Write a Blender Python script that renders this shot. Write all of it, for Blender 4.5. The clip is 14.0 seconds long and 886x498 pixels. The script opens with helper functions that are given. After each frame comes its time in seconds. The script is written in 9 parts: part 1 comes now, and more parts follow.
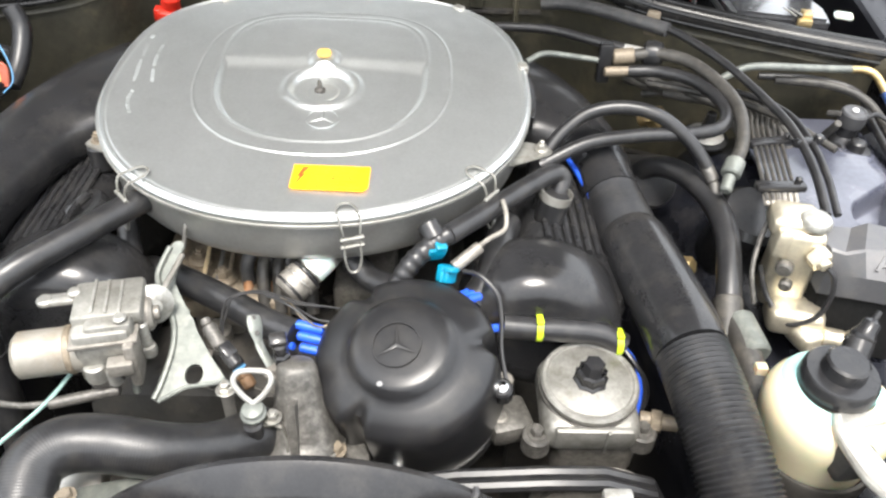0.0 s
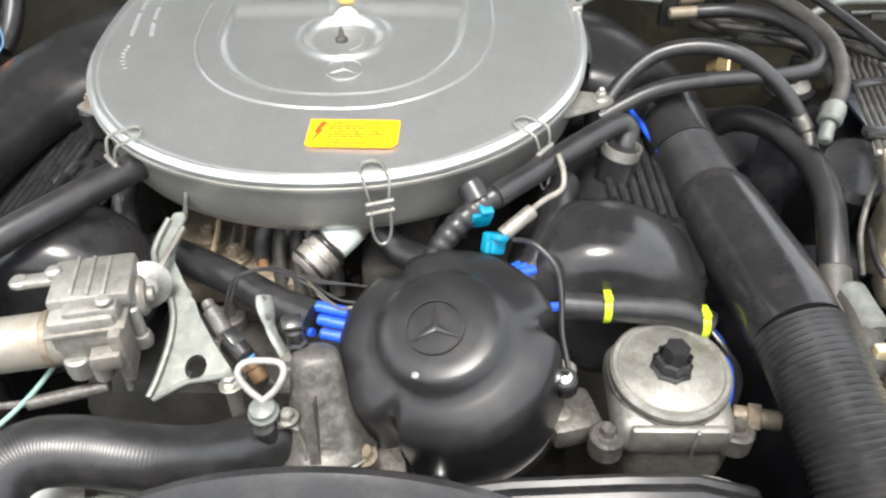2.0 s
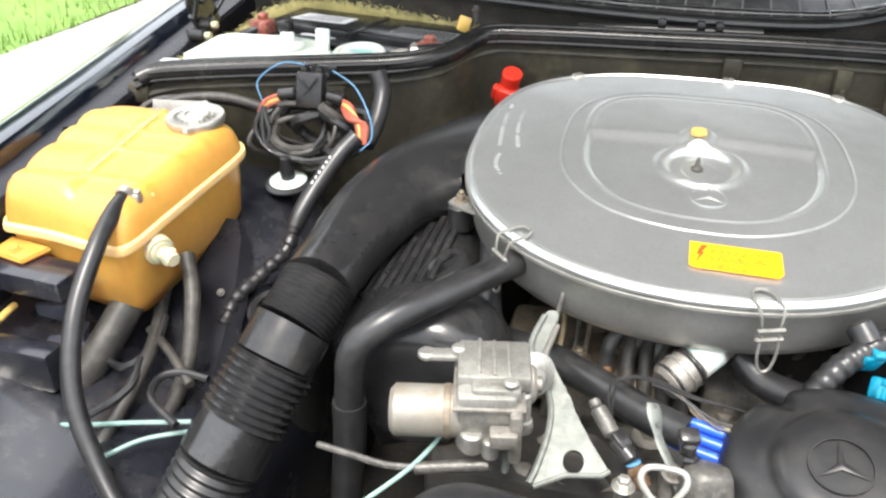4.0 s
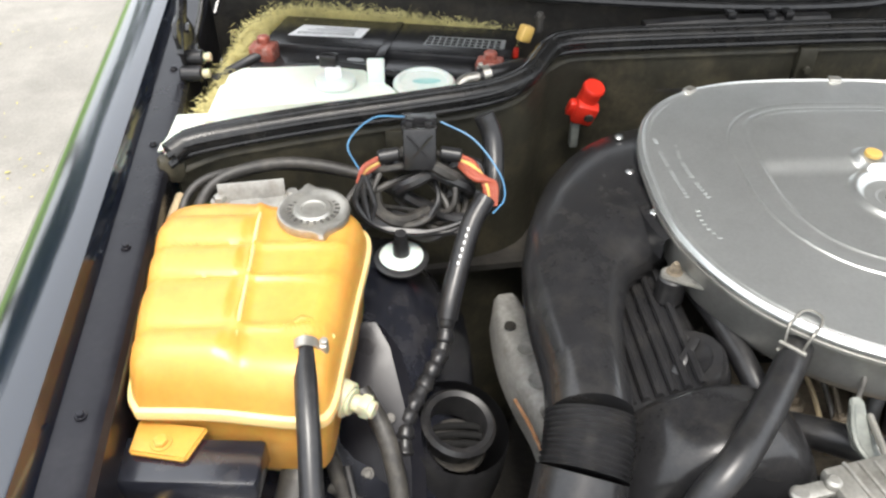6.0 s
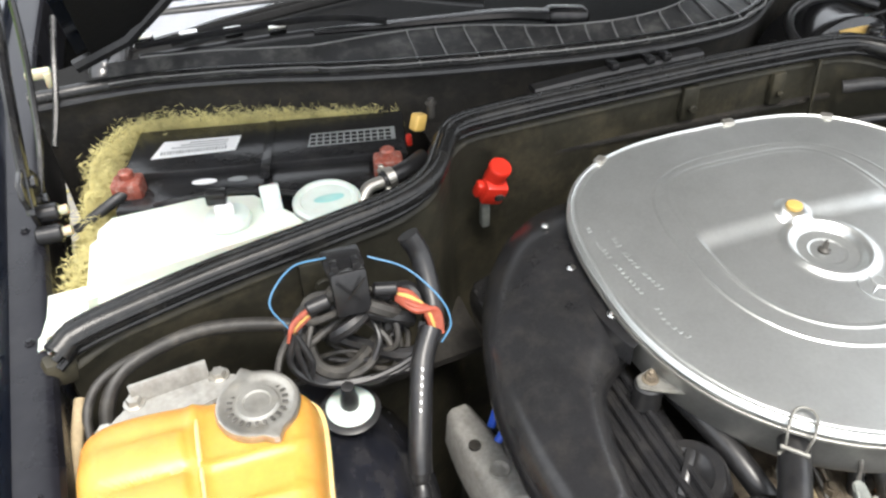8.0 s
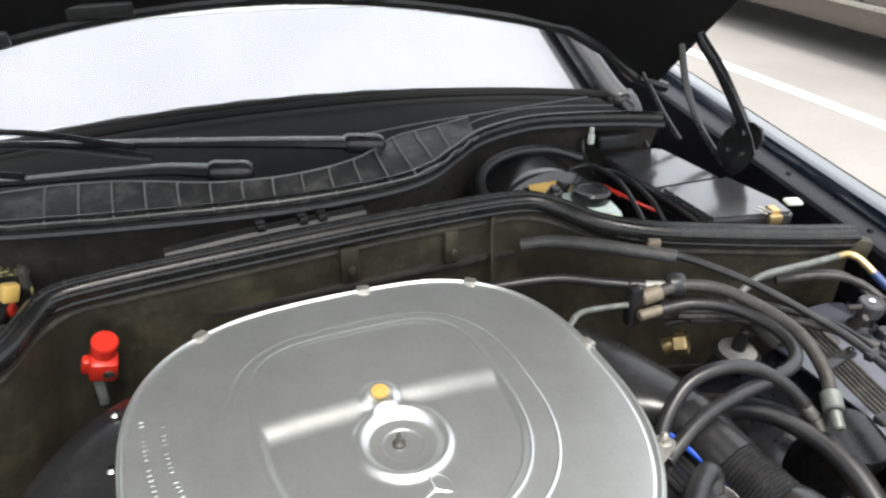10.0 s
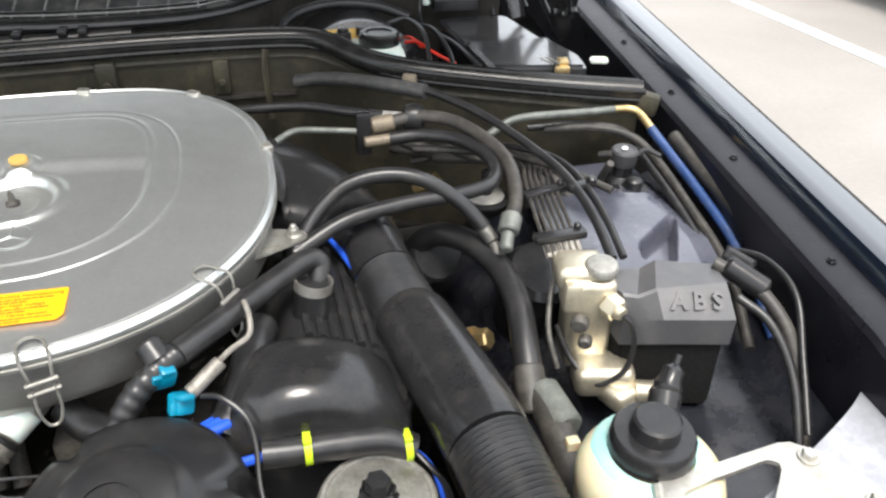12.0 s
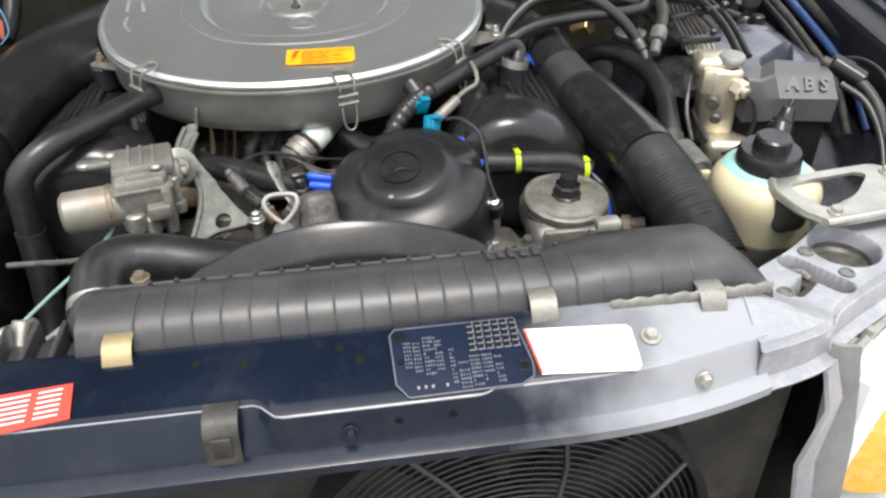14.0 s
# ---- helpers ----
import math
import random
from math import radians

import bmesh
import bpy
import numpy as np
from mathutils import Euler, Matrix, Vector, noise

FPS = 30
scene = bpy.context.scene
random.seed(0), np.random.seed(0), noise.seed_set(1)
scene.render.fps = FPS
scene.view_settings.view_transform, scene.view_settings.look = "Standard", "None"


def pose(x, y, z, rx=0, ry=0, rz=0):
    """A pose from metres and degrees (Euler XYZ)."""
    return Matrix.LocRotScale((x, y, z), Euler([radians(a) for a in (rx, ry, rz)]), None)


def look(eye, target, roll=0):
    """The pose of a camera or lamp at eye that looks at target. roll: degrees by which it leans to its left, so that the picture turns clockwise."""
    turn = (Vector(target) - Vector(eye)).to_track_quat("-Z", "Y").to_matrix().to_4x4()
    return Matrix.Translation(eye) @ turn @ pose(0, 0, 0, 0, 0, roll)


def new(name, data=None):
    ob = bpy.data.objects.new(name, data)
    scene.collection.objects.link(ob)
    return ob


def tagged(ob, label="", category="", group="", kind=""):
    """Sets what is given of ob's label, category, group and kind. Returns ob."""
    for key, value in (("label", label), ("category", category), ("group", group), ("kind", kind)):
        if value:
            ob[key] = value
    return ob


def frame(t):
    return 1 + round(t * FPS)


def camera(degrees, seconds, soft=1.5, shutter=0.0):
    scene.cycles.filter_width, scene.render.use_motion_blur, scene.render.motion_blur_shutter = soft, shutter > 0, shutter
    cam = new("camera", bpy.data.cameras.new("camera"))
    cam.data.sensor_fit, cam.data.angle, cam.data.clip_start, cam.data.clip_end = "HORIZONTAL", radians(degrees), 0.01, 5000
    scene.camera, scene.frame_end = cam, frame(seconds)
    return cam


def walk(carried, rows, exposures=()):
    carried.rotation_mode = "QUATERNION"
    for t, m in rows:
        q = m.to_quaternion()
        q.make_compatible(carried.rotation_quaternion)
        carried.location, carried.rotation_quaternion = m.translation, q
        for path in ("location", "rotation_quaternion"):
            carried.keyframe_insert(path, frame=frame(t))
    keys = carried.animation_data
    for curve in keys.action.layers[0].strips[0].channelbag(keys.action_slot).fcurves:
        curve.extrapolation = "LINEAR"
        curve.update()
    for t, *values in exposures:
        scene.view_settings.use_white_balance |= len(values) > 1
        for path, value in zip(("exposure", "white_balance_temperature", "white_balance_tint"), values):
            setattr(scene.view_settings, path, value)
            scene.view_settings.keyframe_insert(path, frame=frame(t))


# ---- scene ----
cam = camera(60.4, 14.0, 2.4)
PATH = [
    (0, (0.124, 0.134, 1.363), (0.179, 1.681, 0.096), 2.6),
    (0.5, (0.128, 0.161, 1.344), (0.159, 1.709, 0.078), 0.2),
    (1, (0.137, 0.164, 1.317), (0.198, 1.721, 0.064), 0.7),
    (1.5, (0.136, 0.193, 1.293), (0.146, 1.767, 0.06), -1.1),
    (2, (0.122, 0.213, 1.266), (0.075, 1.751, -0.011), -1.0),
    (2.5, (0.089, 0.209, 1.259), (0.044, 1.804, 0.053), 0.6),
    (3, (0.041, 0.216, 1.266), (-0.107, 1.843, 0.112), -1.2),
    (3.5, (-0.013, 0.19, 1.264), (-0.277, 1.844, 0.17), -0.0),
    (4, (-0.073, 0.156, 1.279), (-0.512, 1.818, 0.258), -0.1),
    (4.2, (-0.137, 0.131, 1.277), (-0.547, 1.826, 0.299), -0.3),
    (6.3, (-0.544, 0.357, 1.376), (-0.35, 1.896, 0.113), -0.3),
    (6.5, (-0.576, 0.389, 1.387), (-0.315, 1.889, 0.09), -0.6),
    (7, (-0.594, 0.45, 1.416), (-0.275, 1.989, 0.179), 0.4),
    (7.2, (-0.586, 0.471, 1.432), (-0.28, 1.969, 0.143), -1.0),
    (9.3, (-0.424, 0.448, 1.441), (0.266, 2.007, 0.396), -2.5),
    (9.5, (-0.351, 0.444, 1.45), (0.335, 2.009, 0.409), -2.3),
    (10, (-0.174, 0.437, 1.449), (0.511, 2.039, 0.467), 0.5),
    (10.5, (-0.034, 0.4, 1.438), (0.757, 2.002, 0.539), -1.1),
    (11, (0.08, 0.346, 1.407), (0.865, 1.923, 0.46), -1.3),
    (11.5, (0.166, 0.3, 1.342), (0.84, 1.884, 0.324), -0.2),
    (12, (0.227, 0.219, 1.289), (0.681, 1.857, 0.236), 1.0),
    (12.5, (0.204, 0.134, 1.278), (0.59, 1.755, 0.171), 0.3),
    (13, (0.154, 0.071, 1.264), (0.562, 1.671, 0.136), 0.1),
    (13.5, (0.096, 0.003, 1.258), (0.513, 1.601, 0.129), -0.3),
    (14, (0.053, -0.089, 1.244), (0.272, 1.541, 0.105), -1.0),
]
EXPOSURE = [(0, 1.79), (1, 1.63), (2, 1.59), (3, 1.65), (4, 1.68), (6.5, 1.23), (7.2, 1.36), (9.3, 1.33), (10, 1.16), (10.5, 1.09), (11.5, 0.98), (12, 1.20), (12.5, 1.18), (13.5, 1.02), (14, 0.83)]
walk(cam, [(t, look(eye, target, roll)) for t, eye, target, roll in PATH], EXPOSURE)

# ---- world, sun and exposure ----
def nodes_of(m):
    m.use_nodes = True
    return m.node_tree.nodes, m.node_tree.links


world = bpy.data.worlds.new("daylight")
scene.world = world
wn, wl = nodes_of(world)
sky = wn.new("ShaderNodeTexSky")
sky.sky_type = "NISHITA"
sky.sun_disc = False
SUN_UP, SUN_TURN = radians(69), radians(180)
sky.sun_elevation, sky.sun_rotation = SUN_UP, SUN_TURN
sky.air_density, sky.dust_density, sky.ozone_density = 1.0, 6.0, 0.4
soften = wn.new("ShaderNodeMixRGB")
soften.inputs["Fac"].default_value = 0.75
soften.inputs["Color2"].default_value = (9.0, 9.3, 9.6, 1)
wl.new(sky.outputs[0], soften.inputs["Color1"])
# bright haze: the sky grows evenly lighter from the horizon to the zenith
sky_dir, sky_axes, sky_ramp, sky_mul = wn.new("ShaderNodeTexCoord"), wn.new("ShaderNodeSeparateXYZ"), wn.new("ShaderNodeMapRange"), wn.new("ShaderNodeMixRGB")
sky_ramp.inputs["To Min"].default_value, sky_ramp.inputs["To Max"].default_value = 0.62, 1.15
sky_mul.blend_type = "MULTIPLY"
sky_mul.inputs["Fac"].default_value = 1.0
wl.new(sky_dir.outputs["Generated"], sky_axes.inputs[0])
wl.new(sky_axes.outputs["Z"], sky_ramp.inputs["Value"])
wl.new(soften.outputs[0], sky_mul.inputs["Color1"])
wl.new(sky_ramp.outputs[0], sky_mul.inputs["Color2"])
wl.new(sky_mul.outputs[0], wn["Background"].inputs["Color"])
wn["Background"].inputs["Strength"].default_value = 0.15
sun = new("sun", bpy.data.lights.new("sun", "SUN"))
sun.data.energy, sun.data.angle, sun.data.color = 2.0, radians(20), (1.0, 0.96, 0.9)
sun.matrix_world = look((0, 0, 5), (-math.sin(SUN_TURN) * math.cos(SUN_UP) , -math.cos(SUN_TURN) * math.cos(SUN_UP), 5 - math.sin(SUN_UP)))


# ---- materials ----
def material(name, color, rough=0.5, metal=0.0, vary=0.25, grain=120.0, stain=9.0, bump=0.1, dirt=None, dirt_amount=0.0,
             coat=0.0, transmission=0.0, subsurface=0.0, rough_vary=0.15, bump_dist=0.001, spec=0.5):
    """A surface with fine grain, broad stains, uneven gloss and, if asked, dirt in patches of its own."""
    m = bpy.data.materials.new(name)
    n, l = nodes_of(m)
    b = n["Principled BSDF"]
    co = n.new("ShaderNodeTexCoord")
    fine, wide = n.new("ShaderNodeTexNoise"), n.new("ShaderNodeTexNoise")
    fine.inputs["Scale"].default_value, fine.inputs["Detail"].default_value = grain, 4
    wide.inputs["Scale"].default_value, wide.inputs["Detail"].default_value = stain, 6
    wide.inputs["Roughness"].default_value = 0.65
    l.new(co.outputs["Object"], fine.inputs["Vector"])
    l.new(co.outputs["Object"], wide.inputs["Vector"])
    add = n.new("ShaderNodeMath")
    add.operation = "MULTIPLY_ADD"
    l.new(fine.outputs["Fac"], add.inputs[0])
    add.inputs[1].default_value = 0.4
    l.new(wide.outputs["Fac"], add.inputs[2])
    ramp = n.new("ShaderNodeValToRGB")
    r = ramp.color_ramp.elements
    r[0].position, r[1].position = 0.45, 0.95
    r[0].color = (*[max(c * (1 - vary), 0) for c in color], 1)
    r[1].color = (*[min(c * (1 + vary), 1) for c in color], 1)
    l.new(add.outputs[0], ramp.inputs["Fac"])
    last = ramp.outputs["Color"]
    if dirt:
        patch = n.new("ShaderNodeTexNoise")
        patch.inputs["Scale"].default_value, patch.inputs["Detail"].default_value = stain * 2.3, 8
        patch.inputs["Roughness"].default_value = 0.7
        l.new(co.outputs["Object"], patch.inputs["Vector"])
        cut = n.new("ShaderNodeMapRange")
        cut.inputs["From Min"].default_value, cut.inputs["From Max"].default_value = 0.48, 0.72
        cut.inputs["To Max"].default_value = dirt_amount
        l.new(patch.outputs["Fac"], cut.inputs["Value"])
        mix = n.new("ShaderNodeMixRGB")
        mix.inputs["Color2"].default_value = (*dirt, 1)
        l.new(cut.outputs[0], mix.inputs["Fac"])
        l.new(last, mix.inputs["Color1"])
        last = mix.outputs["Color"]
    l.new(last, b.inputs["Base Color"])
    rr = n.new("ShaderNodeMapRange")
    rr.inputs["To Min"].default_value, rr.inputs["To Max"].default_value = max(rough - rough_vary, 0.03), min(rough + rough_vary, 1)
    l.new(wide.outputs["Fac"], rr.inputs["Value"])
    l.new(rr.outputs[0], b.inputs["Roughness"])
    b.inputs["Metallic"].default_value = metal
    b.inputs["Specular IOR Level"].default_value = spec
    b.inputs["Coat Weight"].default_value = coat
    b.inputs["Coat Roughness"].default_value = 0.12
    b.inputs["Transmission Weight"].default_value = transmission
    if subsurface:
        b.inputs["Subsurface Weight"].default_value = subsurface
        b.inputs["Subsurface Scale"].default_value = 0.02
    if bump:
        bp = n.new("ShaderNodeBump")
        bp.inputs["Strength"].default_value, bp.inputs["Distance"].default_value = bump, bump_dist
        l.new(fine.outputs["Fac"], bp.inputs["Height"])
        l.new(bp.outputs[0], b.inputs["Normal"])
    return m


DUST = (0.30, 0.27, 0.22)
M = {
    "lid": material("brushed_aluminium", (0.535, 0.552, 0.545), 0.315, 0.825, 0.12, 260, 7, 0.008, (0.39, 0.405, 0.395), 0.20, rough_vary=0.06),
    "alu": material("dull_aluminium", (0.33, 0.325, 0.30), 0.48, 0.7, 0.3, 300, 34, 0.3, (0.15, 0.13, 0.10), 0.65),
    "cast": material("cast_aluminium", (0.24, 0.225, 0.20), 0.55, 0.6, 0.3, 420, 40, 0.5, (0.075, 0.062, 0.05), 0.7),
    "zinc": material("zinc_plate", (0.47, 0.455, 0.415), 0.40, 0.85, 0.2, 200, 30, 0.1, (0.30, 0.26, 0.19), 0.4),
    "goldzinc": material("yellow_zinc", (0.60, 0.45, 0.22), 0.40, 0.9, 0.3, 200, 30, 0.15, (0.25, 0.18, 0.10), 0.35),
    "chrome": material("bright_steel", (0.75, 0.75, 0.74), 0.18, 1.0, 0.1, 200, 20, 0.05),
    "rubber": material("black_rubber", (0.016, 0.016, 0.017), 0.335, 0, 0.4, 200, 25, 0.06, DUST, 0.05, spec=0.45, rough_vary=0.07),
    "rubber_dusty": material("dusty_rubber", (0.034, 0.032, 0.029), 0.48, 0, 0.4, 200, 25, 0.15, DUST, 0.16, spec=0.4),
    "plastic": material("black_plastic", (0.017, 0.017, 0.018), 0.215, 0, 0.35, 400, 14, 0.08, DUST, 0.05, rough_vary=0.08, spec=0.4),
    "matt": material("matt_black_plastic", (0.016, 0.016, 0.017), 0.235, 0, 0.3, 600, 14, 0.03, DUST, 0.04, spec=0.36, rough_vary=0.04),
    "grey_plastic": material("grey_black_plastic", (0.044, 0.044, 0.046), 0.36, 0, 0.25, 600, 18, 0.06, DUST, 0.08, spec=0.4, rough_vary=0.07),
    "gloss": material("gloss_black", (0.014, 0.014, 0.015), 0.20, 0, 0.4, 200, 16, 0.04, DUST, 0.06, coat=0.3, rough_vary=0.08),
    "navy": material("navy_paint", (0.006, 0.0105, 0.026), 0.20, 0, 0.25, 300, 8, 0.02, (0.10, 0.10, 0.11), 0.08, coat=0.2, spec=0.3),
    "bodynavy": material("body_navy_paint", (0.005, 0.008, 0.015), 0.14, 0, 0.2, 300, 6, 0.0, coat=1.0, rough_vary=0.05),
    "inner": material("dusty_inner_paint", (0.012, 0.013, 0.018), 0.24, 0, 0.5, 160, 10, 0.08, (0.07, 0.066, 0.062), 0.40, coat=0.25),
    # navy paint under glare: the glare is put into the base colour
    "greyblue": material("glare_washed_paint", (0.25, 0.256, 0.278), 0.36, 0, 0.25, 160, 14, 0.05, (0.42, 0.42, 0.43), 0.6, coat=0.2),
    "wall": material("olive_undercoat", (0.027, 0.025, 0.017), 0.55, 0, 0.5, 90, 7, 0.5, (0.115, 0.096, 0.058), 0.47, bump_dist=0.002, spec=0.35),
    "dark": material("greasy_black", (0.026, 0.024, 0.021), 0.62, 0, 0.5, 90, 12, 0.6, (0.09, 0.075, 0.055), 0.5, bump_dist=0.003),
    "orange": material("amber_plastic", (0.53, 0.272, 0.055), 0.36, 0, 0.14, 90, 7, 0.06, (0.45, 0.185, 0.024), 0.5, subsurface=0.4),
    "orange_edge": material("pale_amber_plastic", (0.74, 0.50, 0.22), 0.42, 0, 0.1, 90, 7, 0.06, subsurface=0.4),
    "white": material("white_plastic", (0.62, 0.66, 0.58), 0.42, 0, 0.06, 90, 7, 0.05, (0.52, 0.54, 0.42), 0.35, subsurface=0.2),
    "clear": material("milky_plastic", (0.55, 0.61, 0.57), 0.34, 0, 0.1, 90, 9, 0.05, (0.45, 0.45, 0.36), 0.35, subsurface=0.2),
    "cream": material("cream_plastic", (0.50, 0.455, 0.31), 0.38, 0, 0.1, 90, 9, 0.05, (0.42, 0.34, 0.19), 0.4, subsurface=0.3),
    "aqua": material("aqua_plastic", (0.25, 0.52, 0.50), 0.4, 0, 0.1, 90, 9, 0.05),
    "blue": material("blue_cable", (0.018, 0.085, 0.55), 0.35, 0, 0.2, 200, 20, 0.05),
    "bluetube": material("blue_tape", (0.020, 0.050, 0.15), 0.40, 0, 0.3, 200, 20, 0.1, DUST, 0.15),
    "teal": material("teal_plastic", (0.0, 0.17, 0.27), 0.35, 0, 0.2, 200, 20, 0.05),
    "neon": material("neon_green_nylon", (0.46, 0.62, 0.02), 0.4, 0, 0.08, 200, 20, 0.05),
    "red": material("red_plastic", (0.62, 0.03, 0.015), 0.38, 0, 0.15, 200, 20, 0.08),
    "wire_red": material("red_wire", (0.30, 0.06, 0.03), 0.5, 0, 0.3, 200, 20, 0.05, DUST, 0.2),
    "wire_yellow": material("yellow_wire", (0.58, 0.38, 0.10), 0.45, 0, 0.2, 200, 20, 0.05, DUST, 0.2),
    "wire_blue": material("light_blue_wire", (0.08, 0.22, 0.38), 0.45, 0, 0.2, 200, 20, 0.05),
    "rust": material("rusted_steel", (0.30, 0.15, 0.07), 0.75, 0.2, 0.45, 200, 35, 0.5, (0.45, 0.4, 0.33), 0.3),
    "yellow": material("ochre_plastic", (0.46, 0.30, 0.08), 0.5, 0, 0.2, 200, 40, 0.1),
    "sticker": material("orange_label", (0.93, 0.39, 0.008), 0.42, 0, 0.06, 200, 20, 0.03),
    "ink_red": material("red_ink", (0.72, 0.05, 0.01), 0.5, 0, 0.05, 200, 20, 0),
    "ink_dark": material("brown_ink", (0.30, 0.10, 0.01), 0.5, 0, 0.05, 200, 20, 0),
    "ink_grey": material("grey_ink", (0.24, 0.25, 0.25), 0.5, 0, 0.1, 200, 20, 0),
    "ink_white": material("white_ink", (0.80, 0.80, 0.80), 0.5, 0, 0.05, 200, 20, 0),
    "paper": material("white_label", (0.80, 0.80, 0.80), 0.4, 0, 0.05, 200, 12, 0.03),
    "redlabel": material("red_label", (0.70, 0.055, 0.035), 0.35, 0, 0.06, 200, 12, 0.03),
    "wool": material("yellow_fibre_wool", (0.56, 0.50, 0.22), 0.95, 0, 0.35, 150, 25, 0.6, (0.42, 0.36, 0.18), 0.4, bump_dist=0.004),
    "felt": material("hood_liner_felt", (0.010, 0.010, 0.010), 0.95, 0, 0.3, 160, 10, 0.6, bump_dist=0.002, spec=0.12),
    "braid": material("braided_sheath", (0.32, 0.25, 0.15), 0.8, 0, 0.35, 250, 20, 0.5),
    "tape": material("taped_loom", (0.045, 0.045, 0.046), 0.42, 0, 0.3, 120, 25, 0.4, DUST, 0.15, bump_dist=0.002),
    "boxlid": material("shiny_box_plastic", (0.04, 0.04, 0.042), 0.22, 0, 0.2, 300, 12, 0.03, DUST, 0.1, coat=1.0),
    "seal": material("smooth_seal_rubber", (0.012, 0.012, 0.012), 0.25, 0, 0.4, 200, 16, 0.05, DUST, 0.05, spec=0.35, rough_vary=0.1),
    "rib": material("rib_grey_plastic", (0.15, 0.15, 0.15), 0.45, 0, 0.3, 300, 30, 0.1),
    "flange": material("flange_black_paint", (0.009, 0.009, 0.012), 0.30, 0, 0.3, 160, 10, 0.06, (0.05, 0.05, 0.05), 0.15, spec=0.25),
    "letter": material("letter_grey", (0.085, 0.085, 0.088), 0.45, 0, 0.2, 300, 30, 0.05, spec=0.4),
    "steel": material("painted_grey_steel", (0.135, 0.145, 0.132), 0.48, 0.35, 0.35, 160, 30, 0.35, (0.27, 0.27, 0.24), 0.55),
    "shade": material("silver_sunshade", (0.12, 0.125, 0.15), 0.5, 0, 0.12, 9, 3, 0.05),
    "shade_top": material("white_sunshade", (0.25, 0.275, 0.28), 0.5, 0, 0.10, 9, 3, 0.05),
    "concrete": material("concrete_paving", (0.225, 0.212, 0.196), 0.85, 0, 0.16, 40, 0.6, 0.4, (0.185, 0.172, 0.155), 0.35, bump_dist=0.004),
    "line": material("road_paint", (0.62, 0.62, 0.61), 0.7, 0, 0.06, 60, 3, 0.2, (0.42, 0.40, 0.38), 0.25),
    "grass": material("lawn", (0.11, 0.20, 0.035), 0.9, 0, 0.4, 60, 2, 0.6, (0.22, 0.26, 0.07), 0.4, bump_dist=0.02),
    "carpaint": material("taupe_car_paint", (0.12, 0.10, 0.085), 0.25, 0.4, 0.1, 300, 2, 0.0, coat=0.8),
    "tyre": material("tyre_rubber", (0.025, 0.025, 0.025), 0.7, 0, 0.2, 200, 10, 0.2),
    "amberlens": material("amber_lens", (0.90, 0.42, 0.07), 0.15, 0, 0.15, 100, 30, 0.0, (0.95, 0.75, 0.40), 0.5, coat=0.8, subsurface=0.3),
    "castdark": material("stained_dark_casting", (0.080, 0.076, 0.069), 0.45, 0.35, 0.6, 300, 60, 0.5, (0.34, 0.32, 0.29), 0.30),
    "castbrown": material("oily_brown_casting", (0.20, 0.165, 0.12), 0.55, 0.3, 0.4, 300, 30, 0.5, (0.06, 0.05, 0.04), 0.7),
    "can": material("stained_motor_can", (0.235, 0.22, 0.19), 0.5, 0.4, 0.25, 200, 18, 0.1, (0.17, 0.115, 0.065), 0.65),
    "palewire": material("pale_plated_wire", (0.31, 0.305, 0.285), 0.5, 0.3, 0.25, 160, 40, 0.2, (0.18, 0.16, 0.13), 0.5),
    "towerpaint": material("glossy_tower_paint", (0.060, 0.064, 0.085), 0.26, 0, 0.35, 160, 7, 0.04, (0.15, 0.15, 0.17), 0.5, coat=0.6),
    "chip": material("dull_grey_chip", (0.20, 0.20, 0.20), 0.6, 0, 0.2, 300, 30, 0.1),
    "aquatint": material("aqua_stained_plastic", (0.26, 0.48, 0.46), 0.4, 0, 0.15, 90, 9, 0.05, (0.50, 0.52, 0.40), 0.4),
    "greenwire": material("grey_green_wire", (0.20, 0.32, 0.29), 0.5, 0, 0.2, 90, 20, 0.05, DUST, 0.3),
    "bowl": material("dull_bowl_aluminium", (0.40, 0.395, 0.37), 0.45, 0.8, 0.15, 260, 14, 0.05, (0.26, 0.24, 0.20), 0.4),
    "copper": material("copper_terminal", (0.28, 0.075, 0.05), 0.5, 0.3, 0.4, 250, 60, 0.4, (0.55, 0.45, 0.40), 0.6),
    "palegold": material("pale_passivated_metal", (0.64, 0.585, 0.46), 0.38, 0.8, 0.2, 200, 24, 0.15, (0.42, 0.37, 0.28), 0.5),
    "gritty": material("gritty_paving", (0.20, 0.19, 0.17), 0.9, 0, 0.3, 90, 2.2, 0.6, (0.12, 0.115, 0.10), 0.5, bump_dist=0.006),
    "stainedalu": material("stained_grey_casting", (0.23, 0.225, 0.205), 0.48, 0.55, 0.35, 300, 26, 0.25, (0.10, 0.09, 0.072), 0.7),
    "stamp": material("pale_stamped_edge", (0.13, 0.14, 0.16), 0.4, 0, 0.2, 300, 40, 0),
    "capblack": material("smooth_cover_plastic", (0.013, 0.013, 0.014), 0.31, 0, 0.3, 600, 14, 0.03, DUST, 0.05, spec=0.38, rough_vary=0.05),
    "tan": material("tan_passivated_steel", (0.34, 0.275, 0.15), 0.5, 0.5, 0.25, 200, 40, 0.1, (0.22, 0.16, 0.08), 0.5),
    "bark": material("grey_bark", (0.13, 0.10, 0.075), 0.9, 0, 0.4, 30, 4, 0.6, bump_dist=0.02),
    "leaf": material("green_foliage", (0.050, 0.085, 0.026), 0.6, 0, 0.4, 20, 1.5, 0.0),
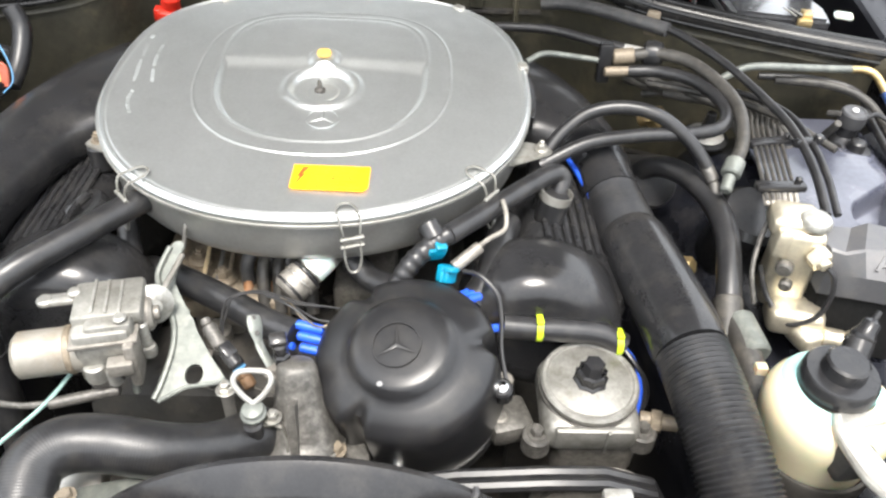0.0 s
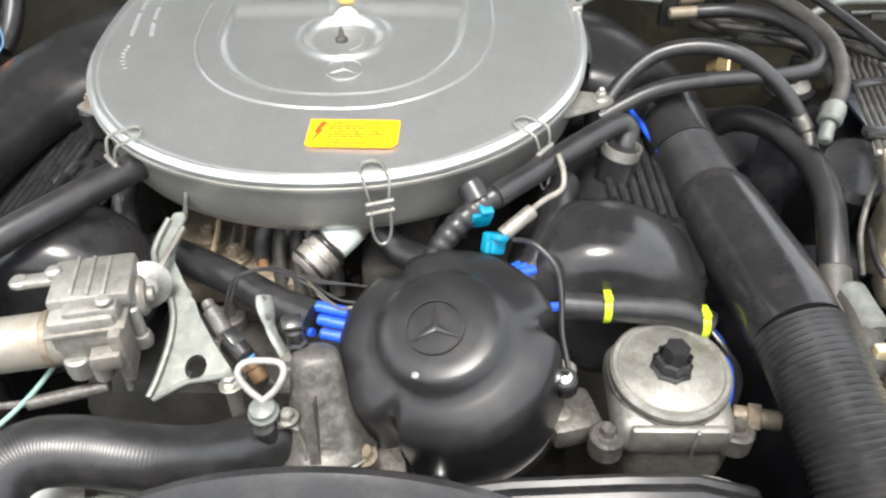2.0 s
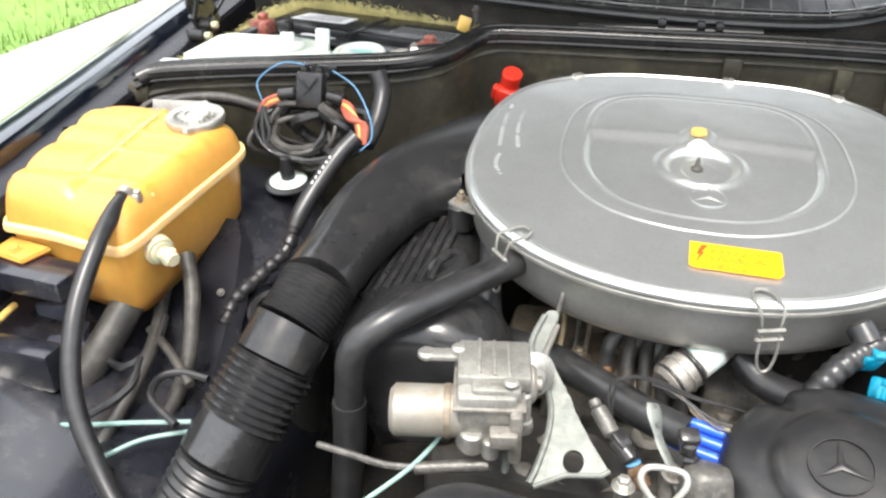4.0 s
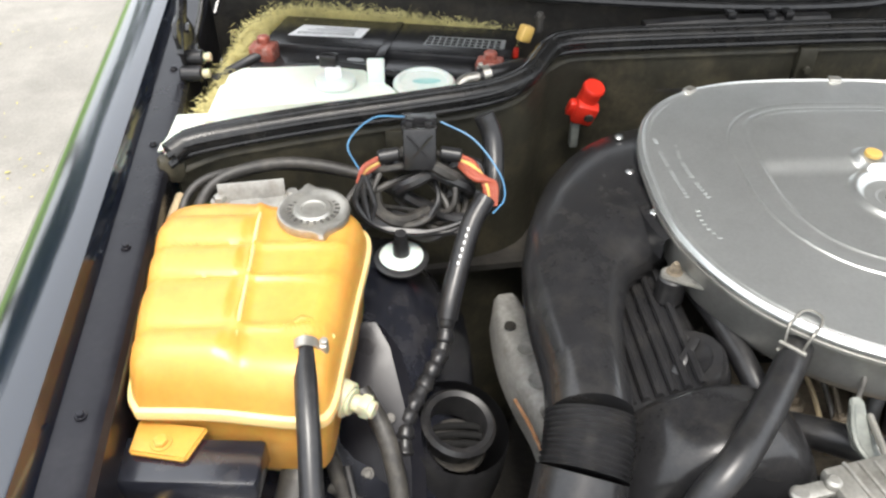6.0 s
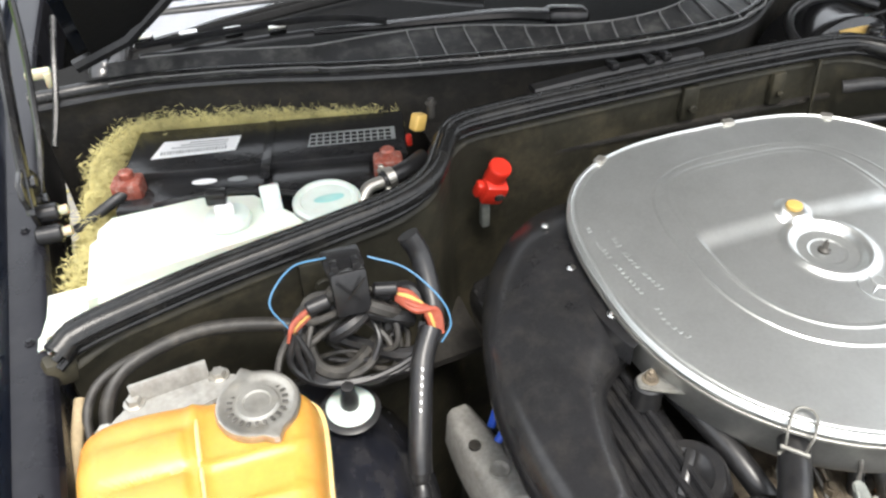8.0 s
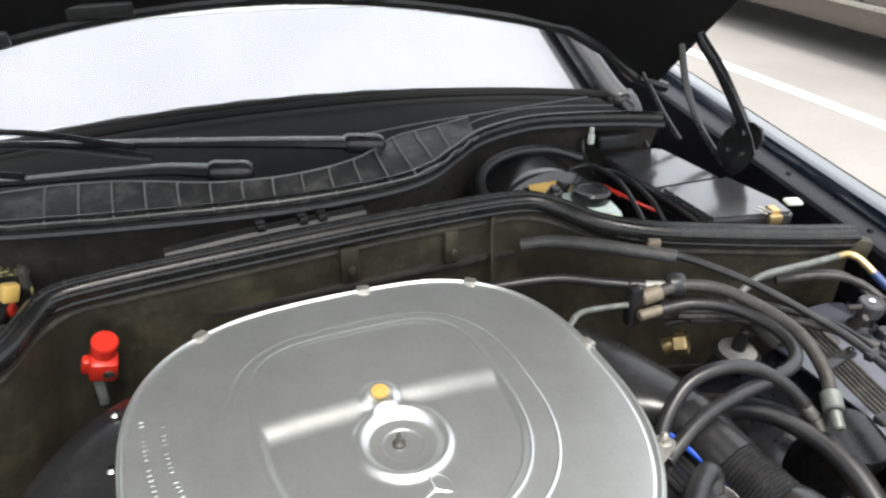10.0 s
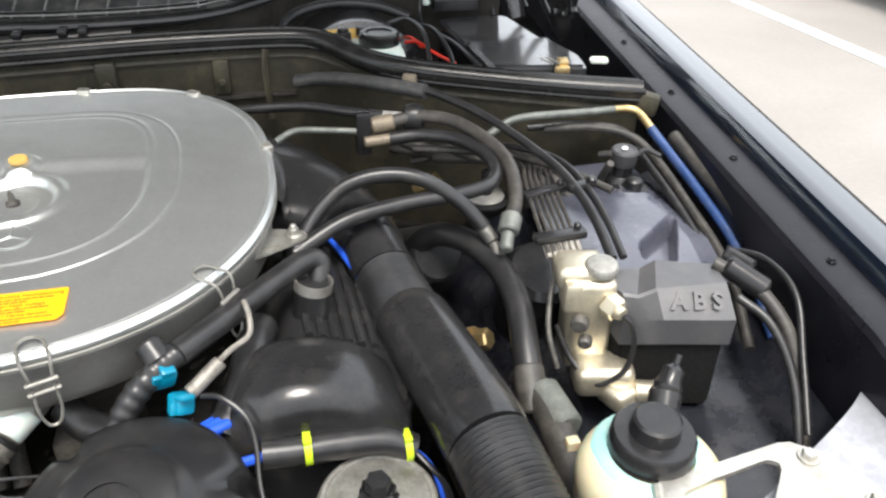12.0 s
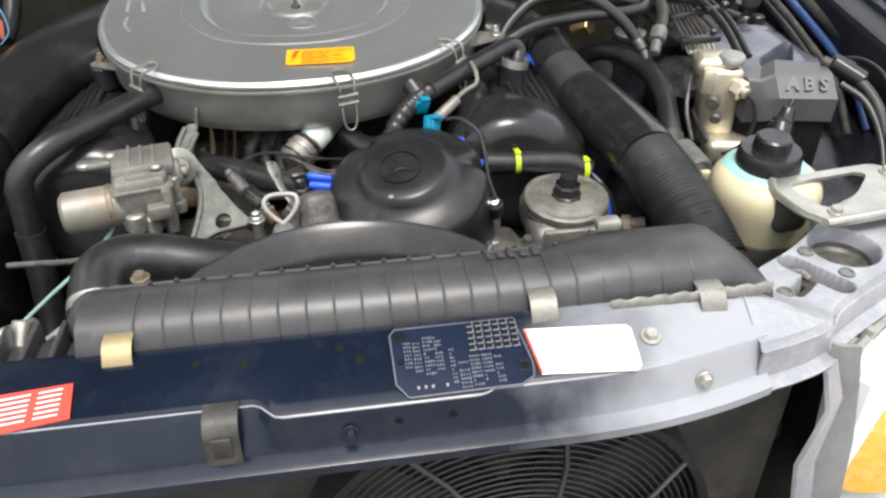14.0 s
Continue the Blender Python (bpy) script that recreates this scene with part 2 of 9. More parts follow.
    # pale patches: dust, strengthened to paint in the sky's sheen
    "deflector": material("dust_and_sheen_deflector_plastic", (0.030, 0.030, 0.031), 0.36, 0, 0.35, 300, 16, 0.2, (0.22, 0.215, 0.20), 0.45, rough_vary=0.07),
    "unitgrey": material("grey_unit_plastic", (0.070, 0.070, 0.074), 0.42, 0, 0.2, 500, 14, 0.06, DUST, 0.1, rough_vary=0.08),
    "umber": material("rusty_brown_fitting", (0.13, 0.075, 0.038), 0.6, 0.3, 0.4, 300, 60, 0.3, (0.10, 0.085, 0.07), 0.6),
    "litter": material("yellow_green_litter", (0.34, 0.30, 0.08), 0.8, 0, 0.4, 60, 9, 0.2),
}


def glass_material(name, tint, rough):
    m = bpy.data.materials.new(name)
    n, l = nodes_of(m)
    b = n["Principled BSDF"]
    b.inputs["Base Color"].default_value = (*tint, 1)
    b.inputs["Roughness"].default_value = rough
    b.inputs["Transmission Weight"].default_value = 1.0
    b.inputs["IOR"].default_value = 1.02
    b.inputs["Coat Weight"].default_value = 1.0
    b.inputs["Coat Roughness"].default_value = 0.02
    return m


def glare_paint():
    """Glossy navy paint, with glare painted in as pale blue towards the lamp's end of the panel."""
    m = material("navy_paint_with_glare", (0.0055, 0.0090, 0.0185), 0.20, 0, 0.25, 300, 8, 0.02, (0.10, 0.10, 0.115), 0.10, coat=0.08, spec=0.32)
    n, l = nodes_of(m)
    b = n["Principled BSDF"]
    old = b.inputs["Base Color"].links[0].from_socket
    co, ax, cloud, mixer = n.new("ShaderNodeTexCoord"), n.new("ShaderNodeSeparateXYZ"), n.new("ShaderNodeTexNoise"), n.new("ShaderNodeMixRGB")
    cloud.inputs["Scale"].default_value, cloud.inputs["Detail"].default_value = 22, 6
    # how much painted glare: grows along x, broken up by noise
    glare_share = n.new("ShaderNodeMath")
    glare_share.operation = "MULTIPLY_ADD"
    glare_share.inputs[1].default_value = 0.12
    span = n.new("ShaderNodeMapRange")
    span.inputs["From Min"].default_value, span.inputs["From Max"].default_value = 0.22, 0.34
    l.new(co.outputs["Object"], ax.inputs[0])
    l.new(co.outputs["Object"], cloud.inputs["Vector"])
    l.new(cloud.outputs["Fac"], glare_share.inputs[0])
    l.new(ax.outputs["X"], glare_share.inputs[2])
    l.new(glare_share.outputs[0], span.inputs["Value"])
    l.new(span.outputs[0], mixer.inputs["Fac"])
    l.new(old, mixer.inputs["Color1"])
    # pale blue of the glare, mixed into the navy base colour
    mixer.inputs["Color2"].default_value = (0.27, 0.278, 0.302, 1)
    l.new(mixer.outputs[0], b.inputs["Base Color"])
    return m


M["navy_glare"] = glare_paint()
M["glass"] = glass_material("window_glass", (0.93, 0.97, 0.95), 0.0)


# ---- building helpers ----
def base_of(ob):
    v = Vector((0, 0, 0))
    while ob:
        v += ob.location
        ob = ob.parent
    return v


def finish(name, bm, mat, origin, sharp=38):
    bmesh.ops.recalc_face_normals(bm, faces=bm.faces[:])
    me = bpy.data.meshes.new(name)
    bm.transform(Matrix.Translation(-origin))
    bm.to_mesh(me)
    bm.free()
    me.polygons.foreach_set("use_smooth", [True] * len(me.polygons))
    me.set_sharp_from_angle(angle=radians(sharp))
    me.materials.append(M[mat])
    return me


def thing(name, at, label, category, group="", kind=""):
    ob = new(name)
    ob.location = at
    ob.empty_display_size = 0.01
    return tagged(ob, label, category, group, kind)


def part(name, bm, mat, parent, label="", sharp=38):
    ob = new(name, finish(name, bm, mat, base_of(parent), sharp))
    ob.parent = parent
    return tagged(ob, label) if label else ob


def solo(name, bm, mat, label, category, group="", kind="", sharp=38):
    lo = Vector([min(v.co[i] for v in bm.verts) for i in range(3)])
    hi = Vector([max(v.co[i] for v in bm.verts) for i in range(3)])
    at = Vector(((lo.x + hi.x) / 2, (lo.y + hi.y) / 2, lo.z))
    ob = new(name, finish(name, bm, mat, at, sharp))
    ob.location = at
    return tagged(ob, label, category, group, kind)


def join(*bms):
    out = bms[0]
    for b in bms[1:]:
        me = bpy.data.meshes.new("tmp")
        b.to_mesh(me)
        b.free()
        out.from_mesh(me)
        bpy.data.meshes.remove(me)
    return out


def box(c, size, bevel=0.004, m=None, seg=2):
    bm = bmesh.new()
    bmesh.ops.create_cube(bm, size=1, matrix=Matrix.Diagonal((*size, 1)))
    if bevel:
        bmesh.ops.bevel(bm, geom=bm.edges[:], offset=min(bevel, min(size) * 0.45), segments=seg, affect="EDGES", profile=0.5)
    bm.transform(Matrix.Translation(c) @ (m.to_4x4() if m else Matrix()))
    return bm


def rot(rx=0, ry=0, rz=0):
    return Euler([radians(a) for a in (rx, ry, rz)]).to_matrix().to_4x4()


def aim(direction):
    """Turns the z axis into the direction."""
    return Vector(direction).to_track_quat("Z", "Y").to_matrix().to_4x4()


def lathe(profile, at, m=None, n=32, wobble=None):
    """Turns (radius, height) rows about z. wobble(angle, row) scales the radius."""
    bm = bmesh.new()
    rows = []
    for i, (r, z) in enumerate(profile):
        if r < 1e-6:
            rows.append([bm.verts.new((0, 0, z))])
        else:
            rows.append([])
            for k in range(n):
                a = 2 * math.pi * k / n
                s = r * (wobble(a, i) if wobble else 1)
                rows[-1].append(bm.verts.new((s * math.cos(a), s * math.sin(a), z)))
    for a, b in zip(rows, rows[1:]):
        for k in range(n):
            q = [a[k % len(a)], a[(k + 1) % len(a)], b[(k + 1) % len(b)], b[k % len(b)]]
            q = list(dict.fromkeys(q))
            if len(q) > 2:
                bm.faces.new(q)
    bm.transform(Matrix.Translation(at) @ (m if m else Matrix()))
    return bm


def cyl(at, r, h, m=None, bevel=0.002, n=24):
    b = min(bevel, r * 0.4, h * 0.4)
    return lathe([(0, 0), (r - b, 0), (r, b), (r, h - b), (r - b, h), (0, h)], at, m, n)


def rod(a, b, r, n=12, bevel=0.001):
    a, b = Vector(a), Vector(b)
    return cyl(a, r, (b - a).length, aim(b - a), bevel, n)


def spline(pts, steps=8):
    """A smooth line through the points."""
    p = [Vector(q) for q in pts]
    p = [2 * p[0] - p[1]] + p + [2 * p[-1] - p[-2]]
    out = []
    for i in range(1, len(p) - 2):
        for k in range(steps):
            t = k / steps
            a, b, c, d = p[i - 1:i + 3]
            out.append(0.5 * (2 * b + (c - a) * t + (2 * a - 5 * b + 4 * c - d) * t * t + (3 * b - a - 3 * c + d) * t ** 3))
    return out + [p[-2]]


def sweep(path, radii, n=12, cap=True, squash=1.0, up=None):
    """A tube along the path; radii: one number or one for each point. squash flattens it across its second axis."""
    bm = bmesh.new()
    path = [Vector(q) for q in path]
    rs = radii if isinstance(radii, (list, tuple)) else [radii] * len(path)
    side = None
    rings = []
    for i, q in enumerate(path):
        t = (path[min(i + 1, len(path) - 1)] - path[max(i - 1, 0)]).normalized()
        if up is not None:
            side = t.cross(Vector(up)).normalized()
        elif side is None:
            side = t.orthogonal().normalized()
        else:
            side = (side - t * side.dot(t)).normalized()
        other = t.cross(side)
        rings.append([bm.verts.new(q + rs[i] * (math.cos(2 * math.pi * k / n) * side + squash * math.sin(2 * math.pi * k / n) * other)) for k in range(n)])
    for a, b in zip(rings, rings[1:]):
        for k in range(n):
            bm.faces.new((a[k], a[(k + 1) % n], b[(k + 1) % n], b[k]))
    if cap:
        bm.faces.new(rings[0][::-1])
        bm.faces.new(rings[-1])
    return bm


def hose(pts, r, n=12, steps=8, **k):
    return sweep(spline(pts, steps), r, n, **k)


def along(pts, count):
    """Evenly spaced points of a smooth line."""
    s = spline(pts, 16)
    d = [0]
    for a, b in zip(s, s[1:]):
        d.append(d[-1] + (b - a).length)
    out, j = [], 0
    for i in range(count):
        w = d[-1] * i / (count - 1)
        while j < len(s) - 2 and d[j + 1] < w:
            j += 1
        out.append(s[j].lerp(s[j + 1], (w - d[j]) / max(d[j + 1] - d[j], 1e-9)))
    return out


def bellows(pts, r, folds, depth=0.12, n=28):
    p = along(pts, folds * 6 + 1)
    return sweep(p, [r * (1 - depth * (0.5 - 0.5 * math.cos(2 * math.pi * i / 6))) for i in range(len(p))], n)


def slab(outline, z0, z1, m=None, bevel=0.0):
    """A plate with the outline (x, y) between two heights."""
    bm = bmesh.new()
    low = [bm.verts.new((x, y, z0)) for x, y in outline]
    top = [bm.verts.new((x, y, z1)) for x, y in outline]
    bm.faces.new(low[::-1])
    bm.faces.new(top)
    k = len(low)
    for i in range(k):
        bm.faces.new((low[i], low[(i + 1) % k], top[(i + 1) % k], top[i]))
    if bevel:
        bmesh.ops.bevel(bm, geom=bm.edges[:], offset=bevel, segments=2, affect="EDGES")
    if m:
        bm.transform(m)
    return bm


def loft(rows, close=False, cap=False):
    """A skin over rows of points of equal number."""
    bm = bmesh.new()
    vs = [[bm.verts.new(p) for p in row] for row in rows]
    k = len(vs[0])
    for a, b in zip(vs, vs[1:]):
        for i in range(k if close else k - 1):
            bm.faces.new((a[i], a[(i + 1) % k], b[(i + 1) % k], b[i]))
    if cap:
        bm.faces.new(vs[0][::-1])
        bm.faces.new(vs[-1])
    return bm


def thick(bm, t):
    """Gives a skin a thickness t against its normals."""
    bmesh.ops.recalc_face_normals(bm, faces=bm.faces[:])
    bmesh.ops.solidify(bm, geom=bm.faces[:], thickness=t)
    return bm


def bolt(at, r=0.006, h=0.005, direction=(0, 0, 1), washer=True):
    head = lathe([(0, 0), (r, 0), (r, h * 0.8), (r * 0.85, h), (0, h)], (0, 0, 0.001), None, 6)
    if washer:
        head = join(head, cyl((0, 0, 0), r * 1.45, 0.0015, None, 0.0004, 16))
    head.transform(Matrix.Translation(at) @ aim(direction))
    return head


def clamp(at, direction, r):
    """A worm-drive hose clamp: a band and its screw."""
    band = lathe([(r, -0.005), (r + 0.0012, -0.005), (r + 0.0012, 0.005), (r, 0.005), (r, -0.005)], (0, 0, 0), None, 28)
    screw = join(box((r + 0.004, 0, 0), (0.007, 0.012, 0.011), 0.002), cyl((r + 0.005, -0.012, 0), 0.0035, 0.022, rot(-90), 0.001, 8))
    b = join(band, screw)
    b.transform(Matrix.Translation(at) @ aim(direction))
    return b


def writing(text, size, m, depth=0.0003, align="CENTER", bold=0.0):
    """Letters as a flat mesh, with the built-in font."""
    cu = bpy.data.curves.new("writing", "FONT")
    cu.body, cu.size, cu.extrude, cu.align_x, cu.align_y = text, size, depth, align, "CENTER"
    cu.resolution_u, cu.offset = 2, bold
    ob = bpy.data.objects.new("writing", cu)
    scene.collection.objects.link(ob)
    me = bpy.data.meshes.new_from_object(ob.evaluated_get(bpy.context.evaluated_depsgraph_get()))
    bm = bmesh.new()
    bm.from_mesh(me)
    bpy.data.objects.remove(ob)
    bpy.data.curves.remove(cu)
    bpy.data.meshes.remove(me)
    bm.transform(m)
    return bm


def star(r, depth, m):
    """A plain ring with a three-pointed star in it."""
    ring = lathe([(r * 0.92, 0), (r * 0.92, depth), (r, depth), (r, 0), (r * 0.92, 0)], (0, 0, 0), None, 40)
    for k in range(3):
        a = radians(90 + 120 * k)
        tip = Vector((math.cos(a), math.sin(a), 0)) * r * 0.93
        s = Vector((-math.sin(a), math.cos(a), 0)) * r * 0.13
        bm = bmesh.new()
        lo = [bm.verts.new(p) for p in (s, -s, tip)]
        top = bm.verts.new((0, 0, depth * 1.6))
        for i in range(3):
            bm.faces.new((lo[i], lo[(i + 1) % 3], top))
        bm.faces.new(lo[::-1])
        ring = join(ring, bm)
    ring.transform(m)
    return ring


def holed_plate(outer, hole, z0, z1):
    """A plate with one opening, joined to its outline by two cuts."""
    bm = bmesh.new()
    cx = sum(x for x, _ in hole) / len(hole)
    cy = sum(y for _, y in hole) / len(hole)

    def at(poly, a):
        """Where a ray from the opening's middle leaves the outline."""
        d = Vector((math.cos(a), math.sin(a)))
        best = 0
        for i in range(len(poly)):
            p, q = Vector(poly[i]) - Vector((cx, cy)), Vector(poly[(i + 1) % len(poly)]) - Vector((cx, cy))
            e = q - p
            den = d.x * e.y - d.y * e.x
            if abs(den) > 1e-9:
                s, u = (p.x * e.y - p.y * e.x) / den, (p.x * d.y - p.y * d.x) / den
                if s > 0 and -1e-6 <= u <= 1 + 1e-6:
                    best = max(best, s)
        return cx + d.x * best, cy + d.y * best
    loops = []
    n = 72
    for poly, z in ((hole, z0), (hole, z1), (outer, z1), (outer, z0)):
        loops.append([bm.verts.new((*at(poly, 2 * math.pi * i / n), z)) for i in range(n)])
    for a, b in zip(loops, loops[1:] + loops[:1]):
        for i in range(n):
            bm.faces.new((a[i], a[(i + 1) % n], b[(i + 1) % n], b[i]))
    return bm


def smooth(e0, e1, v):
    t = min(max((v - e0) / (e1 - e0), 0), 1)
    return t * t * (3 - 2 * t)


def spline_2d(pts):
    """A smooth flat line through (x, y) points."""
    return [(p.x, p.y) for p in spline([(x, y, 0) for x, y in pts], 6)]


LID_SLOPE = 0.085


def lid_z(y):
    return 0.928 + LID_SLOPE * (y - 0.8)


# ---- structure: ground and surroundings ----
def grid_sheet(x0, x1, y0, y1, nx, ny, z):
    return loft([[(x0 + (x1 - x0) * i / nx, y0 + (y1 - y0) * j / ny, z(x0 + (x1 - x0) * i / nx, y0 + (y1 - y0) * j / ny)) for i in range(nx + 1)] for j in range(ny + 1)])


solo("ground", grid_sheet(-400, 400, -400, 400, 8, 8, lambda x, y: 0.0), "concrete", "pale grey concrete parking ground", "ground", kind="structure")
solo("parking_line", box((3.62, 5.0, 0.003), (0.11, 40, 0.006), 0.001), "line", "worn white painted parking line on concrete", "road marking", kind="structure")
kerb = box((-3.20, 5.0, 0.015), (0.78, 60, 0.03), 0.01)
solo("pavement", kerb, "concrete", "pale concrete pavement kerb beside the lawn", "pavement", kind="structure")
lawn = grid_sheet(-60, -3.58, -25, 60, 60, 60, lambda x, y: 0.035 + 0.03 * noise.noise((x * 2, y * 2, 0)))
solo("lawn", lawn, "grass", "bright green mown lawn behind the kerb", "lawn", kind="structure")

strip = grid_sheet(-2.81, -0.93, -6, 14, 8, 40, lambda x, y: 0.004 + 0.001 * noise.noise((x * 5, y * 5, 1)))
solo("gutter_strip", strip, "gritty", "weathered grey-brown paving between car and kerb", "pavement", kind="structure")
rng = random.Random(14)
bm = bmesh.new()
for i in range(1500):
    x, y = rng.uniform(-2.8, -1.0), rng.uniform(0.3, 6.5)
    if noise.noise((x * 2.2, y * 2.2, 9)) < rng.uniform(-0.2, 0.5):
        continue
    a, L = rng.uniform(0, 6.28), rng.uniform(0.004, 0.013)
    d = Vector((math.cos(a), math.sin(a), rng.uniform(-0.1, 0.1)))
    u = Vector((-d.y, d.x, 0)) * rng.uniform(0.3, 0.6)
    q = Vector((x, y, 0.010))
    bm.faces.new([bm.verts.new(q - d * L), bm.verts.new(q + u * L), bm.verts.new(q + d * L), bm.verts.new(q - u * L)])
solo("leaf_litter", bm, "litter", "small yellow-green fallen leaf litter on the paving", "leaf litter", kind="stuff")

# grass tufts along the lawn's edge
rng = random.Random(4)
bm = bmesh.new()
for i in range(2600):
    x, y = -3.57 - rng.random() ** 2 * 2.5, rng.uniform(1.5, 9)
    a, h = rng.uniform(0, 6.28), rng.uniform(0.04, 0.10)
    d = Vector((math.cos(a), math.sin(a), 0))
    p = Vector((x, y, 0.03))
    bm.faces.new([bm.verts.new(p + d * 0.006), bm.verts.new(p - d * 0.006), bm.verts.new(p + Vector((-d.y, d.x, 0)) * 0.03 + Vector((0, 0, h)))])
solo("grass_tufts", bm, "grass", "short green blades of lawn grass", "grass", kind="stuff")

# trees behind the lawn, mirrored in the fender
def tree(at, height, seed):
    rng = random.Random(seed)
    t = thing("tree", at, "leafy green tree standing on the lawn", "tree", "trees on the lawn")
    o = Vector(at)
    lean = Vector((rng.uniform(-0.3, 0.3), rng.uniform(-0.3, 0.3), 0))
    trunk = along([o, o + Vector((0.05, 0.03, height * 0.25)), o + lean + Vector((0, 0, height * 0.55)), o + 1.6 * lean + Vector((0, 0, height * 0.85))], 20)
    part("trunk", sweep(trunk, [0.20 * height / 8 * (1 - 0.8 * i / 19) for i in range(20)], 10), "bark", t)
    tips = []
    for k in range(11):
        a, z = k * 2.4 + rng.uniform(-0.4, 0.4), rng.uniform(0.28, 0.8)
        root = trunk[int(z / 0.85 * 19)]
        reach = height * rng.uniform(0.20, 0.34) * (1.15 - 0.5 * z)
        end = root + Vector((reach * math.cos(a), reach * math.sin(a), reach * rng.uniform(0.35, 0.8)))
        part("limb", sweep(along([root, root.lerp(end, 0.5) + Vector((0, 0, 0.12 * reach)), end], 8), [0.06 * height / 8 * (1 - 0.1 * i) for i in range(8)], 6), "bark", t)
        tips += [end, root.lerp(end, 0.65), end + Vector((rng.uniform(-0.5, 0.5), rng.uniform(-0.5, 0.5), rng.uniform(0.1, 0.7)))]
    tips += [trunk[-1], trunk[-4]]
    verts, faces = [], []
    for c in tips:
        size = height * rng.uniform(0.07, 0.12)
        for _ in range(170):
            d = Vector((rng.gauss(0, 1), rng.gauss(0, 1), rng.gauss(0, 0.75)))
            q = c + d.normalized() * size * rng.uniform(0.35, 1.15)
            u = Vector((rng.uniform(-1, 1), rng.uniform(-1, 1), rng.uniform(-1, 1))).normalized() * rng.uniform(0.07, 0.13)
            v = u.cross(Vector((rng.uniform(-1, 1), rng.uniform(-1, 1), rng.uniform(-1, 1)))).normalized() * 0.06
            n = len(verts)
            verts += [q - u, q + v, q + u, q - v]
            faces.append((n, n + 1, n + 2, n + 3))
    me = bpy.data.meshes.new("crown")
    me.from_pydata([p - o for p in verts], [], faces)
    bm = bmesh.new()
    bm.from_mesh(me)
    bpy.data.meshes.remove(me)
    bm.transform(Matrix.Translation(o))
    part("crown", bm, "leaf", t, "crown of many small green leaves")


for n, (x, y, h) in enumerate(((-8.5, 6.5, 7.5), (-10.0, 11.0, 9.0), (-7.5, 15.0, 8.5), (-12.5, 3.0, 8.0))):
    tree((x, y, 0.0), h, 40 + n)

# ---- structure: body of the car round the engine bay ----
def fender_x(y):
    return 0.785 + 0.09 * (min(y, 1.7) - 0.75)


def fender_z(y):
    return 0.925 + 0.085 * (y - 0.8) if y > 0.62 else 0.91 - 0.22 * (0.62 - y)


car = thing("open_car", (0, 1.0, 0), "dark navy saloon with its hood raised, standing on concrete", "car", kind="structure")
for s, nm in ((-1, "fender_left"), (1, "fender_right")):
    rows = []
    for j in range(25):
        y = 0.40 + j * 0.075
        x, z = fender_x(y), fender_z(y)
        prof = [(-0.008, -0.022), (-0.006, -0.012), (0.0, -0.002), (0.006, 0.0), (0.016, -0.0012), (0.03, -0.0035), (0.044, -0.006),
                (0.054, -0.0085), (0.061, -0.0145), (0.067, -0.03), (0.075, -0.08), (0.088, -0.2), (0.095, -0.4), (0.085, -0.62)]
        if s < 0:
            prof = [(-0.008, -0.022), (-0.006, -0.012), (0.0, 0.0), (0.012, 0.004), (0.03, 0.002), (0.05, -0.006), (0.07, -0.018), (0.085, -0.036), (0.097, -0.08), (0.105, -0.2), (0.11, -0.4), (0.10, -0.62)]
        rows.append([(s * (x + dx), y, z + dz) for dx, dz in prof])
    part(nm, loft(rows), "bodynavy", car, "polished dark navy front fender", sharp=30)
    rows = []
    for j in range(25):
        y = 0.40 + j * 0.075
        x, z = fender_x(y), fender_z(y)
        rows.append([(s * (x + dx), y, z + dz) for dx, dz in ((-0.050, -0.13), (-0.047, -0.032), (-0.043, -0.026), (-0.036, -0.023), (-0.007, -0.0215))])
    part("fender_flange", loft(rows), "flange", car, "near-black painted fender flange", sharp=30)
    # inner wing below the flange, down to the frame rail
    rows = []
    for j in range(13):
        y = 0.42 + j * 0.055
        x = fender_x(y) - 0.048
        tower = math.exp(-((y - 1.0) / 0.19) ** 2)
        zz = fender_z(y)
        rows.append([(s * x, y, zz - 0.125), (s * (x - 0.02), y, zz - 0.16 + 0.03 * tower), (s * (x - 0.05 - 0.01 * tower), y, 0.74 + 0.10 * tower),
                     (s * (x - 0.14 - 0.03 * tower), y, 0.715 + 0.115 * tower), (s * (x - 0.22 - 0.035 * tower), y, 0.70 + 0.12 * tower),
                     (s * (x - 0.27 - 0.06 * tower), y, 0.66 + 0.06 * tower), (s * (x - 0.29 - 0.06 * tower), y, 0.55), (s * (x - 0.30), y, 0.42), (s * (x - 0.33), y, 0.30)])
    part("inner_wing", loft(rows), "inner", car, "dusty dark painted inner wing with strut tower", sharp=50)
    # row of bolts along the flange
    for y in (0.57, 0.72, 0.92, 1.10, 1.28):
        part("fender_bolt", bolt((s * (fender_x(y) - 0.026), y, fender_z(y) - 0.022), 0.0034, 0.003), "flange", car)

# bulkhead with its rubber seal
SEAL = [(-0.762, 1.068, 0.938), (-0.738, 1.085, 0.945), (-0.624, 1.119, 0.95), (-0.497, 1.146, 0.955), (-0.40, 1.168, 0.96), (-0.35, 1.197, 0.966),
        (-0.325, 1.235, 0.974), (-0.300, 1.268, 0.980), (-0.235, 1.279, 0.982), (-0.05, 1.289, 0.983), (0.13, 1.294, 0.985), (0.29, 1.292, 0.984),
        (0.345, 1.272, 0.98), (0.393, 1.215, 0.969), (0.45, 1.178, 0.962), (0.54, 1.145, 0.955), (0.65, 1.11, 0.948), (0.735, 1.086, 0.944)]
line = along(SEAL, 90)
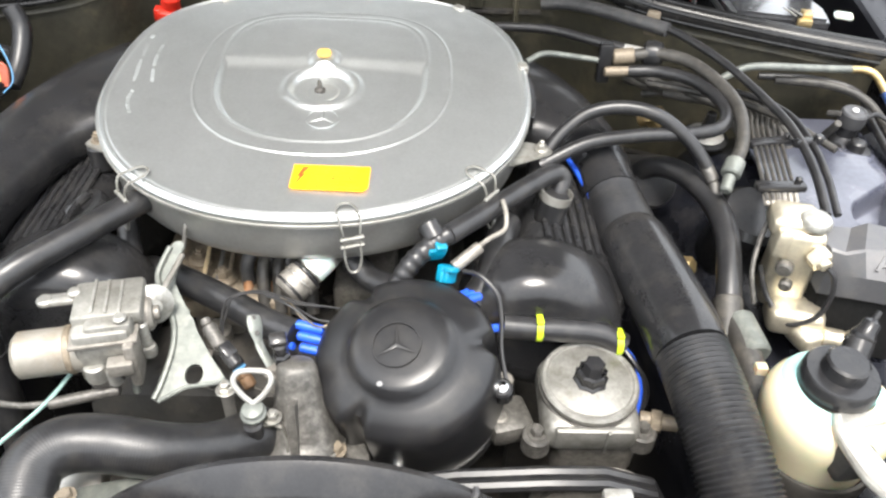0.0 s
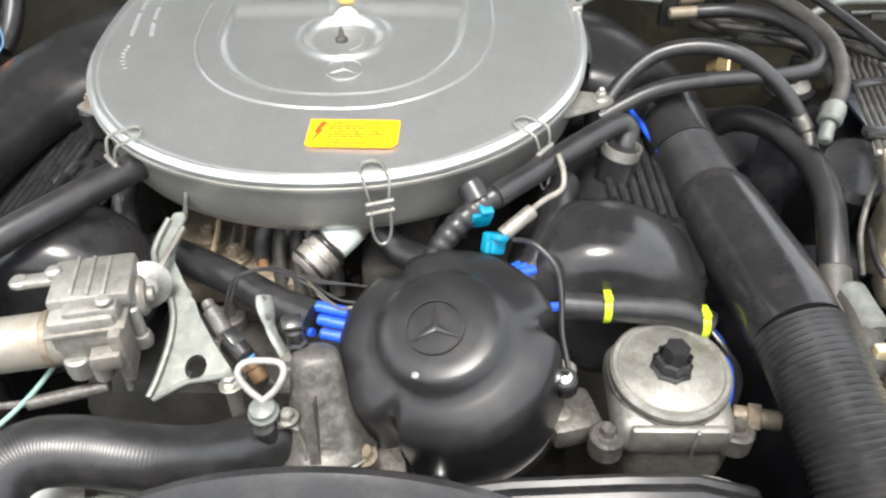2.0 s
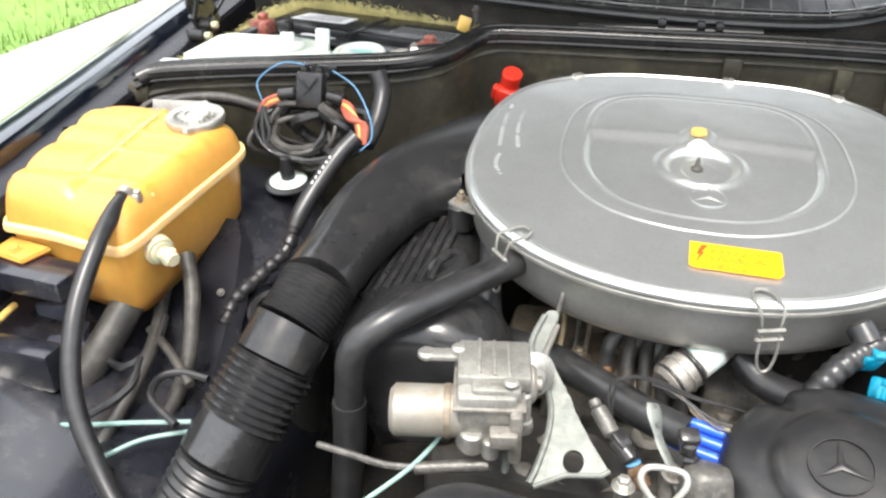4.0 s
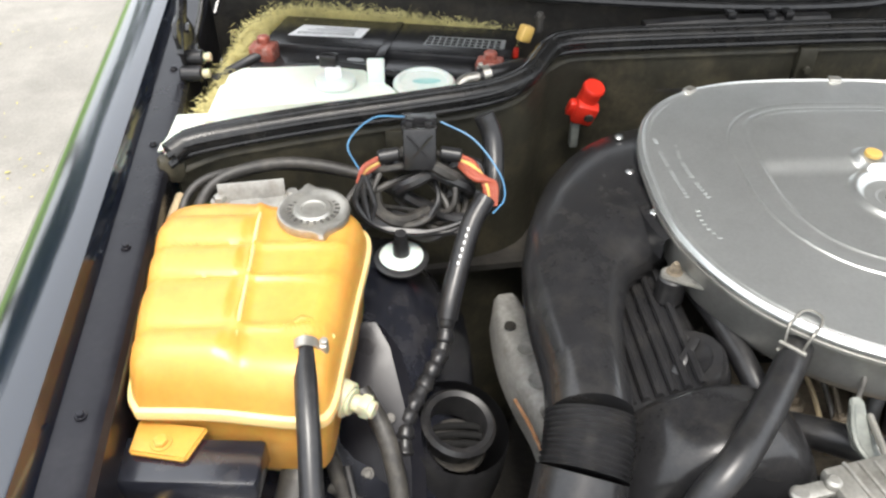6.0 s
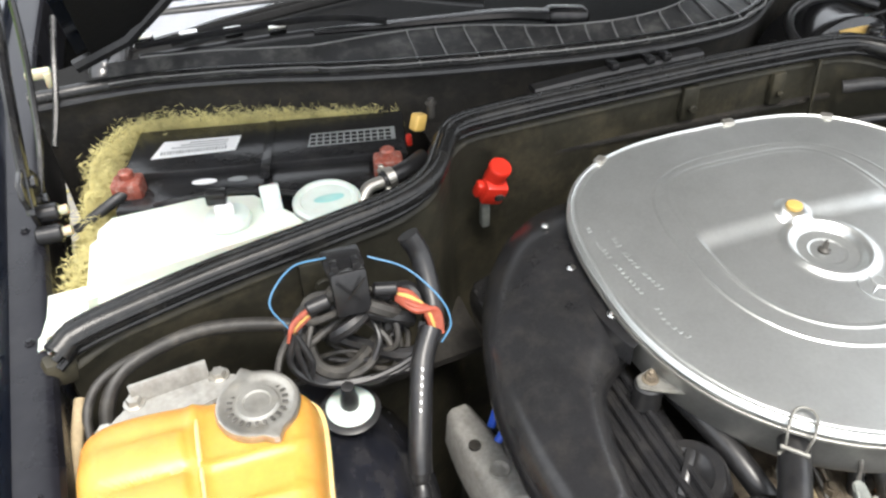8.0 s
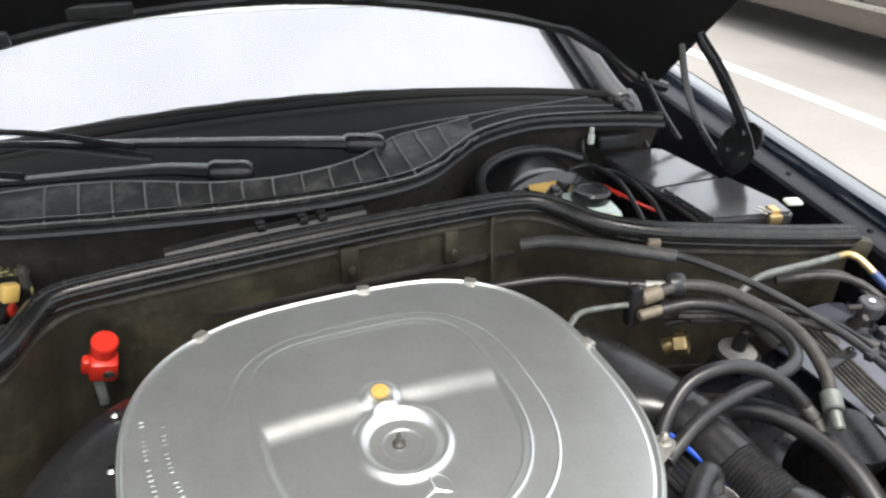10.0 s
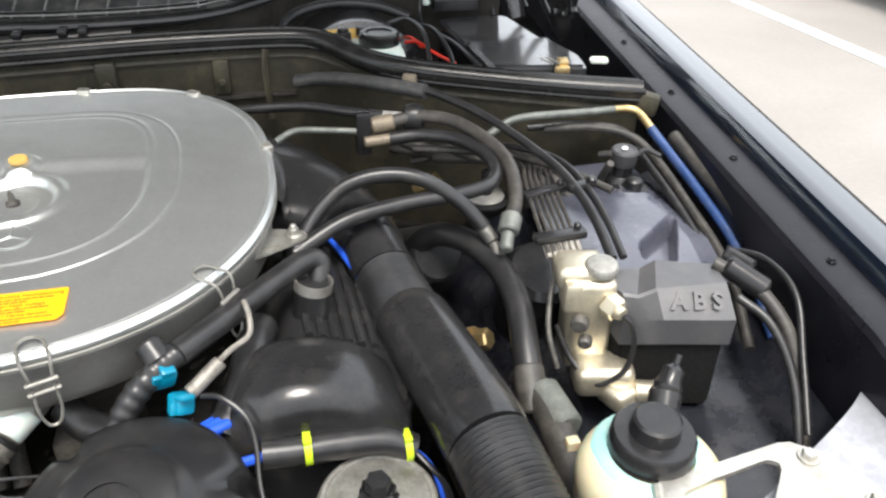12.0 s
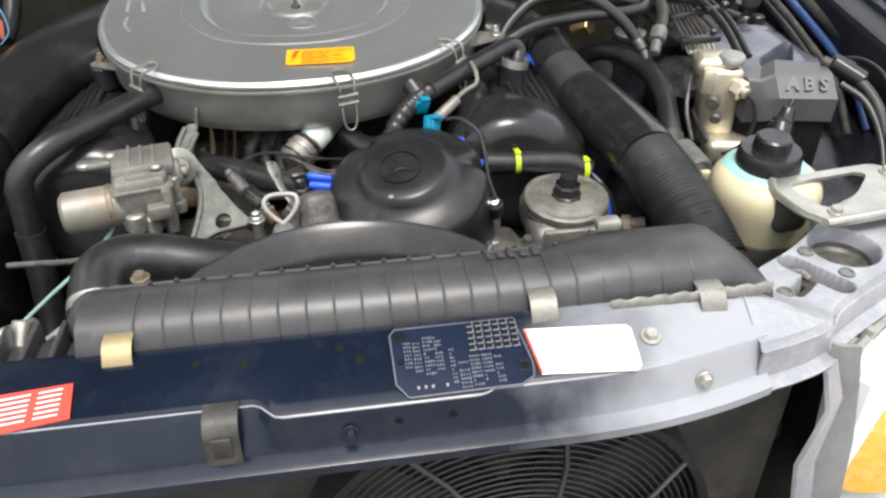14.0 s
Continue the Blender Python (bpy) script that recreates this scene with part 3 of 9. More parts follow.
wall_rows = [[p + Vector((0, 0, -0.012)) for p in line], [p + Vector((0, 0.001, -0.06)) for p in line], [p + Vector((0, 0.004, -0.16)) for p in line],
             [p + Vector((0, -0.004, -0.28)) for p in line], [p + Vector((0, -0.03, -0.62)) for p in line]]
part("bulkhead", thick(loft(wall_rows), 0.006), "wall", car, "bulkhead wall with dusty olive undercoat", sharp=60)
# folded shelf of sheet metal under the seal
part("bulkhead_flange", hose([p + Vector((0, -0.006, -0.026)) for p in line[::3]], 0.005, 8, 3, squash=0.35), "wall", car)
seal_part = part("bulkhead_seal", sweep([p + Vector((0, -0.001, -0.005)) for p in line], 0.0150, 16), "seal", car, "black rubber hood seal with moulded lips")
for dz, dy, r in ((0.0082, -0.0035, 0.0032), (-0.001, -0.0135, 0.0040), (-0.013, -0.012, 0.0045), (0.0065, 0.008, 0.0030)):
    part("seal_lip", sweep([p + Vector((0, dy, dz)) for p in line], r, 8), "seal", seal_part)
# seal ends: small metal caps
for x, y, z, r in ((-0.765, 1.068, 0.915, 22), (0.742, 1.076, 0.925, -30)):
    part("seal_end_cap", box((x, y, z), (0.03, 0.022, 0.03), 0.006, rot(0, 10, r)), "wall", car)
# stamped brackets on the bulkhead
for x, z, w in ((0.053, 0.938, 0.026), (0.200, 0.932, 0.022), (-0.5, 0.90, 0.05)):
    y = min(line, key=lambda p: abs(p.x - x)).y
    part("stamped_bracket", join(box((x, y - 0.010, z), (w, 0.012, 0.05), 0.004), cyl((x, y - 0.019, z - 0.005), w * 0.22, 0.006, rot(90), 0.001, 12)), "wall", car)
part("vertical_rib", hose([(0.262, 1.279, 0.968), (0.259, 1.274, 0.935), (0.262, 1.272, 0.87)], 0.006, 8, squash=0.5), "wall", car)

# cowl: front seal, panel, grille and rear ledge
COWL = [(-0.80, 1.49, 1.006), (-0.66, 1.492, 1.008), (-0.518, 1.464, 1.008), (-0.385, 1.424, 1.006), (-0.216, 1.389, 1.004), (-0.02, 1.362, 1.003), (0.127, 1.364, 1.003),
        (0.205, 1.385, 1.004), (0.27, 1.432, 1.007), (0.33, 1.474, 1.009), (0.42, 1.499, 1.01), (0.50, 1.490, 1.01), (0.60, 1.463, 1.008), (0.66, 1.44, 1.006)]
cowl_line = along(COWL, 90)
part("cowl_seal", sweep(cowl_line, 0.011, 10), "seal", car, "thick black cowl seal")
part("seal_lip", sweep([p + Vector((0, -0.010, -0.009)) for p in cowl_line], 0.006, 8), "rubber", car)
part("cowl_front_wall", thick(loft([[p + Vector((0, 0.004, -0.008)) for p in cowl_line], [p + Vector((0, 0.02, -0.06)) for p in cowl_line], [p + Vector((0, 0.03, -0.25)) for p in cowl_line],
                                    [p + Vector((0, 0.03, -0.5)) for p in cowl_line]]), 0.004), "dark", car, "dark wall of the cowl chamber")


def screen_y(x):
    return 1.80 - 0.30 * x * x


cowl_rows = []
for k in range(7):
    t = k / 6
    row = []
    for p in cowl_line:
        q = Vector((p.x * 1.02, screen_y(p.x) + 0.02, 0.985))
        r = p.lerp(q, t)
        r.z += -0.012 * math.sin(math.pi * t) - 0.004
        row.append(r)
    cowl_rows.append(row)
part("cowl_panel", loft(cowl_rows), "felt", car, "matt black cowl panel below the windscreen", sharp=60)
# ribbed plastic water deflector on the cowl's front edge
REAR = [(-0.70, 1.50), (-0.51, 1.452), (-0.41, 1.455), (-0.312, 1.461), (-0.23, 1.450), (-0.178, 1.432), (-0.12, 1.405), (-0.083, 1.392), (-0.01, 1.382), (0.069, 1.392), (0.122, 1.415), (0.155, 1.445), (0.194, 1.470), (0.28, 1.482), (0.34, 1.495)]
rear_line = along([(x, y, 0) for x, y in REAR], 200)
defl = []
for k in range(52):
    x = -0.70 + k * 0.02
    p = min(cowl_line, key=lambda q: abs(q.x - x))
    back = min(rear_line, key=lambda q: abs(q.x - x)).y
    d = max(back - p.y + 0.012, 0.022)
    defl.append([Vector((x, p.y - 0.012, p.z + 0.004)), Vector((x, p.y + 0.004, p.z + 0.009)), Vector((x + 0.002, p.y + d * 0.75, p.z + 0.018)), Vector((x + 0.004, p.y + d * 0.97, p.z + 0.022)), Vector((x + 0.006, p.y + d + 0.010, p.z + 0.006))])
part("water_deflector", thick(loft(defl), 0.003), "deflector", car, "black plastic deflector along the cowl", sharp=50)
for k in range(20, 49, 2):
    part("cowl_rib", hose([q + Vector((0, 0, 0.0012)) for q in defl[k]], 0.0015, 6, 4), "rib", car)
# thin pale strips put the glossy edges' highlights into the colour
part("deflector_edge", sweep([r[0] + Vector((0, -0.001, 0.004)) for r in defl], 0.0013, 6), "rib", car, "pale line painted as the edge's highlight")
part("deflector_edge", sweep([r[3] + Vector((0, 0.002, 0.001)) for r in defl[2:]], 0.0013, 6), "rib", car, "pale line painted as the edge's highlight")
part("deflector_edge", sweep([p + Vector((0, 0.03, 0.012)) for p in cowl_line[66:86]], 0.0012, 6), "rib", car, "pale line painted as the edge's highlight")
part("cowl_ledge", hose([(-0.62, 1.66, 0.992), (-0.3, 1.742, 0.995), (0.0, 1.766, 0.996), (0.3, 1.742, 0.997), (0.52, 1.68, 0.998), (0.66, 1.60, 1.0)], 0.008, 8, squash=0.5), "felt", car)
# one more painted edge highlight, farther back on the right
part("deflector_edge", sweep(along([(0.12, 1.520, 1.018), (0.25, 1.533, 1.020), (0.40, 1.540, 1.021), (0.58, 1.550, 1.020)], 24), 0.0014, 6), "rib", car, "pale line painted as the edge's highlight")

# windscreen, sunshade behind it, pillars
SLOPE = math.tan(radians(31))


def screen(v, off):
    rows = []
    for j in range(9):
        t = j / 8 * v
        rows.append([Vector((x * (1 - 0.10 * t), screen_y(x) + 0.02 + t + off[0], 0.99 + SLOPE * t + off[1] - 0.03 * x * x)) for x in [-0.70 + i * 0.07 for i in range(21)]])
    return rows


glass = part("windscreen", loft(screen(0.95, (0, 0))), "glass", car, "raked windscreen glass", sharp=60)
glass.visible_shadow = False
part("screen_trim", hose([(x, screen_y(x) + 0.014, 0.992 - 0.03 * x * x) for x in [-0.7 + 0.1 * i for i in range(15)]], 0.007, 8), "felt", car)
for s in (-1, 1):
    part("screen_pillar", hose([(s * 0.735, screen_y(0.72) - 0.06, 0.90), (s * 0.72, screen_y(0.72) - 0.02, 0.97), (s * 0.70, screen_y(0.7) + 0.03, 1.0), (s * 0.655, screen_y(0.7) + 0.5, 1.28), (s * 0.62, screen_y(0.7) + 0.97, 1.55)], 0.026, 10, 6), "gloss", car)
sun_shade = thing("windscreen_sunshade", (0, 1.9, 0.96), "pale silver folding sunshade propped behind the windscreen", "sunshade")


def shade_sheet(t0, t1):
    out = []
    for j in range(7):
        t = t0 + (t1 - t0) * j / 6
        out.append([Vector((x * (1 - 0.10 * t), screen_y(x) + 0.02 + t + 0.004 * math.sin(x * 55), 0.955 + SLOPE * t - 0.03 * x * x)) for x in [-0.67 + i * 0.0344 for i in range(40)]])
    return thick(loft(out), 0.004)


part("lower_panel", shade_sheet(0.045, 0.245), "shade", sun_shade, "silver grey lower panel")
part("upper_panel", shade_sheet(0.247, 0.90), "shade_top", sun_shade, "white upper panel")

part("dashboard", box((0, 2.2, 0.86), (1.4, 0.8, 0.12), 0.03), "dark", car)


# wipers lying over the cowl
for a, b, c, d in (((0.135, 1.465, 1.028), (-0.03, 1.512, 1.036), (-0.36, 1.612, 1.044), (-0.64, 1.675, 1.052)), ((-0.065, 1.44, 1.026), (-0.17, 1.474, 1.03), (-0.42, 1.512, 1.03), (-0.66, 1.55, 1.034))):
    w = thing("windscreen_wiper", a, "matt black windscreen wiper parked on the cowl", "wiper", "windscreen wipers")
    a, b, c, d = map(Vector, (a, b, c, d))
    part("pivot_cover", box(a, (0.066, 0.036, 0.026), 0.012, rot(0, 4, -14), 3), "matt", w)
    arm = along([a + Vector((-0.025, 0, 0.004)), b, c], 24)
    part("arm", sweep(arm, [0.017 - 0.009 * (i / 23) for i in range(24)], 8, squash=0.5, up=(0, 0, 1)), "matt", w)
    part("blade_frame", sweep(along([b + Vector((-0.15, 0.012, 0.01)), c + Vector((0, 0.014, 0.014)), d], 16), 0.005, 6), "matt", w)
    part("rubber_blade", sweep(along([b + Vector((-0.13, 0.012, -0.008)), c + Vector((0, 0.014, -0.006)), d + Vector((0, 0, -0.018))], 16), 0.006, 6, squash=0.4), "rubber", w)
    for k in range(4):
        q = c.lerp(d, 0.2 + 0.25 * k) + Vector((0, 0.014, 0.004))
        part("yoke", box(q, (0.026, 0.010, 0.016), 0.003), "chrome", w, "worn bright metal yoke")

# raised hood
hood = thing("raised_hood", (0, 1.6, 1.1), "dark hood raised on its hinges, black felt lining below", "hood")
UP = Vector((0, -math.cos(radians(46)), math.sin(radians(46))))


def hood_edge(x):
    a = abs(x)
    return Vector((x, 1.705 - 0.62 * a * a if a < 0.5 else 1.55, 1.195 - 0.18 * a * a if a < 0.5 else 1.15 - 0.36 * (a - 0.5) - 0.045 * min(1, max(0, (a - 0.56) / 0.1))))


skin, lining = [], []
xs = [-0.74 + i * 0.074 for i in range(21)]
for j in range(9):
    t = j / 8 * 1.34
    skin.append([hood_edge(x * (1 - 0.04 * t)) + UP * t + Vector((0, 0.02, 0.012)) for x in xs])
    lining.append([hood_edge(x * (1 - 0.04 * t) * 0.97) + UP * (t * 0.97 + 0.02) for x in xs])
part("outer_skin", thick(loft(skin), 0.003), "bodynavy", hood, sharp=60)
part("felt_lining", thick(loft(lining), 0.006), "felt", hood, "black felt lining", sharp=60)
part("rear_rail", sweep([hood_edge(x) + UP * 0.012 + Vector((0, -0.004, -0.004)) for x in xs], 0.010, 8), "matt", hood)
for x in (-0.36, -0.20, 0.08, 0.22):
    q = hood_edge(x) + UP * 0.045 + Vector((0, -0.006, -0.010))
    part("stiffener_slot", box(q, (0.11, 0.03, 0.008), 0.004, rot(-46)), "grey_plastic", hood)
for s in (-1, 1):
    hg = thing("hood_hinge", (s * 0.71, 1.29, 1.0), "black sprung steel hood hinge bolted to the fender", "hinge", "hood hinges")
    hx = 0.790 if s < 0 else 0.712
    base = Vector((s * hx, 1.294, 1.024 if s > 0 else 0.995))
    top = Vector((s * (hx - 0.007), 1.445, 1.165))
    part("hinge_arm", sweep(along([base + Vector((0, -0.02, -0.03)), base, base.lerp(top, 0.5) + Vector((0, 0.0, 0.004)), top, top + UP * 0.10], 16), 0.0125, 8, squash=0.5, up=(1, 0, 0)), "gloss", hg)
    part("second_arm", sweep(along([(s * hx, 1.33, 0.955), (s * (hx - 0.007), 1.385, 0.995), (s * (hx - 0.012), 1.43, 1.05), (s * (hx - 0.017), 1.45, 1.10), (s * (hx - 0.022), 1.47, 1.17)], 16), 0.006, 8, squash=0.6), "gloss", hg)
    plate = [(-0.035, 0.000), (-0.028, 0.016), (-0.008, 0.020), (0.020, 0.012), (0.045, -0.012), (0.058, -0.040), (0.050, -0.075), (0.010, -0.080), (-0.012, -0.060), (-0.022, -0.030)]
    part("foot", join(slab(plate, -0.003, 0.003, Matrix.Translation(base) @ Matrix(((0, 0, 1, 0), (1, 0, 0, 0), (0, 1, 0, 0), (0, 0, 0, 1))), 0.0015), bolt(base + Vector((-s * 0.003, 0.004, -0.002)), 0.007, 0.006, (-s, 0, 0)), bolt(base + Vector((-s * 0.003, 0.030, -0.040)), 0.006, 0.005, (-s, 0, 0)), bolt(base + Vector((-s * 0.003, -0.002, -0.035)), 0.005, 0.005, (-s, 0, 0))), "gloss", hg, "stamped hinge plate with bolts")
    part("spring_cable", hose([(s * (hx - 0.012), 1.43, 0.965), (s * (hx - 0.022), 1.47, 1.0), (s * (hx - 0.032), 1.52, 1.05), (s * (hx - 0.042), 1.55, 1.09)], 0.004, 8), "gloss", hg)

# chambers behind the bulkhead: floor and rear shelf
part("chamber_floor", slab([(-0.80, 1.10), (-0.30, 1.15), (-0.30, 1.46), (-0.80, 1.53)], 0.70, 0.71), "dark", car)
part("chamber_floor", slab([(0.28, 1.20), (0.76, 1.08), (0.76, 1.53), (0.28, 1.52)], 0.72, 0.73), "dark", car)
part("chamber_floor", slab([(-0.30, 1.28), (0.30, 1.28), (0.30, 1.42), (-0.30, 1.42)], 0.90, 0.905), "dark", car)
# underside so that no daylight comes up through the bay
part("undertray", slab([(-0.82, 0.25), (0.82, 0.25), (0.82, 1.5), (-0.82, 1.5)], 0.30, 0.31), "dark", car)

# front crossmember in navy paint
cross_rows = []
for i in range(197):
    x = -0.62 + i * 0.005
    bow = 0.10 * max(0, abs(x - 0.05) - 0.2) ** 2
    front = bow + 0.9 * max(0, x - 0.2) ** 2
    step = 0.013 * (1 - smooth(-0.030, -0.012, x)) + 0.004 * smooth(0.132, 0.140, x)
    cross_rows.append([(x, 0.372 + bow, 0.80), (x, 0.366 + bow, 0.862), (x, 0.352 + bow, 0.865), (x, 0.302 + front + step, 0.8535 + 0.23 * step), (x, 0.293 + front + step, 0.8525 + 0.2 * step), (x, 0.289 + front + step, 0.850 + 0.1 * step),
                       (x, 0.287 + front + 0.9 * step, 0.845), (x, 0.2855 + front, 0.827), (x, 0.283 + front, 0.822), (x, 0.274 + front, 0.820), (x, 0.270 + front, 0.818), (x, 0.270 + front, 0.810)])
# the pale right end is glare put into the paint colour
cross = part("crossmember", loft(cross_rows), "navy_glare", car, "glossy navy radiator crossmember with stamped holes", sharp=28)
# pale strips paint the shine on the two navy lips
part("upper_lip", sweep([Vector(r[5]) + Vector((0, 0.001, 0.0005)) for r in cross_rows], 0.0008, 8), "greyblue", cross, "rolled lip with its shine painted pale")
part("lower_lip", sweep([Vector(r[8]) + Vector((0, 0.002, 0.001)) for r in cross_rows], 0.0010, 8), "greyblue", cross, "lower lip with its shine painted pale")

# the rest of the body: doors, quarters, roof, glass, tail and wheels
SIDE_X = fender_x(1.7)
for s in (-1, 1):
    for nm, y0, y1 in (("front_door", 2.215, 3.19), ("rear_door", 3.20, 4.02), ("rear_quarter", 4.03, 5.05)):
        rows = []
        for j in range(9):
            y = y0 + (y1 - y0) * j / 8
            z = fender_z(1.9) + 0.01 - 0.03 * max(0, y - 4.2)
            tuck = 0.10 * max(0, y - 4.4) ** 2
            rows.append([(s * (SIDE_X + dx - tuck), y, z + dz) for dx, dz in ((-0.06, 0.012), (0.0, 0.004), (0.05, -0.012), (0.07, -0.05), (0.09, -0.2), (0.095, -0.4), (0.09, -0.62), (0.06, -0.78))])
        part(nm, thick(loft(rows), 0.02), "bodynavy", car, sharp=35)
        if nm != "rear_quarter":
            part("door_handle", box((s * (SIDE_X + 0.10), y1 - 0.14, 0.86), (0.03, 0.16, 0.03), 0.01), "chrome", car)
    part("side_moulding", box((s * (SIDE_X + 0.095), 2.75, 0.55), (0.02, 4.4, 0.06), 0.008), "grey_plastic", car)
    for a, b in ((2.30, 3.18), (3.24, 4.02)):
        part("side_window", loft([[(s * 0.85, a, 1.02), (s * 0.85, b, 1.02)], [(s * 0.70, a + (0.55 if a < 3 else 0.02), 1.43), (s * 0.70, b - (0.02 if a < 3 else 0.2), 1.43)]]), "gloss", car, "dark side window")
    for y in (0.86, 3.72):
        wh = part("wheel", lathe([(0.19, -0.10), (0.30, -0.105), (0.318, -0.08), (0.322, 0.0), (0.318, 0.08), (0.30, 0.105), (0.19, 0.10)], (s * 0.80, y, 0.322), rot(0, 90), 48), "tyre", car)
        part("rim", lathe([(0, 0.05), (0.05, 0.06), (0.07, 0.05), (0.16, 0.07), (0.19, 0.09), (0.20, 0.0)], (s * 0.80, y, 0.322), rot(0, s * 90), 48), "alu", wh, "silver wheel rim")
part("roof_skin", loft([[(x * 0.70, 2.66, 1.43 - 0.03 * x * x), (x * 0.69, 2.9, 1.475 - 0.05 * x * x), (x * 0.68, 3.5, 1.485 - 0.05 * x * x), (x * 0.68, 3.85, 1.45 - 0.05 * x * x)] for x in [-1 + 0.2 * i for i in range(11)]]), "bodynavy", car, sharp=50)
part("rear_window", loft([[(x * 0.68, 3.85, 1.44 - 0.05 * x * x), (x * 0.74, 4.3, 1.07)] for x in [-1 + 0.2 * i for i in range(11)]]), "gloss", car, "dark rear window")
part("boot_lid", loft([[(x * 0.80, 4.28, 1.05 - 0.03 * x * x), (x * 0.82, 4.7, 1.035 - 0.03 * x * x), (x * 0.82, 5.02, 1.00 - 0.03 * x * x), (x * 0.82, 5.08, 0.93), (x * 0.82, 5.10, 0.60)] for x in [-1 + 0.2 * i for i in range(11)]]), "bodynavy", car, sharp=35)
for y0, y1, z in ((5.06, 5.22, 0.46), (0.02, 0.18, 0.40)):
    part("bumper", box((0, (y0 + y1) / 2, z), (1.78, y1 - y0, 0.20), 0.05, None, 3), "grey_plastic", car, "dark plastic bumper")
part("front_valance", box((0, 0.21, 0.32), (1.60, 0.10, 0.16), 0.02), "dark", car)
part("underbody", box((0, 3.2, 0.28), (1.55, 3.6, 0.10), 0.03), "dark", car)

# ---- air cleaner ----
def lid_outline(a, s=1.0):
    """The lid's edge at the angle a, scaled by s about its middle."""
    c, d = math.cos(a), math.sin(a)
    n = 2.9 if d > 0 else 2.15
    r = (abs(c / 0.247) ** n + abs(d / (0.231 if d > 0 else 0.238)) ** n) ** (-1 / n)
    return s * r * c, 0.951 + s * r * d


def lid_relief(x, y, s):
    h = 0.004 * (1 - s * s)
    # rolled edge and bead
    h += 0.0022 * math.exp(-((s - 0.987) / 0.0055) ** 2) - 0.002 * smooth(0.991, 1.0, s) - 0.0009 * math.exp(-((s - 0.968) / 0.006) ** 2)
    # fine ring step
    n = 3.0 if y > 0.965 else 2.3
    q = (abs((x - 0.004) / 0.150) ** n + abs((y - 0.966) / 0.155) ** n) ** (1 / n)
    h += 0.0008 * smooth(1.010, 0.996, q) + 0.0008 * math.exp(-((q - 1.0) / 0.0075) ** 2)
    # inner panel, sunk in front and nearly level behind, parted by a straight sloping step
    n = 3.8 if y > 0.97 else 2.4
    d = (abs((x - 0.002) / 0.122) ** n + abs((y - 0.970) / 0.134) ** n) ** (1 / n)
    inside = smooth(1.025, 0.955, d)
    ridge = 0.999 - 0.25 * x * x
    shoulder = smooth(ridge - 0.019, ridge + 0.010, y)
    h += inside * (0.0012 * shoulder - 0.0050 * (1 - shoulder)) + 0.0012 * math.exp(-((d - 1.02) / 0.018) ** 2)
    # knob seat and dish round the stud
    k = math.hypot(x, y - 1.0)
    h += 0.0060 * smooth(0.022, 0.012, k)
    w = math.hypot(x - 0.003, (y - 0.943))
    h += 0.0042 * math.exp(-((w - 0.042) / 0.0055) ** 2) - 0.004 * smooth(0.038, 0.031, w) * (1 if k > 0.02 else 0.4) - 0.001 * smooth(0.020, 0.018, w)
    # slight waviness of the thin pressed sheet
    return h + 0.0009 * noise.noise((x * 11, y * 11, 2)) + 0.00022 * noise.noise((x * 45, y * 45, 5))


air = thing("air_cleaner", (0, 0.95, 0.86), "large oval brushed aluminium air cleaner on top of the engine", "air cleaner")
bm = bmesh.new()
N, R = 288, 210
ring_rows = []
centre = bm.verts.new((0, 0.951, lid_z(0.951) + lid_relief(0, 0.951, 0)))
for j in range(1, R + 1):
    s = j / R
    row = []
    for i in range(N):
        x, y = lid_outline(2 * math.pi * i / N, s)
        row.append(bm.verts.new((x, y, lid_z(y) + lid_relief(x, y, s))))
    ring_rows.append(row)
for i in range(N):
    bm.faces.new((centre, ring_rows[0][i], ring_rows[0][(i + 1) % N]))
for a, b in zip(ring_rows, ring_rows[1:]):
    for i in range(N):
        bm.faces.new((a[i], b[i], b[(i + 1) % N], a[(i + 1) % N]))
edge = []
for dz, s in ((-0.0015, 1.003), (-0.0045, 1.003), (-0.006, 0.992)):
    edge.append([bm.verts.new((*lid_outline(2 * math.pi * i / N, s), lid_z(lid_outline(2 * math.pi * i / N, s)[1]) + dz)) for i in range(N)])
for a, b in zip([ring_rows[-1]] + edge, edge):
    for i in range(N):
        bm.faces.new((a[i], b[i], b[(i + 1) % N], a[(i + 1) % N]))
lid = part("lid", bm, "lid", air, "brushed aluminium lid with pressed rings", sharp=60)
bowl = []
for dz, s in ((-0.006, 0.985), (-0.0075, 1.004), (-0.0105, 1.004), (-0.012, 0.982), (-0.050, 0.968), (-0.062, 0.94), (-0.075, 0.84), (-0.085, 0.55), (-0.10, 0.50)):
    bowl.append([Vector((*lid_outline(2 * math.pi * i / N, s), lid_z(lid_outline(2 * math.pi * i / N, s)[1]) + dz)) for i in range(N)])
part("bowl", loft(bowl, close=True), "bowl", air, "dull aluminium bowl", sharp=40)
part("stud", lathe([(0.0085, 0), (0.0085, 0.003), (0.0065, 0.004), (0.0065, 0.009), (0.0035, 0.011), (0.0025, 0.018), (0.001, 0.021), (0, 0.021)], (0, 0.945, lid_z(0.945) - 0.012), None, 12), "rubber_dusty", air, "dark steel stud and nut")
part("knob", lathe([(0.0085, 0), (0.0092, 0.002), (0.0085, 0.0045), (0, 0.005)], (0, 1.0, lid_z(1.0) + 0.0095), rot(4), 24), "yellow", air, "ochre yellow plug")
badge = star(0.0185, 0.0008, Matrix.Translation((0.010, 0.881, 0)))
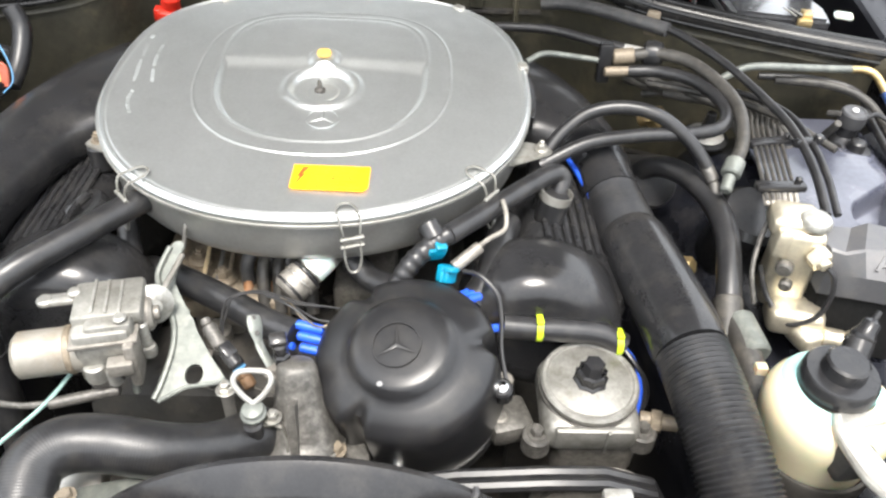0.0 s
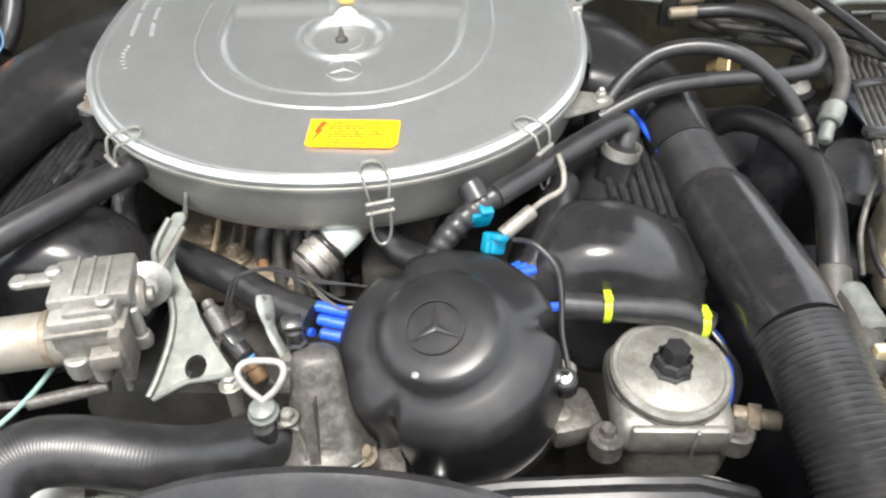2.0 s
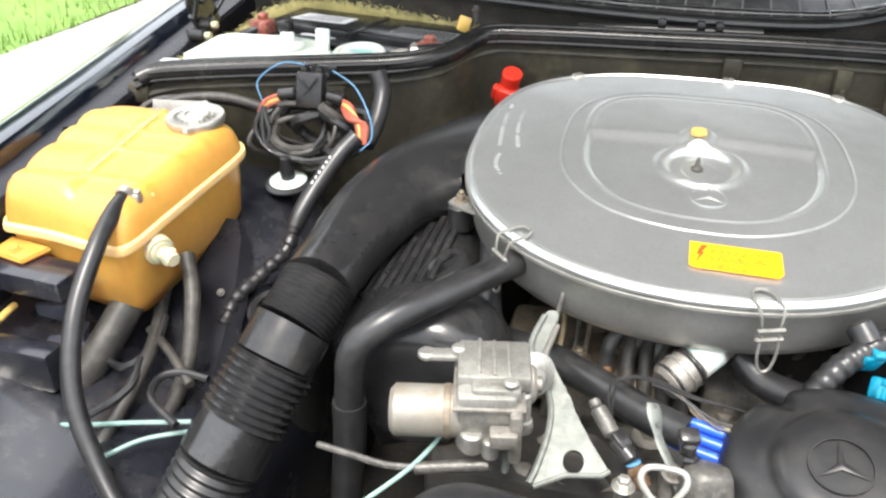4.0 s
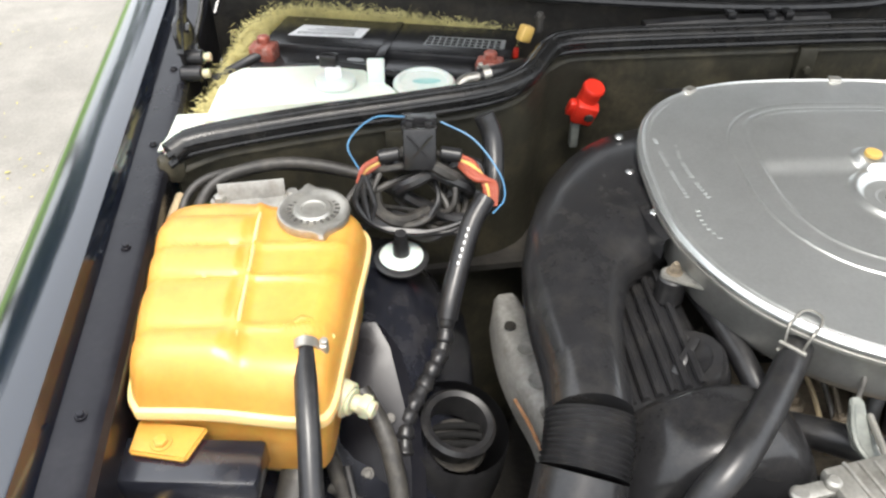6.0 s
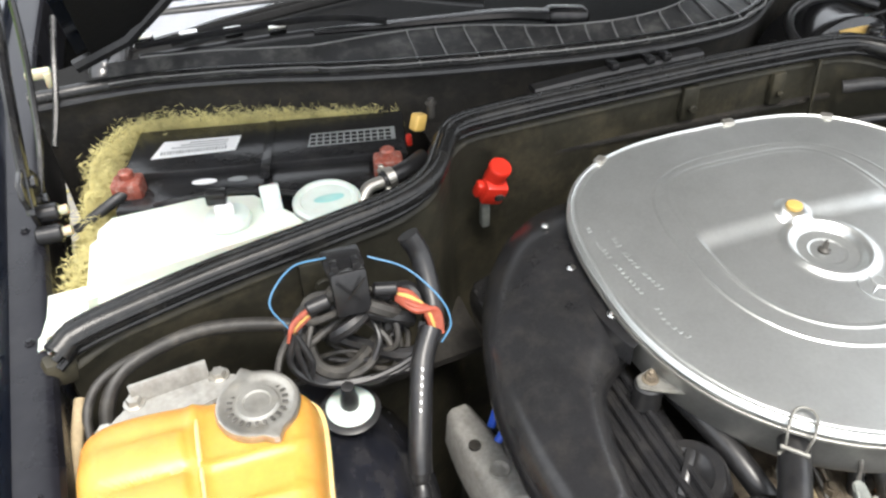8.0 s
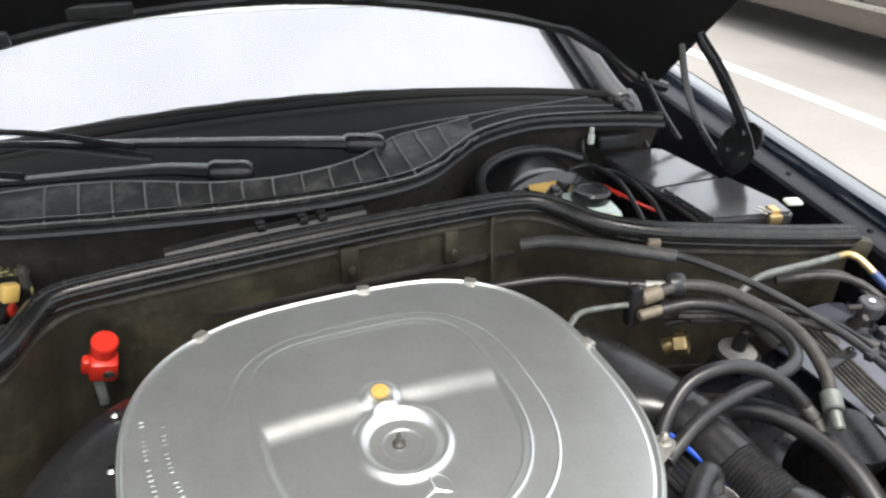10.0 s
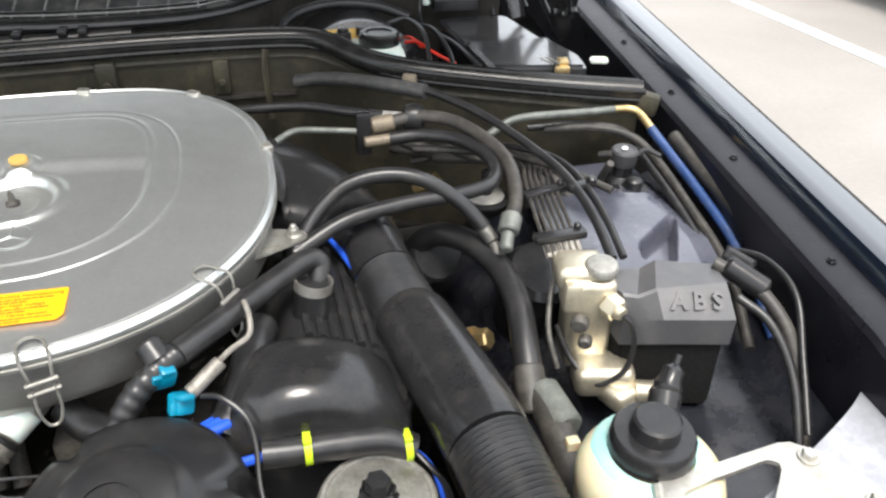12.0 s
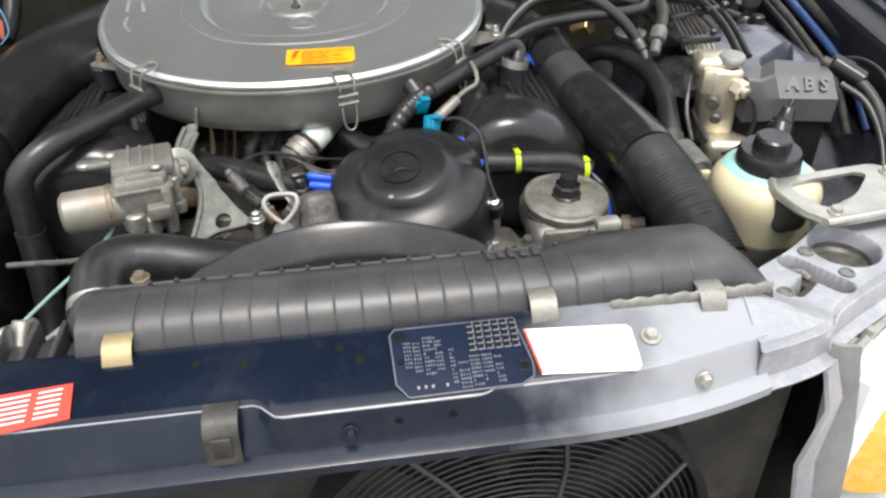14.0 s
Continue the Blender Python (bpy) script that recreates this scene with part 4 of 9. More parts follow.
for v in badge.verts:
    v.co.z += lid_z(v.co.y) + lid_relief(v.co.x, v.co.y, 0.3) + 0.0003
part("emblem", badge, "lid", air, "raised ring with a three-pointed star")
# unreadable embossed lines along the lid's side
rng = random.Random(31)
for x0, y0, x1, y1, count in ((-0.219, 1.089, -0.215, 0.947, 24), (-0.202, 1.039, -0.194, 0.945, 17), (-0.211, 0.924, -0.202, 0.883, 7)):
    for i in range(count):
        if rng.random() < 0.12:
            continue
        t = i / (count - 1)
        x, y = x0 + (x1 - x0) * t - 0.004 * math.sin(math.pi * t), y0 + (y1 - y0) * t
        z = lid_z(y) + lid_relief(x, y, math.hypot(x / 0.247, (y - 0.951) / 0.235)) + 0.0001
        w = rng.choice((0.0022, 0.0032, 0.0036))
        b = join(box((x - 0.0017, y, z), (0.0009, w, 0.0007), 0), box((x + 0.0017, y, z), (0.0009, w * rng.choice((0.5, 1.0)), 0.0007), 0), box((x, y - w * 0.4, z), (0.0036, 0.0009, 0.0007), 0))
        part("embossing", b, "lid", air)

# warning label on the lid
lean = rot(math.degrees(math.atan(LID_SLOPE)), 0, -1.5)
at = Matrix.Translation((0.030, 0.772, lid_z(0.772) + 0.0030)) @ lean @ Matrix.Diagonal((0.91, 0.98, 1, 1))
label = part("warning_label", slab([(-0.043, -0.016), (-0.038, -0.019), (0.038, -0.019), (0.043, -0.013), (0.043, 0.020), (0.0405, 0.021), (-0.043, 0.021)], 0, 0.0005, at), "sticker", air, "orange high voltage warning label")
bolt_shape = [(-0.032, 0.017), (-0.037, 0.001), (-0.0335, 0.002), (-0.038, -0.013), (-0.036, -0.010), (-0.0285, 0.006), (-0.032, 0.005), (-0.0255, 0.017)]
part("flash_sign", slab(bolt_shape, 0.0006, 0.0009, at), "ink_red", label)
for k, (txt, sz) in enumerate((("Gefährliche Hochspannung", 0.0058), ("Danger! High voltage", 0.0058), ("Danger! Haute tension", 0.0058))):
    part("heading", writing(txt, sz, at @ Matrix.Translation((-0.0235, 0.0155 - 0.0122 * k, 0.0008)), 0.0001, "LEFT"), "ink_dark", label)
    for q in range(2):
        x, words = -0.0235, []
        while x < (0.030, 0.006)[q]:
            w = rng.uniform(0.003, 0.0085)
            words.append(box(at @ Vector((x + w / 2, 0.0108 - 0.0122 * k - 0.0034 * q, 0.0008)), (w, 0.0014, 0.0003), 0, lean))
            x += w + 0.0014
        part("small_print", join(*words), "ink_dark", label)

# spring clips round the rim
def spring_clip(x, y, turn, big=True):
    """A wire clip hooked over the rim, turned so that it hangs outwards."""
    wire = 0.0013
    w = 0.010
    z = 0.0
    bits = hose([(-w, -0.004, 0.004), (-w, -0.014, 0.002), (-w * 0.8, -0.018, -0.012), (-w * 0.75, -0.016, -0.028)], wire, 6, 4)
    bits = join(bits, hose([(w, -0.004, 0.004), (w, -0.014, 0.002), (w * 0.8, -0.018, -0.012), (w * 0.75, -0.016, -0.028)], wire, 6, 4))
    bits = join(bits, hose([(-w, -0.004, 0.004), (-w * 0.9, 0.006, 0.0055), (-w * 0.4, 0.012, 0.006), (w * 0.4, 0.012, 0.006), (w * 0.9, 0.006, 0.0055), (w, -0.004, 0.004)], wire, 6, 4))
    if big:
        bits = join(bits, hose([(-w * 0.75, -0.019, -0.018), (-w * 0.8, -0.021, -0.038), (-w * 0.4, -0.022, -0.052), (w * 0.4, -0.022, -0.052), (w * 0.8, -0.021, -0.038), (w * 0.75, -0.019, -0.018)], wire, 6, 4))
        bits = join(bits, box((0, -0.017, -0.020), (0.022, 0.003, 0.009), 0.001), rod((-0.012, -0.019, -0.014), (0.012, -0.019, -0.014), 0.0022), rod((-0.012, -0.019, -0.023), (0.012, -0.019, -0.023), 0.0022))
    bits.transform(Matrix.Translation((x, y, lid_z(y))) @ rot(0, 0, turn))
    return bits


for a in (-90 + 12.5, -90 - 42, -90 + 47):
    x, y = lid_outline(radians(a), 0.985)
    part("spring_clip", spring_clip(x, y, a + 90 - (6 if a < -90 else -6)), "stainedalu", air, "zinc-plated wire clip")
for a in (126, 80, 50, 12):
    x, y = lid_outline(radians(a), 0.99)
    part("rear_clip", join(box((x, y, lid_z(y) - 0.002), (0.016, 0.012, 0.012), 0.003, rot(0, 0, a - 90))), "zinc", air)
# mounting ears
for s, x, y, z in ((-1, -0.242, 0.874, 0.902), (1, 0.257, 0.876, 0.905)):
    pts = [(x - s * 0.065, y + 0.03), (x - s * 0.01, y + 0.014), (x + s * 0.010, y + 0.008), (x + s * 0.014, y - 0.004), (x + s * 0.004, y - 0.012), (x - s * 0.06, y - 0.045)]
    ear = part("mounting_ear", slab(pts if s > 0 else pts[::-1], z - 0.004, z, None, 0.0012), "alu", air, "triangular aluminium mounting ear")
    part("ear_bolt", join(bolt((x, y, z), 0.0055, 0.007), cyl((x, y, z + 0.006), 0.003, 0.006, None, 0.0008, 10)), "zinc" if s > 0 else "castbrown", ear)
    part("rubber_mount", cyl((x, y, z - 0.034), 0.014, 0.03), "rubber", air)

# ---- intake horns ----
hl = thing("intake_horn", (-0.34, 0.85, 0.70), "black plastic air intake horn with ribbed hose, beside the air cleaner", "intake duct", "intake horns")


def horn_skin(sections):
    """A flattened trumpet: each section has an outer and an inner edge, a middle height and a half height."""
    cols = [along([(q[0], q[1], 0) for q in sections], 40), along([(q[2], q[3], 0) for q in sections], 40), along([(q[4], q[5], 0) for q in sections], 40)]
    rows = []
    for o, i, zh in zip(*cols):
        c, half = (o + i) / 2, (o - i) / 2
        row = []
        for k in range(40):
            a = 2 * math.pi * k / 40
            ca, sa = math.cos(a), math.sin(a)
            e = 0.86
            q = c + half * math.copysign(abs(ca) ** e, ca)
            row.append((q.x, q.y, zh.x + zh.y * math.copysign(abs(sa) ** e, sa)))
        rows.append(row)
    return loft(rows, close=True, cap=True)


def horn_flange(a0, a1):
    """The screwed flange of the horn along the lid's edge."""
    rows = []
    for i in range(25):
        a = radians(a0 + (a1 - a0) * i / 24)
        grow = 0.030 * math.sin(math.pi * i / 24) ** 0.6
        rows.append([(*lid_outline(a, 0.95), 0.916), (*lid_outline(a, 0.96), 0.925), (*lid_outline(a, 1.0 + grow), 0.9255), (*lid_outline(a, 1.02 + grow), 0.922), (*lid_outline(a, 1.025 + grow), 0.90)])
    return loft(rows)


part("horn", horn_skin([(-0.12, 1.160, -0.10, 1.00, 0.890, 0.036), (-0.215, 1.165, -0.16, 0.98, 0.890, 0.037), (-0.285, 1.125, -0.195, 0.955, 0.889, 0.038), (-0.335, 1.06, -0.215, 0.930, 0.888, 0.039), (-0.366, 0.985, -0.246, 0.912, 0.887, 0.041),
                        (-0.384, 0.91, -0.278, 0.885, 0.885, 0.041), (-0.388, 0.84, -0.297, 0.835, 0.882, 0.039), (-0.385, 0.79, -0.307, 0.79, 0.878, 0.037), (-0.383, 0.758, -0.311, 0.758, 0.873, 0.0355)]), "matt", hl, sharp=70)
part("flange", horn_flange(142, 192), "matt", hl)
part("collar", sweep(along([(-0.3465, 0.776, 0.8755), (-0.348, 0.750, 0.872), (-0.350, 0.727, 0.868)], 8), [0.0362, 0.0368, 0.037, 0.037, 0.037, 0.037, 0.037, 0.0365], 32), "plastic", hl)
part("ribbed_hose", bellows([(-0.350, 0.727, 0.868), (-0.354, 0.708, 0.858), (-0.361, 0.687, 0.845)], 0.0380, 10, 0.08, 32), "rubber", hl)
part("band", sweep(along([(-0.361, 0.687, 0.845), (-0.366, 0.674, 0.834), (-0.371, 0.661, 0.822)], 8), 0.0385, 32), "plastic", hl)
part("wide_folds", bellows([(-0.371, 0.661, 0.822), (-0.380, 0.641, 0.801), (-0.389, 0.621, 0.779)], 0.0425, 8, 0.10, 32), "plastic", hl)
part("band", sweep(along([(-0.389, 0.621, 0.779), (-0.396, 0.608, 0.765), (-0.403, 0.594, 0.750)], 8), 0.0395, 32), "gloss", hl)
part("ribbed_hose", bellows([(-0.403, 0.594, 0.750), (-0.430, 0.55, 0.69), (-0.465, 0.49, 0.61)], 0.0395, 20, 0.08, 32), "rubber", hl)
for q in ((-0.2465, 1.102, 0.9255), (-0.2525, 1.023, 0.9255), (-0.247, 0.943, 0.9255)):
    part("screw", bolt(q, 0.0036, 0.003), "chrome", hl)

hr = thing("intake_horn", (0.38, 0.8, 0.70), "black plastic air intake horn with long ribbed hose", "intake duct", "intake horns")
part("horn", horn_skin([(0.12, 1.160, 0.10, 1.00, 0.887, 0.036), (0.215, 1.160, 0.16, 0.98, 0.887, 0.038), (0.282, 1.12, 0.205, 0.958, 0.886, 0.040), (0.326, 1.06, 0.236, 0.945, 0.884, 0.041), (0.352, 1.00, 0.264, 0.935, 0.878, 0.040),
                        (0.366, 0.95, 0.288, 0.922, 0.870, 0.037), (0.373, 0.90, 0.305, 0.895, 0.860, 0.034)]), "matt", hr, sharp=70)
part("flange", horn_flange(36, -8), "matt", hr)
part("collar", sweep(along([(0.334, 0.93, 0.868), (0.340, 0.885, 0.858), (0.344, 0.862, 0.853)], 8), 0.0335, 28), "matt", hr)
part("ribbed_hose", bellows([(0.344, 0.862, 0.853), (0.349, 0.83, 0.849), (0.354, 0.795, 0.846)], 0.0335, 14, 0.10), "plastic", hr)
part("pipe", sweep(along([(0.354, 0.795, 0.846), (0.364, 0.74, 0.845), (0.374, 0.68, 0.843), (0.381, 0.625, 0.840)], 16), [0.034] + [0.0372] * 14 + [0.0355], 32), "plastic", hr)
part("ribbed_hose", bellows([(0.381, 0.625, 0.840), (0.387, 0.585, 0.832), (0.395, 0.53, 0.815), (0.403, 0.485, 0.792)], 0.0355, 30, 0.07), "rubber", hr)
part("end_pipe", hose([(0.403, 0.485, 0.792), (0.409, 0.455, 0.772), (0.416, 0.415, 0.73), (0.42, 0.39, 0.66)], 0.0335, 24), "plastic", hr)

# ---- engine block and valve covers ----
eng = thing("engine_block", (0, 0.9, 0.33), "greasy dark eight-cylinder engine filling the bay", "engine")
part("block", box((0, 0.92, 0.56), (0.46, 0.55, 0.36), 0.03), "dark", eng)
valley = grid_sheet(-0.16, 0.17, 0.66, 1.12, 30, 40, lambda x, y: 0.735 + 0.012 * noise.noise((x * 40, y * 40, 0)) + 0.01 * noise.noise((x * 90, y * 90, 3)))
part("intake_manifold", valley, "cast", eng, "stained cast aluminium intake manifold", sharp=70)
for x, y in ((-0.07, 0.76), (-0.045, 0.80), (-0.10, 0.73), (-0.02, 0.72), (0.05, 0.76), (0.10, 0.80)):
    part("manifold_bolt", bolt((x, y, 0.755), 0.008, 0.008), "cast", eng)
    part("boss", cyl((x, y, 0.72), 0.016, 0.036), "cast", eng)
for x, y, z, sx, sy, sz in ((-0.085, 0.78, 0.76, 0.03, 0.09, 0.05), (-0.12, 0.80, 0.75, 0.014, 0.12, 0.06), (0.06, 0.80, 0.765, 0.07, 0.08, 0.05), (0.12, 0.74, 0.755, 0.05, 0.08, 0.04)):
    part("casting", box((x, y, z), (sx, sy, sz), 0.008), "cast", eng)
# runners and fuel pipes glimpsed under the bowl
for k, x in enumerate((-0.118, -0.103, -0.093)):
    part("injection_pipe", hose([(x, 0.74 + 0.01 * k, 0.79), (x + 0.004, 0.79, 0.812 - 0.004 * k), (x + 0.002 * k, 0.85, 0.835), (-0.09, 0.90, 0.83)], 0.0026, 8), ("braid", "castdark", "castbrown")[k], eng)
part("manifold_top", box((-0.095, 0.80, 0.775), (0.16, 0.13, 0.03), 0.010), "castbrown", eng, "oily brown manifold casting")
for x, y in ((-0.128, 0.802), (-0.095, 0.77), (-0.05, 0.80), (-0.075, 0.835), (-0.14, 0.76)):
    part("manifold_nut", join(cyl((x, y, 0.786), 0.014, 0.010), bolt((x, y, 0.796), 0.008, 0.009), cyl((x, y, 0.803), 0.0045, 0.006, None, 0.001, 6)), "castbrown", eng)
for k in range(3):
    x = -0.055 + 0.022 * k
    part("injector_elbow", hose([(x - 0.012, 0.765, 0.79), (x - 0.012, 0.772, 0.815), (x - 0.002, 0.785, 0.83), (x + 0.004, 0.81, 0.845)], 0.0075, 12), "tape", eng, "grey-black injector elbow")
    part("copper_end", rod((x - 0.011, 0.755, 0.786), (x - 0.012, 0.766, 0.798), 0.0055, 10), "rust", eng)
for k in range(4):
    part("rubber_pipe", hose([(-0.045 + 0.017 * k, 0.735, 0.775), (-0.048 + 0.017 * k, 0.765, 0.815), (-0.04 + 0.017 * k, 0.80, 0.83), (-0.03 + 0.017 * k, 0.86, 0.82)], 0.0075, 10), "rubber_dusty", eng)


def valve_cover(s, x0):
    """A black valve cover: a ribbed roof behind and a high rounded bell in front."""
    vc = thing("valve_cover", (s * x0, 0.85, 0.70), "gloss black ribbed valve cover with a rounded front end", "valve cover", "valve covers")
    tilt = Matrix.Translation((s * x0, 0, 0.795)) @ rot(0, s * 22, 0)
    rows = []
    for y, w, h in ((0.70, 0.054, 0.052), (0.71, 0.060, 0.060), (0.76, 0.062, 0.066), (1.12, 0.062, 0.066), (1.14, 0.056, 0.058)):
        rows.append([tilt @ Vector((dx * w, y, dz * h)) for dx, dz in ((-1.08, -1.6), (-1.0, 0.3), (-0.9, 0.75), (-0.7, 0.95), (0.7, 0.95), (0.9, 0.75), (1.0, 0.3), (1.08, -1.6))])
    part("cover", loft(rows, cap=True), "plastic", vc, sharp=40)
    for k in range(8):
        part("rib", sweep([tilt @ Vector((-0.0435 + 0.0125 * k, y, 0.0645)) for y in (0.757, 0.762, 1.09, 1.095)], 0.0042, 8), "plastic", vc)
    bell = []
    for y, r, z in ((0.664, 0.0, 0.0), (0.662, 0.035, 0.0), (0.661, 0.052, 0.0), (0.664, 0.062, 0.001), (0.671, 0.0695, 0.002), (0.682, 0.0745, 0.002), (0.695, 0.0765, 0.002), (0.715, 0.077, 0.002), (0.732, 0.0765, 0.002), (0.740, 0.0735, 0.002), (0.744, 0.067, 0.002), (0.745, 0.05, 0.0)):
        bell.append([tilt @ Vector((r * 1.13 * math.copysign(abs(math.cos(a)) ** 0.93, math.cos(a)), y, z - 0.008 + r * math.copysign(abs(math.sin(a)) ** 0.95, math.sin(a)))) for a in [2 * math.pi * i / 56 for i in range(56)]])
    bell = [[p + Vector((-s * 0.020, 0.010, 0.012)) for p in row] for row in bell]
    part("front_bell", loft(bell, close=True), "plastic", vc, "gloss black rounded front end", sharp=60)
    return vc, tilt


vr, _ = valve_cover(1, 0.272)
part("breather_neck", cyl((0.260, 0.80, 0.85), 0.0165, 0.045, rot(0, 8)), "rubber", vr)
part("neck_clamp", clamp((0.2665, 0.801, 0.895), (0.2, 0.05, 1), 0.0165), "zinc", vr, "zinc hose clamp")
vl, _ = valve_cover(-1, 0.262)
part("oil_cap", join(lathe([(0.037, -0.02), (0.037, 0.004), (0.034, 0.009), (0.026, 0.010), (0.024, 0.0085), (0, 0.0085)], (-0.247, 0.793, 0.858), rot(0, -22), 32), box((-0.249, 0.793, 0.869), (0.044, 0.010, 0.008), 0.003, rot(0, -22, 50))), "matt", vl, "black oil filler cap")

# breather pipes
solo("breather_pipe", hose([(0.266, 0.803, 0.868), (0.272, 0.815, 0.888), (0.275, 0.824, 0.901), (0.264, 0.822, 0.908), (0.238, 0.804, 0.905), (0.180, 0.752, 0.900), (0.150, 0.726, 0.8965)], 0.0110, 16), "rubber", "satin black breather pipe from the valve cover", "pipe", "breather pipes")
bp = thing("breather_pipe", (-0.25, 0.66, 0.70), "satin black breather pipe bent down beside the valve cover", "pipe", "breather pipes")
part("pipe", hose([(-0.145, 0.80, 0.893), (-0.17, 0.762, 0.898), (-0.215, 0.705, 0.896), (-0.255, 0.660, 0.890), (-0.281, 0.642, 0.868), (-0.287, 0.640, 0.83), (-0.289, 0.64, 0.805)], 0.0135, 16), "rubber", bp)
part("lower_hose", hose([(-0.289, 0.64, 0.808), (-0.291, 0.638, 0.76), (-0.296, 0.634, 0.70), (-0.30, 0.62, 0.60)], 0.0155, 16), "rubber", bp)
part("lower_pipe", hose([(-0.213, 0.895, 0.872), (-0.199, 0.83, 0.866), (-0.186, 0.765, 0.848), (-0.165, 0.715, 0.80)], 0.0115, 14), "rubber", bp)

# ---- distributor cover ----
dc = thing("distributor_cover", (0.11, 0.62, 0.76), "matt black moulded distributor cover with three notched lobes", "distributor cover")
axis = rot(18, -8, 0)
top = Vector((0.107, 0.6055, 0.868))


def lobes(a, i):
    if i < 7:
        return 1
    out = 1.0
    for k in (4, -126, 120):
        d = (a - radians(k) + math.pi) % (2 * math.pi) - math.pi
        out -= (0.10 if i < 9 else 0.15) * math.exp(-(abs(d) / 0.115) ** 3)
    return out * (1 + 0.015 * math.cos(2 * a))


prof = [(0, 0.0), (0.030, 0.0), (0.041, -0.0008), (0.0455, -0.0030), (0.0495, -0.0085), (0.0535, -0.0120), (0.060, -0.0145), (0.070, -0.0185), (0.0785, -0.0235), (0.0825, -0.0275), (0.0848, -0.0330), (0.0858, -0.045), (0.0868, -0.085), (0.0872, -0.118), (0.084, -0.120)]
part("cover", lathe(prof, top, axis, 192, lobes), "capblack", dc, sharp=55)
part("emblem", star(0.0225, 0.0006, Matrix.Translation(top + Vector((-0.004, -0.002, 0.0005))) @ axis), "capblack", dc, "moulded ring with a three-pointed star")
part("paint_chip", lathe([(0.003, 0), (0.0022, 0.0005), (0, 0.0006)], top + axis.to_3x3() @ Vector((-0.019, -0.037, -0.001)), axis, 7), "chip", dc, "small pale chip in the plastic")
for k, dz in ((-17, -0.056), (-102, -0.094)):
    d = axis.to_3x3() @ Vector((math.cos(radians(k)) * 0.0905, math.sin(radians(k)) * 0.0905, dz))
    lug = part("screw_lug", cyl(top + d + axis.to_3x3() @ Vector((0, 0, -0.02)), 0.010, 0.02, axis), "matt", dc)
    part("cross_screw", lathe([(0.0055, 0), (0.0055, 0.002), (0.003, 0.0035), (0, 0.0035)], top + d, axis, 14), "chrome", lug, "bright cross-head screw")
part("base_flange", lathe([(0.0, 0), (0.088, 0), (0.088, 0.02), (0, 0.02)], top + axis.to_3x3() @ Vector((0, 0, -0.139)), axis, 48), "plastic", dc)

# ignition plugs and wires
for k, (x, y, z) in enumerate(((0.010, 0.655, 0.836), (0.012, 0.647, 0.829), (0.015, 0.638, 0.822))):
    plug = thing("ignition_lead", (x, y, z), "bright blue ignition lead boot beside the distributor cover", "ignition lead", "ignition leads")
    part("boot", rod((x - 0.006, y + 0.002, z + 0.001), (x + 0.022, y - 0.004, z - 0.001), 0.0048, 14, 0.0015), "blue", plug)
    part("print", box((x - 0.004 + 0.006 * k, y - 0.002, z + 0.0045), (0.006, 0.0016, 0.0008), 0), "wire_blue", plug, "pale printed mark")
    part("lead", hose([(x - 0.012, y + 0.003, z), (x - 0.022, y + 0.008, z - 0.001), (x - 0.034, y + 0.016, z - 0.002)], 0.0038, 8), "blue", plug)
for k in range(3):
    plug = thing("ignition_lead", (0.17, 0.675, 0.84), "bright blue ignition lead boot above the distributor cover", "ignition lead", "ignition leads")
    part("boot", rod((0.150 + 0.004 * k, 0.672 + 0.008 * k, 0.852 - 0.003 * k), (0.184 + 0.003 * k, 0.690 + 0.008 * k, 0.848), 0.005, 12, 0.002), "blue", plug)
sl = thing("cable_sleeve", (0.24, 0.67, 0.80), "thick black cable sleeve with neon green ties", "cable sleeve")
part("sleeve", hose([(0.205, 0.666, 0.831), (0.235, 0.666, 0.828), (0.27, 0.668, 0.825), (0.305, 0.668, 0.820), (0.328, 0.662, 0.811)], 0.0125, 16), "rubber", sl)
for k in range(3):
    part("blue_lead", hose([(0.165, 0.650 + 0.005 * k, 0.838 - 0.004 * k), (0.185, 0.656 + 0.004 * k, 0.836 - 0.004 * k), (0.215, 0.664, 0.832)], 0.0042, 8), "blue" if k < 2 else "wire_yellow", sl)
    part("blue_tail", hose([(0.325, 0.663, 0.812), (0.338, 0.652 - 0.003 * k, 0.802), (0.344 + 0.003 * k, 0.636, 0.787), (0.345 + 0.003 * k, 0.625, 0.77), (0.34, 0.61, 0.745)], 0.0022, 8), "blue" if k < 1 else "rubber", sl)
for x, y, z, tail in ((0.241, 0.667, 0.829, (0, -0.006, 0.012)), (0.322, 0.664, 0.814, (0.014, 0.01, 0.006))):
    tie = part("cable_tie", lathe([(0.0128, -0.003), (0.0142, -0.003), (0.0142, 0.003), (0.0128, 0.003), (0.0128, -0.003)], (x, y, z), rot(0, 90, 0), 20), "neon", sl, "neon green cable tie")
    part("tie_head", box(Vector((x, y, z)) + Vector((0, -0.006, 0.013)), (0.007, 0.006, 0.005), 0.001), "neon", tie)

